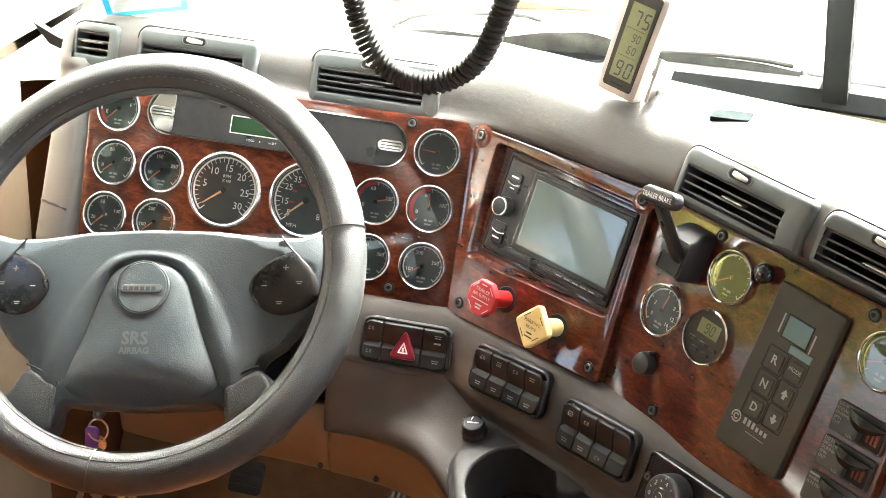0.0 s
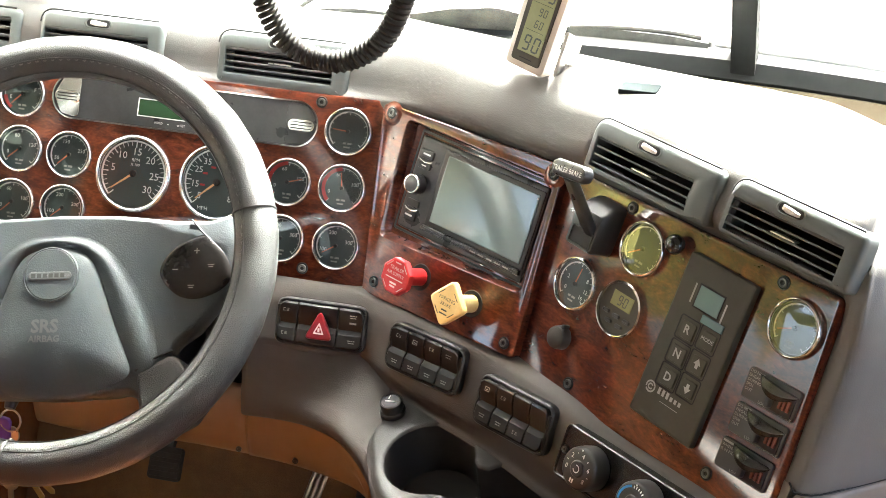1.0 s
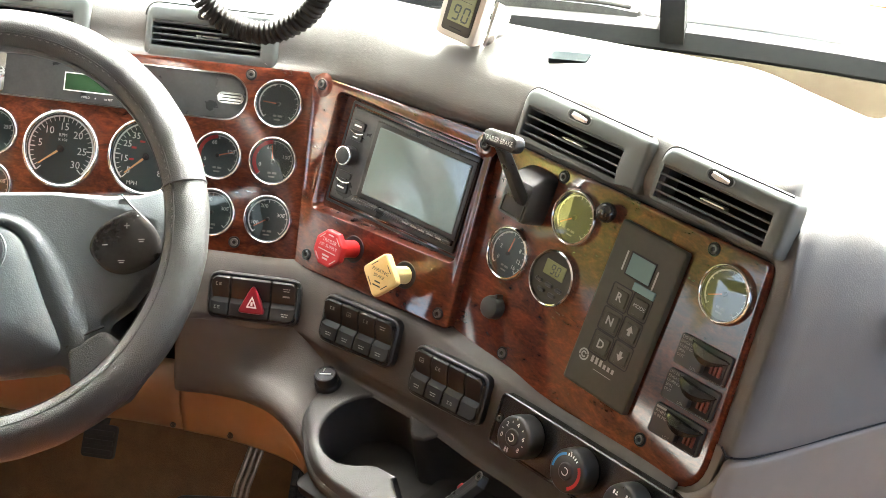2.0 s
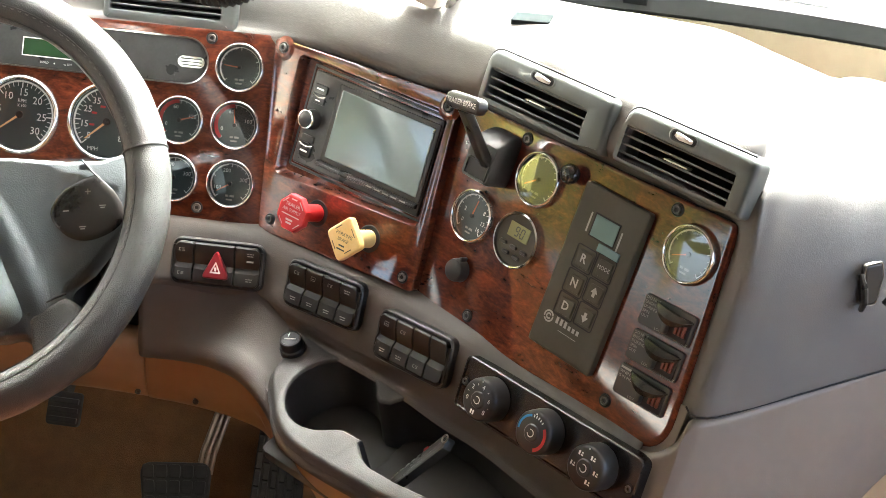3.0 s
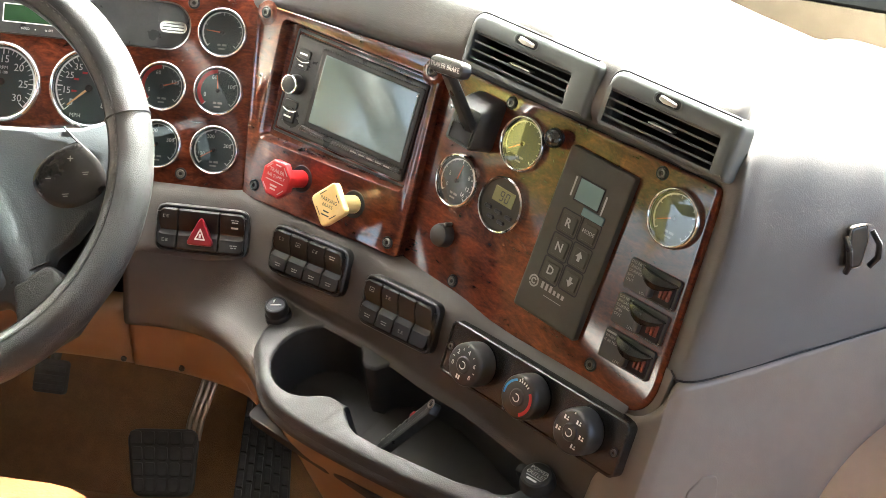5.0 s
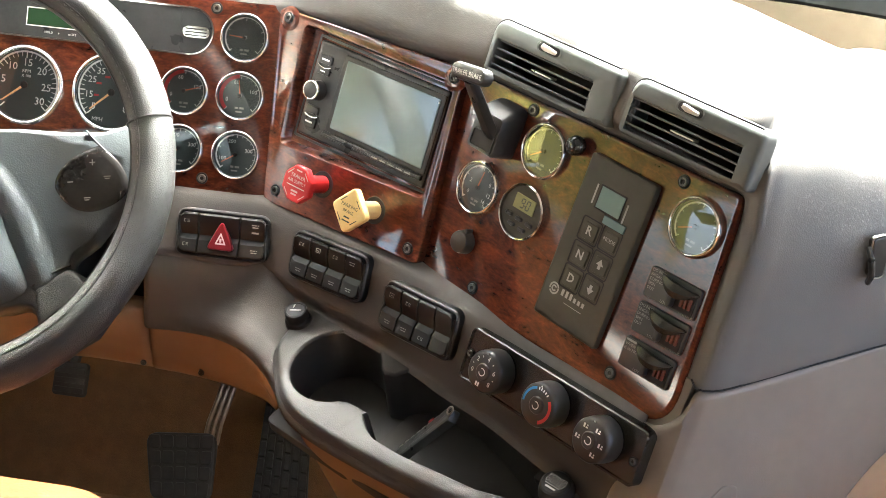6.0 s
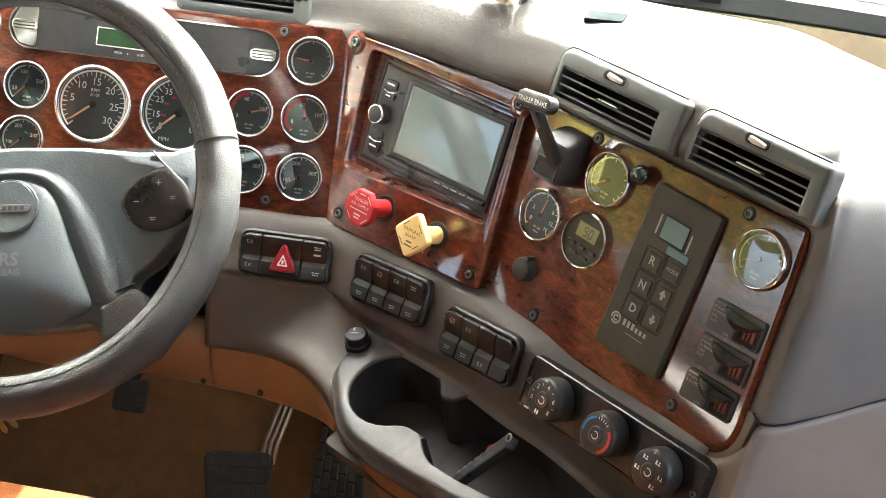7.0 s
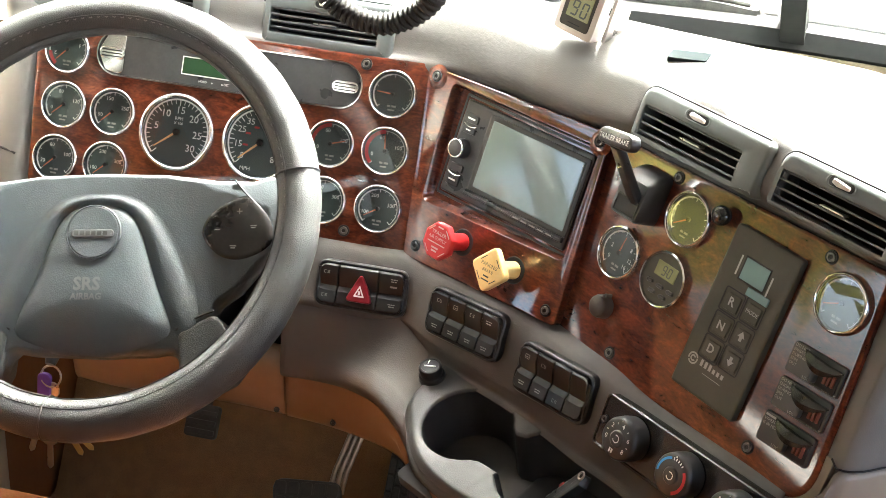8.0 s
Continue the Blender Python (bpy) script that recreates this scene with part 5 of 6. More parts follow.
hd = [(p[0], p[1]) for p in rrect(0.060, 0.0175, 0.0086, seg=8)]
loft(bm, [[(*p, -0.008) for p in inset2(hd, 0.005)], [(*p, -0.005) for p in inset2(hd, 0.001)], [(*p, 0.001) for p in hd], [(*p, 0.005) for p in inset2(hd, 0.0015)], [(*p, 0.0065) for p in inset2(hd, 0.004)]])
grip = part("grip", bm, M_SATIN, lv)
grip.matrix_basis = Matrix.Translation((0.007, 0.051, 0.082)) @ Matrix.Rotation(radians(9), 4, "Z") @ Matrix.Rotation(radians(-12), 4, "Y")
tx = lettering("TRAILER BRAKE", 0.0072, grip, 0.0005, -0.0005, 0.0067, M_WHITE)

# small knobs on the veneer
kb = thing("knob", at(FR, -0.1154, -0.0646), "small round dark rubber blanking knob", "knob")
bm = bmesh.new()
lathe(bm, [(0, 0.013), (0.009, 0.0128), (0.0112, 0.0115), (0.0122, 0.008), (0.0128, 0.0)], 28)
block(bm, 0.001, 0.0045, 0.009, 0.0155, 0.0, 0.009, 0.001)
part("cap", bm, M_GUARD, kb)
kb = thing("knob", at(FR, -0.0188, 0.0836), "glossy black round pull knob", "knob")
bm = bmesh.new()
lathe(bm, [(0, 0.017), (0.005, 0.0165), (0.009, 0.0135), (0.0105, 0.009), (0.009, 0.004), (0.006, 0.0), (0.006, -0.001)], 28)
part("ball", bm, M_SCREEN, kb)

# ---- gear selector ----
gs = thing("gear_selector", at(FR, 0.0435, 0.0015), "dark push-button gear selector panel with pale legends", "gear selector")
bm = bmesh.new()
slab(bm, rrect(0.0835, 0.170, 0.003), -0.001, 0.0075, 0.0018)
part("plate", bm, M_OLIVE, gs)
bm = bmesh.new()
block(bm, -0.0175, 0.0155, 0.0375, 0.062, 0.007, 0.0082, 0.0004)
part("display_frame", bm, M_DARK, gs)
bm = bmesh.new()
block(bm, -0.0155, 0.0145, 0.039, 0.0605, 0.0075, 0.0086, 0.0004)
part("display", bm, M_LCDB, gs, "pale grey-green display")
bm = bmesh.new()
slab(bm, rrect(0.0275, 0.0082, 0.001, 0.0125, 0.0325), 0.007, 0.0092, 0.0006)
part("label_strip", bm, M_LCDB, gs, "pale blue label strip")
for x, y, t, s in ((-0.0115, 0.015, "R", 0.012), (-0.0115, -0.0105, "N", 0.012), (-0.0115, -0.0355, "D", 0.012), (0.0145, 0.0165, "MODE", 0.0055), (0.0145, -0.009, "up", 0), (0.0145, -0.034, "down", 0)):
    bm = bmesh.new()
    w = 0.0235 if x < 0 else 0.0225
    o = rrect(w, 0.0225, 0.002, x, y)
    loft(bm, [[(*p, 0.0078) for p in inset2(o, -0.0012)], [(*p, 0.0079) for p in o], [(*p, 0.0055) for p in inset2(o, 0.0008)]], True, False, True)
    part("button_well", bm, M_DARK, gs)
    bm = bmesh.new()
    slab(bm, rrect(w - 0.006, 0.0168, 0.0015, x + 0.0008, y - 0.0006), 0.005, 0.0088, 0.0008)
    bt = part("button", bm, M_OLIVE, gs)
    if s:
        lettering(t, s, bt, x, y, 0.009, M_PRINT, bold=0.0003 if s > 0.01 else 0)
    else:
        sg = 1 if t == "up" else -1
        bm = bmesh.new()
        bm.faces.new([bm.verts.new((x + dx, y + sg * dy, 0.009)) for dx, dy in ((-0.0045, 0.0), (0, 0.006), (0.0045, 0.0), (0.0018, 0.0), (0.0018, -0.004), (-0.0018, -0.004), (-0.0018, 0.0))])
        part("arrow", bm, M_PRINT, bt, smooth=False)
bm = bmesh.new()
band_arc(bm, 0.0045, 0.0062, 20, 200, 12, 0.0078)
band_arc(bm, 0.0045, 0.0062, 215, 375, 12, 0.0078)
band_arc(bm, 0.0018, 0.0034, 30, 330, 12, 0.0078)
lg = part("emblem", bm, M_PRINT, gs, smooth=False)
lg.location = (-0.0265, -0.053, 0)
for i in range(6):
    bm = bmesh.new()
    bars(bm, [(-0.0165 + 0.0055 * i, -0.0132 + 0.0055 * i, -0.0555, -0.051 + (0.0022 if i in (0, 1, 2) else 0))], 0.0078)
    part("emblem_bar", bm, M_PRINT, gs, smooth=False)
bm = bmesh.new()
bars(bm, [(-0.01, 0.014, -0.0612, -0.0606)], 0.0078)
part("emblem_line", bm, M_PRINT, gs, smooth=False)
for row in ((-0.0225, -0.0205, 0.040, 0.060), (0.0185, 0.0205, 0.036, 0.056)):
    bm = bmesh.new()
    bars(bm, [row], 0.0078)
    part("print", bm, M_PRINT, gs, smooth=False)

# ---- guarded switches ----


def guarded(u, v, word, lines, other):
    g = thing("guarded_switch", at(FR, u, v, 0, 2.5), "black guarded rocker switch with a printed warning plate", "switch", "guarded switches")
    bm = bmesh.new()
    slab(bm, rrect(0.0605, 0.030, 0.003), -0.001, 0.003, 0.0008)
    part("plate", bm, M_GUARD, g)
    bm = bmesh.new()
    block(bm, 0.002, 0.0275, -0.013, 0.010, 0.002, 0.0045, 0.001)
    part("switch_well", bm, M_DARK, g)
    bm = bmesh.new()
    for i in range(3):
        block(bm, 0.0125 + 0.0045 * i, 0.0155 + 0.0045 * i, -0.0075, 0.0035, 0.004, 0.0065, 0.0006)
    part("rocker", bm, M_RUST, g, "dull red bars on the switch")
    bm = bmesh.new()
    loops = []
    for i in range(15):
        f = i / 14
        x = -0.016 + 0.045 * f
        h = math.sin(math.pi * min(1.0, f * 1.02)) ** 0.7
        y1, y0 = 0.0125 - 0.004 * f, 0.0125 - 0.004 * f - 0.0115 * h
        loops.append([(x, y1, 0.003), (x, y1 + 0.001 * h, 0.003 + 0.009 * h), (x, (y0 + y1) / 2, 0.004 + 0.0115 * h), (x, y0, 0.004 + 0.009 * h), (x, y0 + 0.0015, 0.0035 + 0.0055 * h), (x, y1 - 0.001, 0.0028)])
    loft(bm, loops)
    part("guard", bm, M_GLOSS, g, "black curved guard")
    bm = bmesh.new()
    slab(bm, rrect(0.0065, 0.017, 0.003, 0.003, -0.0035), 0.002, 0.0105, 0.002)
    part("lever", bm, M_BLACK, g)
    for i, t in enumerate(lines):
        lettering(t, 0.0041, g, -0.0285, 0.0118 - 0.0044 * i, 0.0032, M_PRINT, align="LEFT")
    lettering(word, 0.004, g, -0.0045, -0.0122, 0.0032, M_PRINT)
    if other:
        lettering(other, 0.004, g, 0.0215, -0.0132, 0.0032, M_PRINT)
    return g


guarded(0.1402, 0.0048, "LOCK", ("DO NOT", "ENGAGE", "DURING", "SPIN", "OUT"), "UNLOCK")
guarded(0.1416, -0.0304, "LOCK", ("DO NOT", "ENGAGE", "DURING", "SPIN", "OUT"), "UNLOCK")
g3 = guarded(0.1425, -0.0662, "LOWER", ("", "WHEN VEHICLE", "IS IN MOTION"), "AUTO")
for row in ((-0.0285, -0.0165, 0.0105, 0.0126),):
    bm = bmesh.new()
    bars(bm, [row], 0.0032)
    part("print", bm, M_PRINT, g3, smooth=False)

# ---- rocker switch banks ----


def rocker_bank(m, w, h, cols, icons, hazard=False):
    b = thing("switch_bank", m, "black bank of rocker switches" + (" with a red hazard switch" if hazard else " with pale symbols"), "switch bank", "switch banks")
    bm = bmesh.new()
    o = rpoly([(-w / 2, h / 2), (-w / 2 + 0.0005, -h / 2), (w / 2, -h / 2), (w / 2 - 0.0005, h / 2)], 0.0125, 6)
    loft(bm, [[(*p, -0.012) for p in o], [(*p, 0.0025) for p in o], [(*p, 0.0045) for p in inset2(o, 0.0015)], [(*p, 0.0045) for p in inset2(o, 0.003)], [(*p, 0.001) for p in inset2(o, 0.0042)]], True, False, True)
    part("frame", bm, M_BLACK, b)
    n = len(cols) - 1
    ins = 0.0045
    for i in range(n):
        x0 = -w / 2 + ins + (w - 2 * ins) * cols[i] + 0.0005
        x1 = -w / 2 + ins + (w - 2 * ins) * cols[i + 1] - 0.0005
        prof = ((-h / 2 + ins, 0.001), (-h / 2 + ins, 0.006), (-h / 2 + ins + 0.002, 0.0072), (-h * 0.14, 0.0062), (-0.002, 0.0022), (0.003, 0.0042), (h * 0.22, 0.0082), (h / 2 - ins - 0.002, 0.0092), (h / 2 - ins, 0.0075), (h / 2 - ins, 0.001))
        bm = bmesh.new()
        trim0, trim1 = (0.0065 if i == 0 else 0.0), (0.0065 if i == n - 1 else 0.0)

        def cut(x, away, dz):
            """Cross-section at x, shortened at both ends by the round corner of the frame."""
            return [(x, y * (1 - away / (h / 2 - ins)), z + dz) for y, z in prof]
        loft(bm, [cut(x0, trim0, -0.0005), cut(x0 + 0.0008, trim0 * 0.62, 0.0004), cut(x0 + 0.0022, trim0 * 0.32, 0.0006), cut(x0 + 0.0052, 0.0, 0.0006),
                  cut(x1 - 0.0052, 0.0, 0.0006), cut(x1 - 0.0022, trim1 * 0.32, 0.0006), cut(x1 - 0.0008, trim1 * 0.62, 0.0004), cut(x1, trim1, -0.0005)])
        part("rocker", bm, M_ROCKER, b, angle=25)
    for side in (-1, 1):
        bm = bmesh.new()
        xe = side * (w / 2 - 0.0036)
        tube(bm, [(xe, -h * 0.33, 0.0036), (xe, -h * 0.12, 0.0046), (xe - side * 0.0008, 0.0, 0.0028), (xe, h * 0.14, 0.0046), (xe, h * 0.33, 0.0052)], 0.0021, 8)
        part("end_cheek", bm, M_ROCKER, b)
    for x, y, z, rows in icons:
        bm = bmesh.new()
        bars(bm, [(x + a, x + c, y + d, y + e) for a, c, d, e in rows], z)
        part("print", bm, M_PRINT, b, smooth=False)
    if hazard:
        bm = bmesh.new()
        tri = rpoly([(-0.0165, -0.0165), (0.0165, -0.0165), (0.0, 0.0185)], 0.004)
        slab(bm, tri, 0.002, 0.0125, 0.0015)
        hz = part("hazard_button", bm, M_DEEPRED, b, "red triangular hazard button")
        bm = bmesh.new()
        t0, t1 = rpoly([(-0.0065, -0.010), (0.0065, -0.010), (0.0, 0.004)], 0.0008), rpoly([(-0.004, -0.0082), (0.004, -0.0082), (0.0, 0.0002)], 0.0005)
        loft(bm, [[(*p, 0.0127) for p in t0], [(*p, 0.0127) for p in t1]], True, False, False)
        bars(bm, [(-0.0012, 0.0012, -0.0075, -0.003)], 0.0127)
        part("triangle_sign", bm, M_WHITE, hz, smooth=False)
    return b


ICON = ((-0.0032, -0.0026, -0.0024, 0.0024), (0.0026, 0.0032, -0.0024, 0.0024), (-0.0026, 0.0026, 0.0018, 0.0024), (-0.0014, 0.0014, -0.0008, 0.0), (-0.0026, 0.0026, -0.0024, -0.0019))
ICON2 = ((-0.0034, -0.0028, -0.0018, 0.0018), (-0.0028, -0.001, 0.0013, 0.0018), (-0.0028, -0.001, -0.0018, -0.0013), (0.0004, 0.0034, 0.001, 0.0015), (0.0004, 0.003, -0.0003, 0.0002), (0.0004, 0.0034, -0.0016, -0.0011))
WORD = ((-0.0042, -0.0012, 0.0007, 0.0018), (-0.0006, 0.0018, 0.0007, 0.0018), (0.0024, 0.004, 0.0007, 0.0018), (-0.0034, 0.0002, -0.0018, -0.0007), (0.0008, 0.0034, -0.0018, -0.0007))
rocker_bank(at(FL, -0.0005, -0.1585, 0.0125, 0.6), 0.108, 0.055, (0, 0.22, 0.70, 1.0),
            [(-0.041, 0.0135, 0.0097, ICON2), (-0.041, -0.0135, 0.0076, ICON2), (0.038, 0.0145, 0.0097, WORD), (0.038, 0.008, 0.0085, ((-0.004, 0.004, -0.002, 0.0),)), (0.038, -0.0145, 0.0076, WORD)], True)
rocker_bank(at(FP, 0.026, -0.1445, 0.0125, 5.0), 0.110, 0.055, (0, 0.25, 0.5, 0.75, 1.0),
            [(x, 0.014, 0.0096, ICON if i % 2 else ICON2) for i, x in enumerate((-0.037, -0.0125, 0.0125))] + [(0.037, 0.014, 0.0096, WORD)] + [(x, -0.0155, 0.0076, WORD) for x in (-0.037, -0.0125, 0.0125, 0.037)])
rocker_bank(at(F38, -0.1255, -0.155, 0.0125, 5.0), 0.107, 0.056, (0, 0.25, 0.5, 0.75, 1.0),
            [(-0.037, 0.014, 0.0096, ICON), (-0.0125, 0.013, 0.0096, ICON2), (-0.037, -0.0155, 0.0076, WORD), (-0.0125, -0.0155, 0.0076, WORD), (0.0125, -0.0155, 0.0076, ICON2)])

# ---- climate panel ----
cl = thing("climate_panel", at(FR, 0.069, -0.1505, 0.0155, 3.0), "glossy black heater panel with three rotary knobs", "heater controls")
bm = bmesh.new()
o = rrect(0.238, 0.057, 0.007, seg=6)
loft(bm, [[(*p, -0.012) for p in o], [(*p, 0.003) for p in o], [(*p, 0.0045) for p in inset2(o, 0.0012)], [(*p, 0.0045) for p in inset2(o, 0.0025)], [(*p, 0.003) for p in inset2(o, 0.0035)]], True, False, True)
part("plate", bm, M_GLOSS, cl, "glossy black plate")
for x in (-0.112, 0.111):
    screw(cl, x, 0.001 if x < 0 else -0.004, 0.003, 0.004)


def heater_knob(x, y, kind):
    bm = bmesh.new()
    lathe(bm, [(0.0, 0.0285), (0.0075, 0.0285), (0.0085, 0.0278), (0.009, 0.0268), (0.0185, 0.0268), (0.0205, 0.0258), (0.0218, 0.0235), (0.0222, 0.02), (0.0228, 0.012), (0.0225, 0.004)], 48)
    k = part("rotary_knob", bm, M_BLACK, cl)
    k.matrix_basis = Matrix.Translation((x, y, 0)) @ Matrix.Rotation(radians(-3), 4, "Z")
    bm = bmesh.new()
    ticks(bm, 0.0185, 0.0202, 95, 95, 1, 0.0008, 0.0268)
    if kind == "fan":
        for t, a in (("0", 195), ("2", 140), ("4", 82), ("6", 20), ("8", -35)):
            lettering(t, 0.0068, k, 0.0145 * math.cos(radians(a)), 0.0145 * math.sin(radians(a)), 0.027, M_MARK)
        for a in (168, 112, 52, -8):
            ticks(bm, 0.0145, 0.0165, a, a, 1, 0.0004, 0.027)
        bars(bm, [(-0.0045, -0.0025, -0.016, -0.0115), (-0.0015, 0.0005, -0.016, -0.0115)], 0.027)
    elif kind == "heat":
        b2 = bmesh.new()
        band_arc(b2, 0.0158, 0.0182, 190, 112, 12, 0.027)
        part("cold_arc", b2, M_HEATBLUE, k, "blue cold arc", smooth=False)
        b2 = bmesh.new()
        band_arc(b2, 0.0148, 0.0182, 40, -60, 14, 0.027)
        part("warm_arc", b2, M_RED, k, "red warm arc", smooth=False)
        ticks(bm, 0.0155, 0.0182, 102, 60, 4, 0.0006, 0.027)
    else:
        for a in (190, 130, 65, 5, -50):
            c, s = 0.014 * math.cos(radians(a)), 0.014 * math.sin(radians(a))
            bars(bm, [(c - 0.0028, c - 0.0008, s - 0.002, s + 0.0022), (c + 0.0002, c + 0.003, s - 0.0018, s - 0.0004), (c + 0.001, c + 0.0026, s + 0.0005, s + 0.002)], 0.027)
    band_arc(bm, 0.0032, 0.0042, 200, 480, 14, 0.0287)
    part("print", bm, M_MARK, k, smooth=False)


heater_knob(-0.0707, 0.0005, "fan")
heater_knob(0.0037, 0.0015, "heat")
heater_knob(0.0732, 0.0, "mode")

# ---- steering wheel ----
WH = FW @ Matrix.Rotation(radians(10), 4, "Z")
sw = thing("steering_wheel", WH, "grey leather-covered truck steering wheel with a dark airbag hub", "steering wheel")
R_MAJ, R_MIN = 0.2175, 0.0225
bm = bmesh.new()
loops = []
for i in range(145):
    a = 2 * math.pi * i / 144
    c, s = math.cos(a), math.sin(a)
    ring_ = []
    for j in range(20):
        b = 2 * math.pi * j / 20
        rr_ = R_MIN * (1 + 0.012 * math.sin(a * 31) + 0.02 * math.cos(b))
        ring_.append(((R_MAJ + rr_ * math.cos(b)) * c, (R_MAJ + rr_ * math.cos(b)) * s, rr_ * math.sin(b)))
    loops.append(ring_)
loft(bm, loops, True, False, False)
bmesh.ops.remove_doubles(bm, verts=bm.verts[:], dist=1e-6)
part("rim_cover", bm, M_LEATHER, sw, "grained grey leather cover")
bm = bmesh.new()
for i in range(150):
    a = 2 * math.pi * i / 150
    p = []
    for da, db in ((-0.008, -0.02), (0.0, 0.02), (0.008, -0.02)):
        b = radians(118) + db
        p.append(((R_MAJ + 1.012 * R_MIN * math.cos(b)) * math.cos(a + da), (R_MAJ + 1.012 * R_MIN * math.cos(b)) * math.sin(a + da), 1.012 * R_MIN * math.sin(b)))
    tube(bm, p, 0.0006, 4)
st = part("stitching", bm, M_THREAD, sw, "grey thread along the cover's inner edge")
for a0 in (10, 170, 262):
    bm = bmesh.new()
    tube(bm, [((R_MAJ + 1.01 * R_MIN * math.cos(b)) * math.cos(radians(a0)), (R_MAJ + 1.01 * R_MIN * math.cos(b)) * math.sin(radians(a0)), 1.01 * R_MIN * math.sin(b)) for b in [2 * math.pi * j / 24 for j in range(24)]], 0.0011, 5, closed=True)
    part("cover_seam", bm, M_BLACK, sw)
half = [(0.0, 0.049), (0.07, 0.047), (0.125, 0.041), (0.16, 0.041), (0.185, 0.048), (0.212, 0.054), (0.216, 0.0), (0.198, -0.032), (0.172, -0.054), (0.152, -0.08), (0.131, -0.095), (0.126, -0.112),
        (0.142, -0.128), (0.163, -0.143), (0.145, -0.166), (0.113, -0.186), (0.094, -0.165), (0.087, -0.143), (0.065, -0.147), (0.0, -0.149)]
full = half + [(-x, y) for x, y in half[-2:0:-1]]
body = rpoly(full, 0.012, 4)


def dome(p, z, k=0.012):
    return (*p, z - k * ((p[0] / 0.2) ** 2 + (p[1] / 0.2) ** 2))


bm = bmesh.new()
loft(bm, [[dome(p, -0.055) for p in inset2(body, 0.006)], [dome(p, -0.034) for p in body], [dome(p, -0.0265) for p in inset2(body, 0.0012)], [dome(p, -0.0215) for p in inset2(body, 0.0032)], [dome(p, -0.0184) for p in inset2(body, 0.0055)], [dome(p, -0.017) for p in inset2(body, 0.008)]], True, False, False)
es = []
ring_v = [bm.verts.new(dome(p, -0.017)) for p in inset2(body, 0.008)]
es = [bm.edges.new((ring_v[i], ring_v[(i + 1) % len(ring_v)])) for i in range(len(ring_v))]
bmesh.ops.triangle_fill(bm, use_beauty=True, edges=es)
bmesh.ops.remove_doubles(bm, verts=bm.verts[:], dist=1e-6)
part("spokes", bm, M_HUB, sw, "dark blue-grey spoke moulding", angle=45)
for b_ in (112, 152):
    bm = bmesh.new()
    tube(bm, [((R_MAJ + 1.006 * R_MIN * math.cos(radians(b_))) * math.cos(2 * math.pi * j / 120), (R_MAJ + 1.006 * R_MIN * math.cos(radians(b_))) * math.sin(2 * math.pi * j / 120), 1.006 * R_MIN * math.sin(radians(b_)))
              for j in range(120)], 0.0006, 5, closed=True)
    part("cover_seam", bm, M_BLACK, sw, "dark seam round the cover")
# pillow of the airbag cover
bell = [(0, 0.012), (0.03, 0.006), (0.046, -0.014), (0.057, -0.045), (0.068, -0.075), (0.081, -0.105), (0.083, -0.128), (0.05, -0.142), (0, -0.147)]
bell = bell + [(-x, y) for x, y in bell[-2:0:-1]]
bell = [(p[0], p[1]) for p in spline([(*p, 0) for p in bell], 4, closed=True)]
bm = bmesh.new()


def swell(f, z, k):
    return [dome((p[0] * f, -0.075 + (p[1] + 0.075) * f), z, k) for p in bell]


loft(bm, [swell(0.97, -0.06, 0.02), swell(1.02, -0.03, 0.014), swell(1.02, -0.021, 0.014), swell(0.985, -0.0175, 0.013), swell(0.95, -0.0148, 0.013), swell(0.88, -0.0118, 0.012), swell(0.78, -0.0092, 0.011), swell(0.65, -0.0073, 0.01),
          swell(0.45, -0.006, 0.009), swell(0.2, -0.0055, 0.008)])
part("airbag_cover", bm, M_HUB, sw, "padded airbag cover", angle=60)
# soft raised arch over the emblem, running down both sides into the lower spokes
arch = [(0.0, 0.0165), (0.02, 0.0145), (0.038, 0.007), (0.053, -0.009), (0.067, -0.034), (0.079, -0.062), (0.09, -0.09), (0.101, -0.118), (0.107, -0.132)]
wide = [0.008, 0.009, 0.011, 0.014, 0.018, 0.021, 0.022, 0.021, 0.02]
line = [Vector((-x, y, w)) for (x, y), w in zip(arch[:0:-1], wide[:0:-1])] + [Vector((x, y, w)) for (x, y), w in zip(arch, wide)]
line = spline(line, 5)
bm = bmesh.new()
loops = []
for i, p in enumerate(line):
    t = (line[min(i + 1, len(line) - 1)] - line[max(i - 1, 0)]).xy.normalized()
    side = Vector((-t.y, t.x))
    loops.append([dome((p.x + side.x * q * p.z, p.y + side.y * q * p.z), -0.0182 + 0.0058 * min(1.0, i / 9, (len(line) - 1 - i) / 9) * (0.5 + 0.5 * math.cos(math.pi * q))) for q in [-1 + 2 * j / 10 for j in range(11)]])
loft(bm, loops, closed=False)
part("arch", bm, M_HUB, sw, "raised arch round the airbag cover", angle=70)
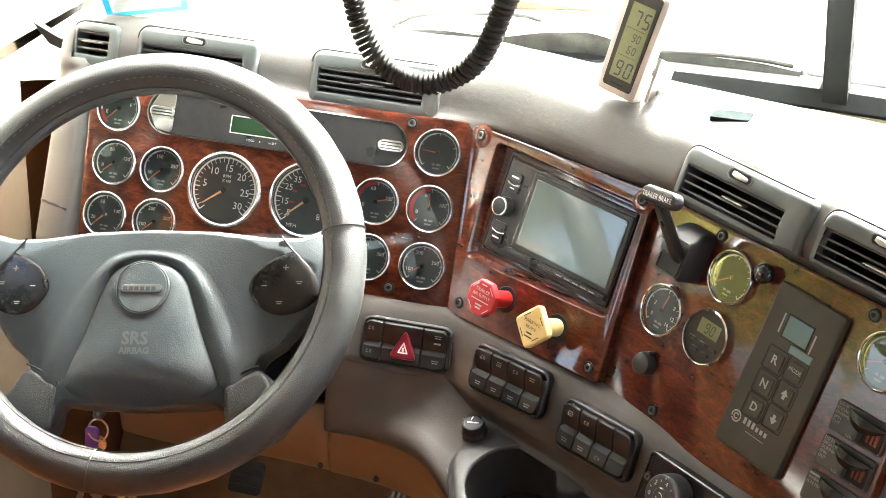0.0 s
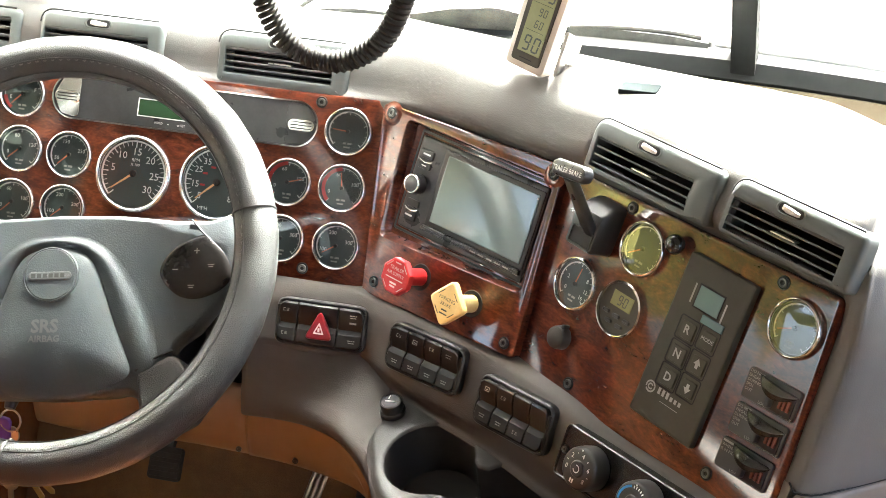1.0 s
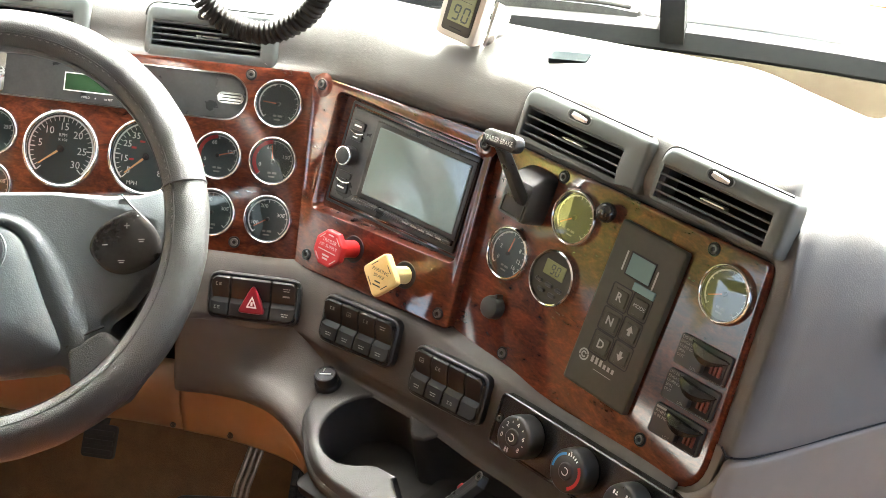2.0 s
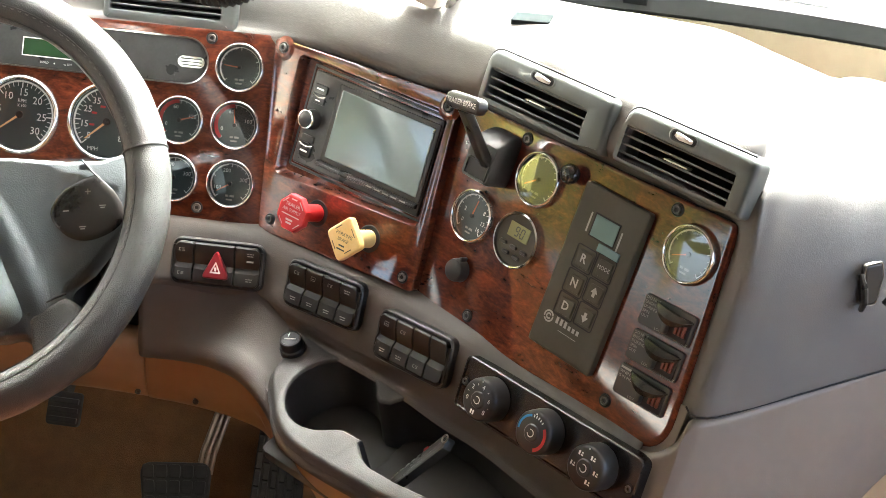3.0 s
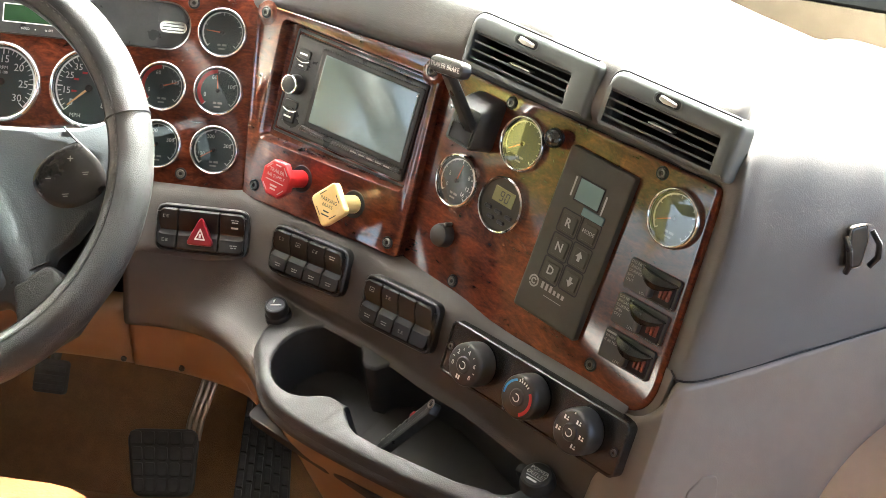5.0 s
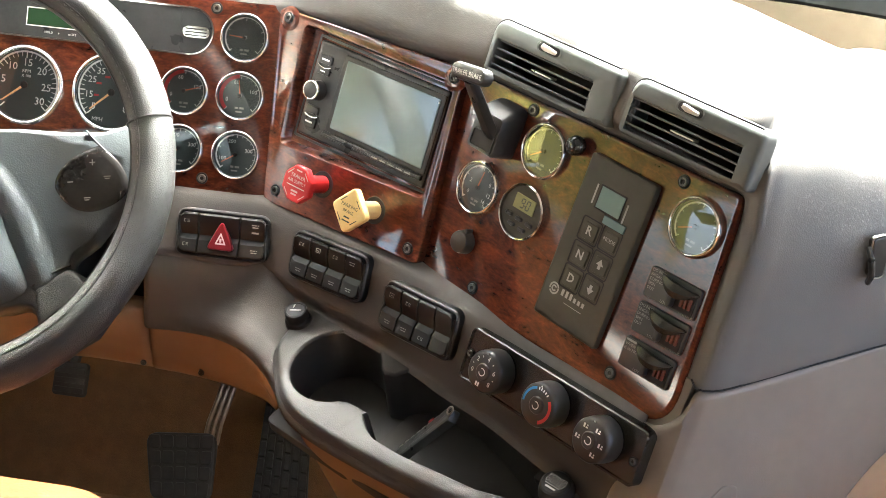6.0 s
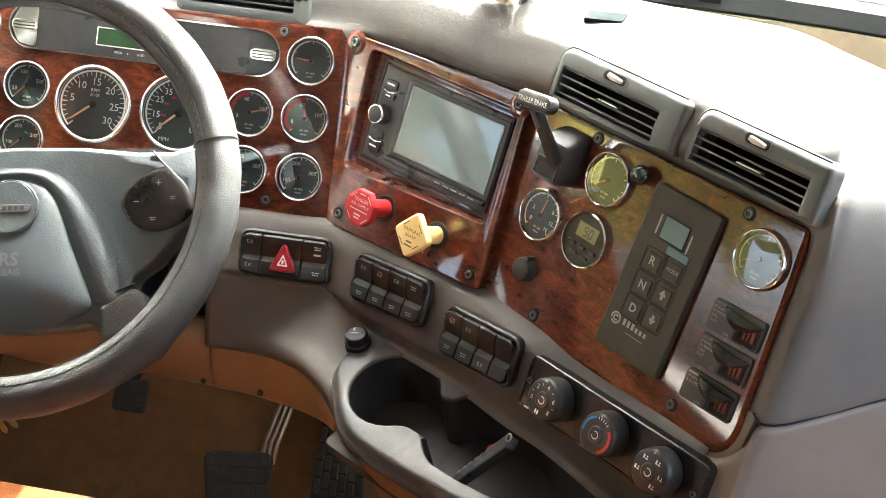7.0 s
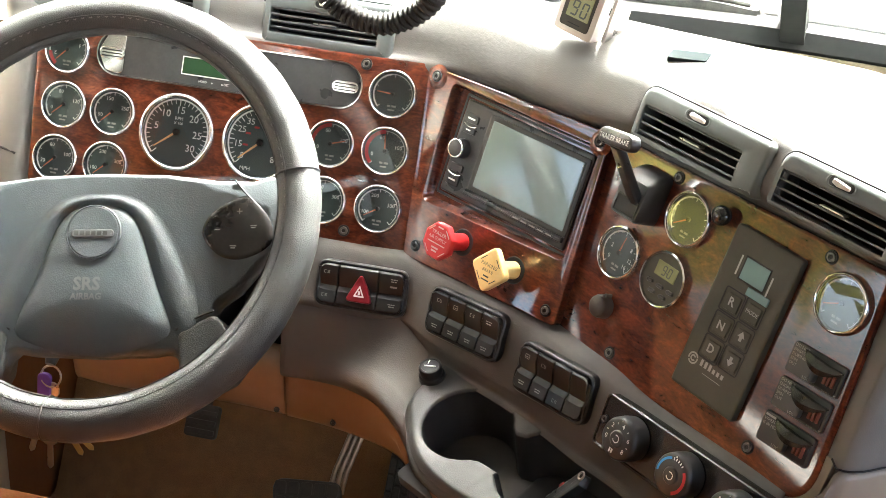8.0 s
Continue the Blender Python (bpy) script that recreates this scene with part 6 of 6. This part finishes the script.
# padded feet of the lower spokes
for sx in (-1, 1):
    foot = rpoly([(sx * x, y) for x, y in ((0.0885, -0.122), (0.129, -0.1005), (0.145, -0.127), (0.168, -0.143), (0.147, -0.172), (0.11, -0.192), (0.0935, -0.165))], 0.014, 5)
    bm = bmesh.new()
    loft(bm, [[dome(p, -0.05) for p in foot], [dome(p, -0.022) for p in foot], [dome(p, -0.0178) for p in inset2(foot, 0.0015)], [dome(p, -0.0158) for p in inset2(foot, 0.004)], [dome(p, -0.0148) for p in inset2(foot, 0.007)]])
    part("spoke_foot", bm, M_LEATHER, sw, "grey leather-covered foot of a spoke", angle=60)
    bm = bmesh.new()
    tube(bm, [dome((sx * x, y), -0.0168) for x, y in ((0.1425, 0.0386), (0.153, 0.026), (0.1625, 0.0165))], 0.0011, 5)
    part("spoke_seam", bm, M_DARK, sw, "dark joint beside the switch pod")
bm = bmesh.new()
lathe(bm, [(0, -0.0038), (0.0265, -0.0042), (0.0275, -0.005), (0.0275, -0.008), (0.0292, -0.01), (0.0292, -0.005), (0.0285, -0.0044), (0.0276, -0.005)], 48, -0.0004, -0.0213)
part("emblem_disc", bm, M_HUB, sw)
bm = bmesh.new()
slab(bm, rrect(0.046, 0.0085, 0.0042, -0.0004, -0.023), -0.005, -0.0028, 0.0008)
part("emblem_bar", bm, M_EMBOSS, sw, "small grey emblem bar")
bm = bmesh.new()
bars(bm, [(-0.02 + 0.0062 * i, -0.0155 + 0.0062 * i, -0.0252, -0.0208) for i in range(6)], -0.0026)
part("emblem_marks", bm, M_BLACK, sw, smooth=False)
# flat letters, lighter than the cover in place of lit relief
lettering("SRS", 0.019, sw, -0.003, -0.0765, -0.0048, M_EMBOSS, bold=0.0006)
lettering("AIRBAG", 0.0095, sw, -0.003, -0.0895, -0.005, M_EMBOSS, bold=0.0003)
for sx in (-1, 1):
    bm = bmesh.new()
    pod = [(p.x, p.y) for p in spline([(sx * x, y, 0) for x, y in ((0.1125, -0.0221), (0.1153, -0.0055), (0.1284, 0.0092), (0.1532, 0.0215), (0.1633, 0.0165), (0.179, -0.0008), (0.1852, -0.0221), (0.174, -0.0372), (0.1504, -0.0461), (0.1288, -0.0413))], 5, closed=True)]
    loft(bm, [[dome(p, -0.024) for p in inset2(pod, -0.001)], [dome(p, -0.0168) for p in inset2(pod, -0.0003)], [dome(p, -0.0155) for p in inset2(pod, 0.0012)], [dome(p, -0.0148) for p in inset2(pod, 0.004)], [dome(p, -0.0145) for p in inset2(pod, 0.007)]])
    pd = part("button_pod", bm, M_POD, sw, "black switch pod")
    for x, y, sgn in ((0.15, 0.004, "+"), (0.128, -0.016, "-"), (0.165, -0.012, "w"), (0.145, -0.034, "w")):
        rows = {"+": [(-0.003, 0.003, -0.0005, 0.0005), (-0.0005, 0.0005, -0.003, 0.003)], "-": [(-0.003, 0.003, -0.0005, 0.0005)], "w": [(-0.0035, 0.0035, 0.0006, 0.0015), (-0.0025, 0.0025, -0.0016, -0.0007)]}[sgn]
        for a, b, c, d in rows:
            bm = bmesh.new()
            bars(bm, [(sx * x + a, sx * x + b, y + c, y + d)], dome((x, y), -0.0132)[2])
            part("symbol", bm, M_PRINT, pd, smooth=False)

for sx in (-1, 1):
    bm = bmesh.new()
    tube(bm, [dome((sx * x, y), -0.0168) for x, y in ((0.089, -0.121), (0.1, -0.113), (0.115, -0.105), (0.1275, -0.1005))], 0.0011, 5)
    part("leg_seam", bm, M_DARK, sw, "dark joint at the foot of the spoke")
# steering column
col = thing("steering_column", FW, "dark steering column shroud behind the wheel", "steering column")
bm = bmesh.new()
loft(bm, [[(*p, -0.045) for p in rrect(0.10, 0.10, 0.04, 0, -0.02)], [(*p, -0.09) for p in rrect(0.13, 0.12, 0.04, 0, -0.02)], [(*p, -0.26) for p in rrect(0.15, 0.13, 0.04, 0, -0.02)], [(*p, -0.55) for p in rrect(0.12, 0.11, 0.04, 0, -0.02)]])
part("shroud", bm, M_BLACK, col)

# keys hanging from the ignition
ks = thing("key_ring", pose(-0.682, 1.30, 0.70), "bunch of keys with a purple tag hanging from the ignition", "keys")
bm = bmesh.new()
tube(bm, [(0.012 * math.cos(2 * math.pi * i / 20), 0.004 * math.sin(2 * math.pi * i / 20), -0.012 + 0.012 * math.sin(2 * math.pi * i / 20)) for i in range(20)], 0.0012, 6, closed=True)
part("ring", bm, M_STEEL, ks)
for i, (dx, dz, tl, mt) in enumerate(((0.0, -0.03, 8, M_STEEL), (0.015, -0.075, 35, M_BRASS), (0.022, -0.07, 52, M_BRASS), (-0.012, -0.07, -14, M_STEEL), (0.002, -0.085, 2, M_STEEL))):
    bm = bmesh.new()
    slab(bm, rrect(0.019, 0.019, 0.008), 0, 0.002, 0.0005)
    slab(bm, rpoly([(-0.0035, -0.008), (0.0035, -0.008), (0.0035, -0.036), (0.0, -0.04), (-0.0035, -0.036)], 0.001, 2), 0, 0.0018, 0.0004)
    k = part("key", bm, mt, ks)
    k.matrix_basis = Matrix.Translation((dx, -0.004 * i, dz)) @ Matrix.Rotation(radians(80), 4, "X") @ Matrix.Rotation(radians(tl), 4, "Z")
bm = bmesh.new()
slab(bm, rrect(0.016, 0.04, 0.006), 0, 0.005, 0.0015)
k = part("tag", bm, M_PURPLE, ks, "purple plastic tag")
k.matrix_basis = Matrix.Translation((-0.008, 0.0, -0.03)) @ Matrix.Rotation(radians(80), 4, "X")
bm = bmesh.new()
tube(bm, [(0.0, 0.06, 0.035), (0, 0.02, 0.02), (0, 0.0, 0.004)], [0.012, 0.011, 0.006], 12)
part("ignition_key", bm, M_BLACK, ks)

# ---- coiled cord ----
cord = thing("coiled_cord", pose(0, 0, 0), "dark coiled microphone cord hanging in a loop from the headliner", "cord")
guide = spline([(-0.445, 1.34, 1.95), (-0.43, 1.345, 1.6), (-0.42, 1.35, 1.30), (-0.408, 1.35, 1.215), (-0.385, 1.35, 1.165), (-0.352, 1.35, 1.146), (-0.318, 1.35, 1.148), (-0.283, 1.35, 1.175), (-0.263, 1.35, 1.225), (-0.248, 1.35, 1.30), (-0.225, 1.345, 1.6), (-0.21, 1.34, 1.95)], 40)
length = [0.0]
for a, b in zip(guide, guide[1:]):
    length.append(length[-1] + (b - a).length)
pts = []
PITCH, RAD = 0.0062, 0.009
steps = int(length[-1] / PITCH * 12)
gi = 0
for i in range(steps + 1):
    d = length[-1] * i / steps
    while gi < len(guide) - 2 and length[gi + 1] < d:
        gi += 1
    f = (d - length[gi]) / max(length[gi + 1] - length[gi], 1e-9)
    p = guide[gi].lerp(guide[gi + 1], f)
    t = (guide[gi + 1] - guide[gi]).normalized()
    s = t.cross(Vector((0, 1, 0))).normalized()
    a = 2 * math.pi * d / PITCH
    pts.append(p + Vector((0, 1, 0)) * RAD * math.cos(a) + s * RAD * math.sin(a))
bm = bmesh.new()
tube(bm, pts, 0.0029, 6)
part("coil", bm, M_RUBBER, cord)
for x in (-0.445, -0.21):
    bm = bmesh.new()
    tube(bm, [(x, 1.34, 1.93), (x, 1.335, 2.0), (x, 1.33, 2.1)], [0.0095, 0.006, 0.006], 10)
    part("strain_relief", bm, M_BLACK, cord)

# ---- thermometer on the pad ----
TH = facing((-0.163, 1.507, 1.099), 27, 14) @ Matrix.Rotation(radians(-6), 4, "Z")
tm = thing("thermometer", TH, "cream digital thermometer standing on the dash pad", "thermometer")
bm = bmesh.new()
o = [(p[0], p[1] + 0.058) for p in rpoly([(-0.026, -0.057), (0.026, -0.057), (0.0285, 0.06), (-0.0285, 0.06)], 0.008, 6)]
loft(bm, [[(*p, -0.018) for p in inset2(o, 0.004)], [(*p, -0.013) for p in inset2(o, 0.001)], [(*p, -0.002) for p in o], [(*p, 0.003) for p in inset2(o, 0.0015)], [(*p, 0.004) for p in inset2(o, 0.004)]])
part("case", bm, M_CREAM, tm)
bm = bmesh.new()
slab(bm, rpoly([(-0.0185, 0.009), (0.0185, 0.009), (0.0205, 0.114), (-0.0205, 0.114)], 0.004), 0.003, 0.0048, 0.0008)
part("bezel", bm, M_OLIVE, tm, "dark grey bezel")
bm = bmesh.new()
slab(bm, rrect(0.029, 0.082, 0.001, 0.001, 0.061), 0.004, 0.0053, 0.0004)
part("display", bm, M_LCD, tm, "olive liquid crystal display")
for t, s, x, y in (("75", 0.018, 0.003, 0.0865), ("90", 0.009, 0.004, 0.066), ("60", 0.009, 0.003, 0.0525), ("90", 0.018, 0.001, 0.031)):
    digits(t, s * 0.95, tm, x, y, 0.0055, M_INK)
bm = bmesh.new()
bars(bm, [(-0.011, 0.012, 0.0445, 0.0449), (-0.012, 0.013, 0.0745, 0.0749), (-0.008, 0.008, 0.0135, 0.0145)], 0.0055)
part("print", bm, M_DARK, tm, smooth=False)
bm = bmesh.new()
loft(bm, [[(*p, z) for p in rrect(0.004, h, 0.0015, 0.03, 0.03)] for z, h in ((-0.045, 0.028), (-0.03, 0.04), (-0.012, 0.05))])
part("stand", bm, M_STEEL, tm, "grey folding stand")
bm = bmesh.new()
lathe(bm, [(0, 0.004), (0.016, 0.003), (0.019, 0.0)], 24)
ft = part("foot", bm, M_CREAM, tm)
ft.matrix_basis = Matrix.Translation((0.026, 0.0, -0.03)) @ Matrix.Rotation(radians(-76), 4, "X")

# sensor patch on the pad
sp = thing("sensor_pad", pose(-0.0374, 1.4674, 1.1117, 0, -5.3, -10), "small flat dark grey sensor cover on the dash pad", "sensor")
bm = bmesh.new()
slab(bm, rrect(0.041, 0.0255, 0.003), -0.012, 0.0012, 0.0006)
part("cover", bm, M_PATCH, sp)

# ---- tray contents ----
pg = thing("lighter_plug", at(FT, -0.079, 0.004, 0.0), "black round cigarette lighter plug in the tray", "lighter plug")
bm = bmesh.new()
lathe(bm, [(0, 0.0168), (0.0098, 0.0168), (0.0104, 0.0174), (0.0122, 0.017), (0.013, 0.0155), (0.013, 0.006), (0.0148, 0.004), (0.0152, 0.0), (0.0152, -0.004)], 36)
part("knob", bm, M_ROCKER, pg)
bm = bmesh.new()
tube(bm, [(-0.005, -0.004, 0.017), (0.006, 0.003, 0.017)], 0.0008, 6)
tube(bm, [(-0.006, 0.003, 0.017), (-0.004, 0.0005, 0.017), (-0.0062, 0.0055, 0.017)], 0.0006, 5)
part("symbol", bm, M_WHITE, pg, "white lighter symbol")
po = thing("power_outlet", at(FT, 0.302, -0.008, 0.0), "black round capped power outlet in the tray edge", "power outlet")
bm = bmesh.new()
lathe(bm, [(0, 0.0145), (0.0135, 0.0145), (0.0155, 0.013), (0.0165, 0.009), (0.018, 0.004), (0.0182, -0.002)], 36)
block(bm, -0.0245, -0.013, -0.006, 0.006, 0.002, 0.01, 0.002, 0.004)
part("cap", bm, M_BLACK, po)
for t, y, s in (("POWER", 0.0045, 0.0062), ("OUTLET", -0.0012, 0.0062)):
    lettering(t, s, po, 0.0005, y, 0.0147, M_MARK, turn=0)
bm = bmesh.new()
bars(bm, [(-0.009, 0.009, -0.0055, -0.0048), (-0.006, 0.006, -0.0095, -0.0072)], 0.0147)
part("print", bm, M_MARK, po, smooth=False)
kf = thing("pocket_knife", FT @ Matrix.Translation((0.132, -0.02, -0.028)) @ Matrix.Rotation(radians(48), 4, "Z") @ Matrix.Rotation(radians(-40), 4, "Y"), "dark folding pocket knife with a red button leaning in the bin", "pocket knife")
bm = bmesh.new()
slab(bm, rpoly([(-0.05, -0.006), (0.04, -0.008), (0.05, 0.0), (0.042, 0.008), (-0.05, 0.006)], 0.003), -0.005, 0.006, 0.0025)
part("handle", bm, M_SATIN, kf)
bm = bmesh.new()
for i in range(7):
    block(bm, -0.035 + 0.009 * i, -0.029 + 0.009 * i, 0.0045, 0.0095, -0.003, 0.004, 0.001)
part("blade_spine", bm, M_STEEL, kf)
bm = bmesh.new()
block(bm, 0.012, 0.02, 0.005, 0.011, -0.002, 0.005, 0.001)
part("button", bm, M_RED, kf, "small red button")

bm = bmesh.new()
tube(bm, [(0.046 + 0.0042 * math.cos(2 * math.pi * i / 16), 0.0042 * math.sin(2 * math.pi * i / 16), 0.0066) for i in range(16)], 0.0011, 6, closed=True)
part("lanyard_ring", bm, M_STEEL, kf, "bright ring at the handle's end")

# ---- latch and grab ring on the passenger side ----
lt = thing("cup_latch", at(FQ, 0.0235, 0.0245, 0.0) @ Matrix.Diagonal((0.78, 0.92, 1, 1)), "chrome-edged folding latch with two prongs", "latch")
bm = bmesh.new()
slab(bm, rpoly([(-0.012, -0.022), (0.008, -0.024), (0.016, 0.004), (0.012, 0.021), (-0.012, 0.021)], 0.006), 0.0, 0.007, 0.002)
part("plate", bm, M_GUARD, lt)
bm = bmesh.new()
tube(bm, [(p[0], p[1], 0.0055) for p in rpoly([(-0.013, -0.023), (0.009, -0.025), (0.017, 0.004), (0.013, 0.022), (-0.013, 0.022)], 0.006)], 0.0009, 6, closed=True)
part("edge", bm, M_STEEL, lt, "chrome edge")
for x0, s in ((-0.019, 1), (0.026, -1)):
    bm = bmesh.new()
    tube(bm, [(x0 + 0.002 * s, 0.012, 0.004), (x0 - 0.001 * s, 0.0, 0.013), (x0, -0.014, 0.014), (x0 + 0.004 * s, -0.026, 0.007)], [0.0032, 0.0036, 0.0036, 0.0032], 8)
    part("prong", bm, M_SATIN, lt, "dark metal prong")
cv = thing("lower_cover", at(FQ, -0.132, -0.205, 0.0), "small rounded grey cover on the lower dash side", "cover")
bm = bmesh.new()
slab(bm, rpoly([(-0.03, -0.05), (0.016, -0.05), (0.018, 0.02), (0.0, 0.024), (-0.018, 0.012)], 0.01), -0.001, 0.0025, 0.0012)
part("cover", bm, M_SIDE, cv)

# ---- pedals and floor ----
ac = thing("accelerator_pedal", facing((-0.515, 1.745, 0.195), 0, 50), "large black ribbed rubber accelerator pedal", "pedal")
PEDAL = [(-0.058, 0.034), (0.052, 0.046), (0.06, -0.056), (-0.03, -0.066)]


def within(quad, a, b):
    """A place in a four-cornered outline, a across and b down it."""
    p = [Vector(q) for q in quad]
    return tuple(p[0].lerp(p[1], a).lerp(p[3].lerp(p[2], a), b))


bm = bmesh.new()
slab(bm, rpoly(PEDAL, 0.018), -0.014, 0.0, 0.004)
part("pad", bm, M_RUBBER, ac)
for i in range(5):
    for j in range(4):
        bm = bmesh.new()
        slab(bm, rpoly([within(PEDAL, 0.03 + 0.94 * (i + a) / 5, 0.03 + 0.94 * (j + b) / 4) for a, b in ((0.07, 0.07), (0.93, 0.07), (0.93, 0.93), (0.07, 0.93))], 0.004, 3), -0.001, 0.0022, 0.0009)
        part("tread", bm, M_RUBBER, ac)
bm = bmesh.new()
for dx in (-0.011, -0.002, 0.007):
    tube(bm, [(0.044 + dx, 0.03, -0.012), (0.046 + dx, 0.062, -0.006), (0.05 + dx, 0.09, -0.01), (0.054 + dx, 0.13, -0.02), (0.056 + dx, 0.2, -0.06)], 0.0043, 8)
part("arm", bm, M_PEDALARM, ac, "dull steel pedal arm")
bp = thing("brake_pedal", facing((-0.672, 1.735, 0.325), 0, 35), "dark rubber brake pedal", "pedal")
bm = bmesh.new()
slab(bm, rrect(0.05, 0.05, 0.006), -0.01, 0.0, 0.002)
part("pad", bm, M_RUBBER, bp)
for j in range(3):
    bm = bmesh.new()
    block(bm, -0.022, 0.022, -0.02 + 0.014 * j, -0.012 + 0.014 * j, -0.001, 0.003, 0.001)
    part("tread", bm, M_RUBBER, bp)
bm = bmesh.new()
tube(bm, [(0, 0.02, -0.01), (0, 0.1, -0.05), (0, 0.2, -0.14)], 0.008, 8)
part("arm", bm, M_BLACK, bp)
mt = thing("rubber_mat", facing((-0.40, 1.80, 0.12), 0, 60), "black ribbed rubber floor mat beside the console", "floor mat")
MAT = [(-0.022, 0.17), (0.05, 0.17), (0.09, -0.11), (-0.004, -0.11)]
bm = bmesh.new()
slab(bm, rpoly(MAT, 0.006), -0.01, 0.0, 0.002)
part("mat", bm, M_RUBBER, mt)
for i in range(6):
    for j in range(9):
        k = 0.0 if i % 2 else 0.4
        bm = bmesh.new()
        slab(bm, rpoly([within(MAT, (i + a) / 6, (j + b + k) / 9.6) for a, b in ((0.14, 0.06), (0.86, 0.06), (0.86, 0.94), (0.14, 0.94))], 0.001, 2), -0.001, 0.004, 0.0012)
        part("rib", bm, M_RUBBER, mt)

# ---- driver's seat ----
seat = thing("driver_chair", pose(-0.64, 0.945, 0.02), "tan leather driver's chair with a rounded cushion", "chair")
bm = bmesh.new()
loops = []
for i in range(13):
    f = -1 + 2 * i / 12
    k = (1 - abs(f) ** 6) ** 0.25 if abs(f) < 1 else 0.05
    loops.append([(p[0] * (0.6 + 0.4 * k), f * 0.28, 0.53 + p[1] * (0.35 + 0.65 * k)) for p in rrect(0.50, 0.15, 0.06, seg=5)])
loft(bm, loops)
part("cushion", bm, M_SEAT, seat, angle=60)
bm = bmesh.new()
loops = []
for i in range(11):
    f = i / 10
    k = 1 - 0.25 * f ** 3
    loops.append([(p[0] * k, -0.3 - 0.16 * f + p[1], 0.5 + 0.75 * f) for p in rrect(0.5, 0.13, 0.05, seg=5)])
loft(bm, loops)
part("backrest", bm, M_SEAT, seat, angle=60)
bm = bmesh.new()
loft(bm, [[(*p, z) for p in rrect(w, w, 0.04)] for z, w in ((-0.02, 0.36), (0.04, 0.36), (0.08, 0.28), (0.44, 0.28), (0.48, 0.4))])
part("pedestal", bm, M_BLACK, seat)

# ---- trees outside ----


def tree(x, y, h, seed, leaf, label):
    rnd = random.Random(seed)
    t = thing("tree", pose(x, y, -1.2), label, "tree", "yard trees")
    bm = bmesh.new()
    tube(bm, [(0, 0, 0), (0.05, 0.02, h * 0.3), (-0.05, 0.06, h * 0.62), (0, 0, h * 0.9)], [0.16, 0.12, 0.08, 0.03], 8)
    for i in range(7):
        a = i * 0.9 + rnd.random()
        z = h * (0.35 + 0.07 * i)
        tube(bm, [(0, 0, z), (0.6 * math.cos(a), 0.6 * math.sin(a), z + 0.4), (1.3 * math.cos(a), 1.3 * math.sin(a), z + 0.9)], [0.06, 0.04, 0.015], 6)
    part("trunk", bm, M_BARK, t)
    bm = bmesh.new()
    for c in range(110):
        a, r = rnd.random() * 6.28, rnd.random() ** 0.5 * h * 0.34
        cz = h * (0.372 + 0.595 * rnd.random())
        cx, cy = r * math.cos(a), r * math.sin(a)
        for q in range(60):
            v = Vector((rnd.gauss(0, 0.32), rnd.gauss(0, 0.32), rnd.gauss(0, 0.26))) + Vector((cx, cy, cz))
            d1 = Vector((rnd.gauss(0, 1), rnd.gauss(0, 1), rnd.gauss(0, 1))).normalized() * 0.26
            d2 = Vector((rnd.gauss(0, 1), rnd.gauss(0, 1), rnd.gauss(0, 1))).normalized() * 0.17
            bm.faces.new([bm.verts.new(v + e) for e in (-d1, d2, d1, -d2)])
    part("crown", bm, leaf, t, smooth=False)
    return t


first = tree(-7.5, 1.65, 7.9, 3, M_LEAF, "leafy yellow-green broadleaf tree in the yard")
for x, y, k, turn in ((-7.0, 4.6, 0.95, 160), (-11.0, 3.0, 1.2, 300), (-11.5, 0.7, 1.1, 20), (-14.5, 1.5, 1.4, 210)):
    t = copy_thing(first, pose(x, y, -1.2, 0, 0, turn) @ Matrix.Scale(k, 4))
# unseen trees, added so the gauges and radio veneer mirror something dark
dark = tree(-6.5, -10.5, 12.5, 5, M_DARKTREE, "unseen dark tree added to darken reflections in gauges and veneer")
for x, y, k, turn in ((-11.0, -7.2, 0.75, 120), (-10.0, -9.0, 1.0, 250), (-4.0, -13.5, 1.1, 330), (-13.5, -10.5, 1.15, 40), (-8.0, -14.0, 1.2, 140)):
    t = copy_thing(dark, pose(x, y, -1.2, 0, 0, turn) @ Matrix.Scale(k, 4))
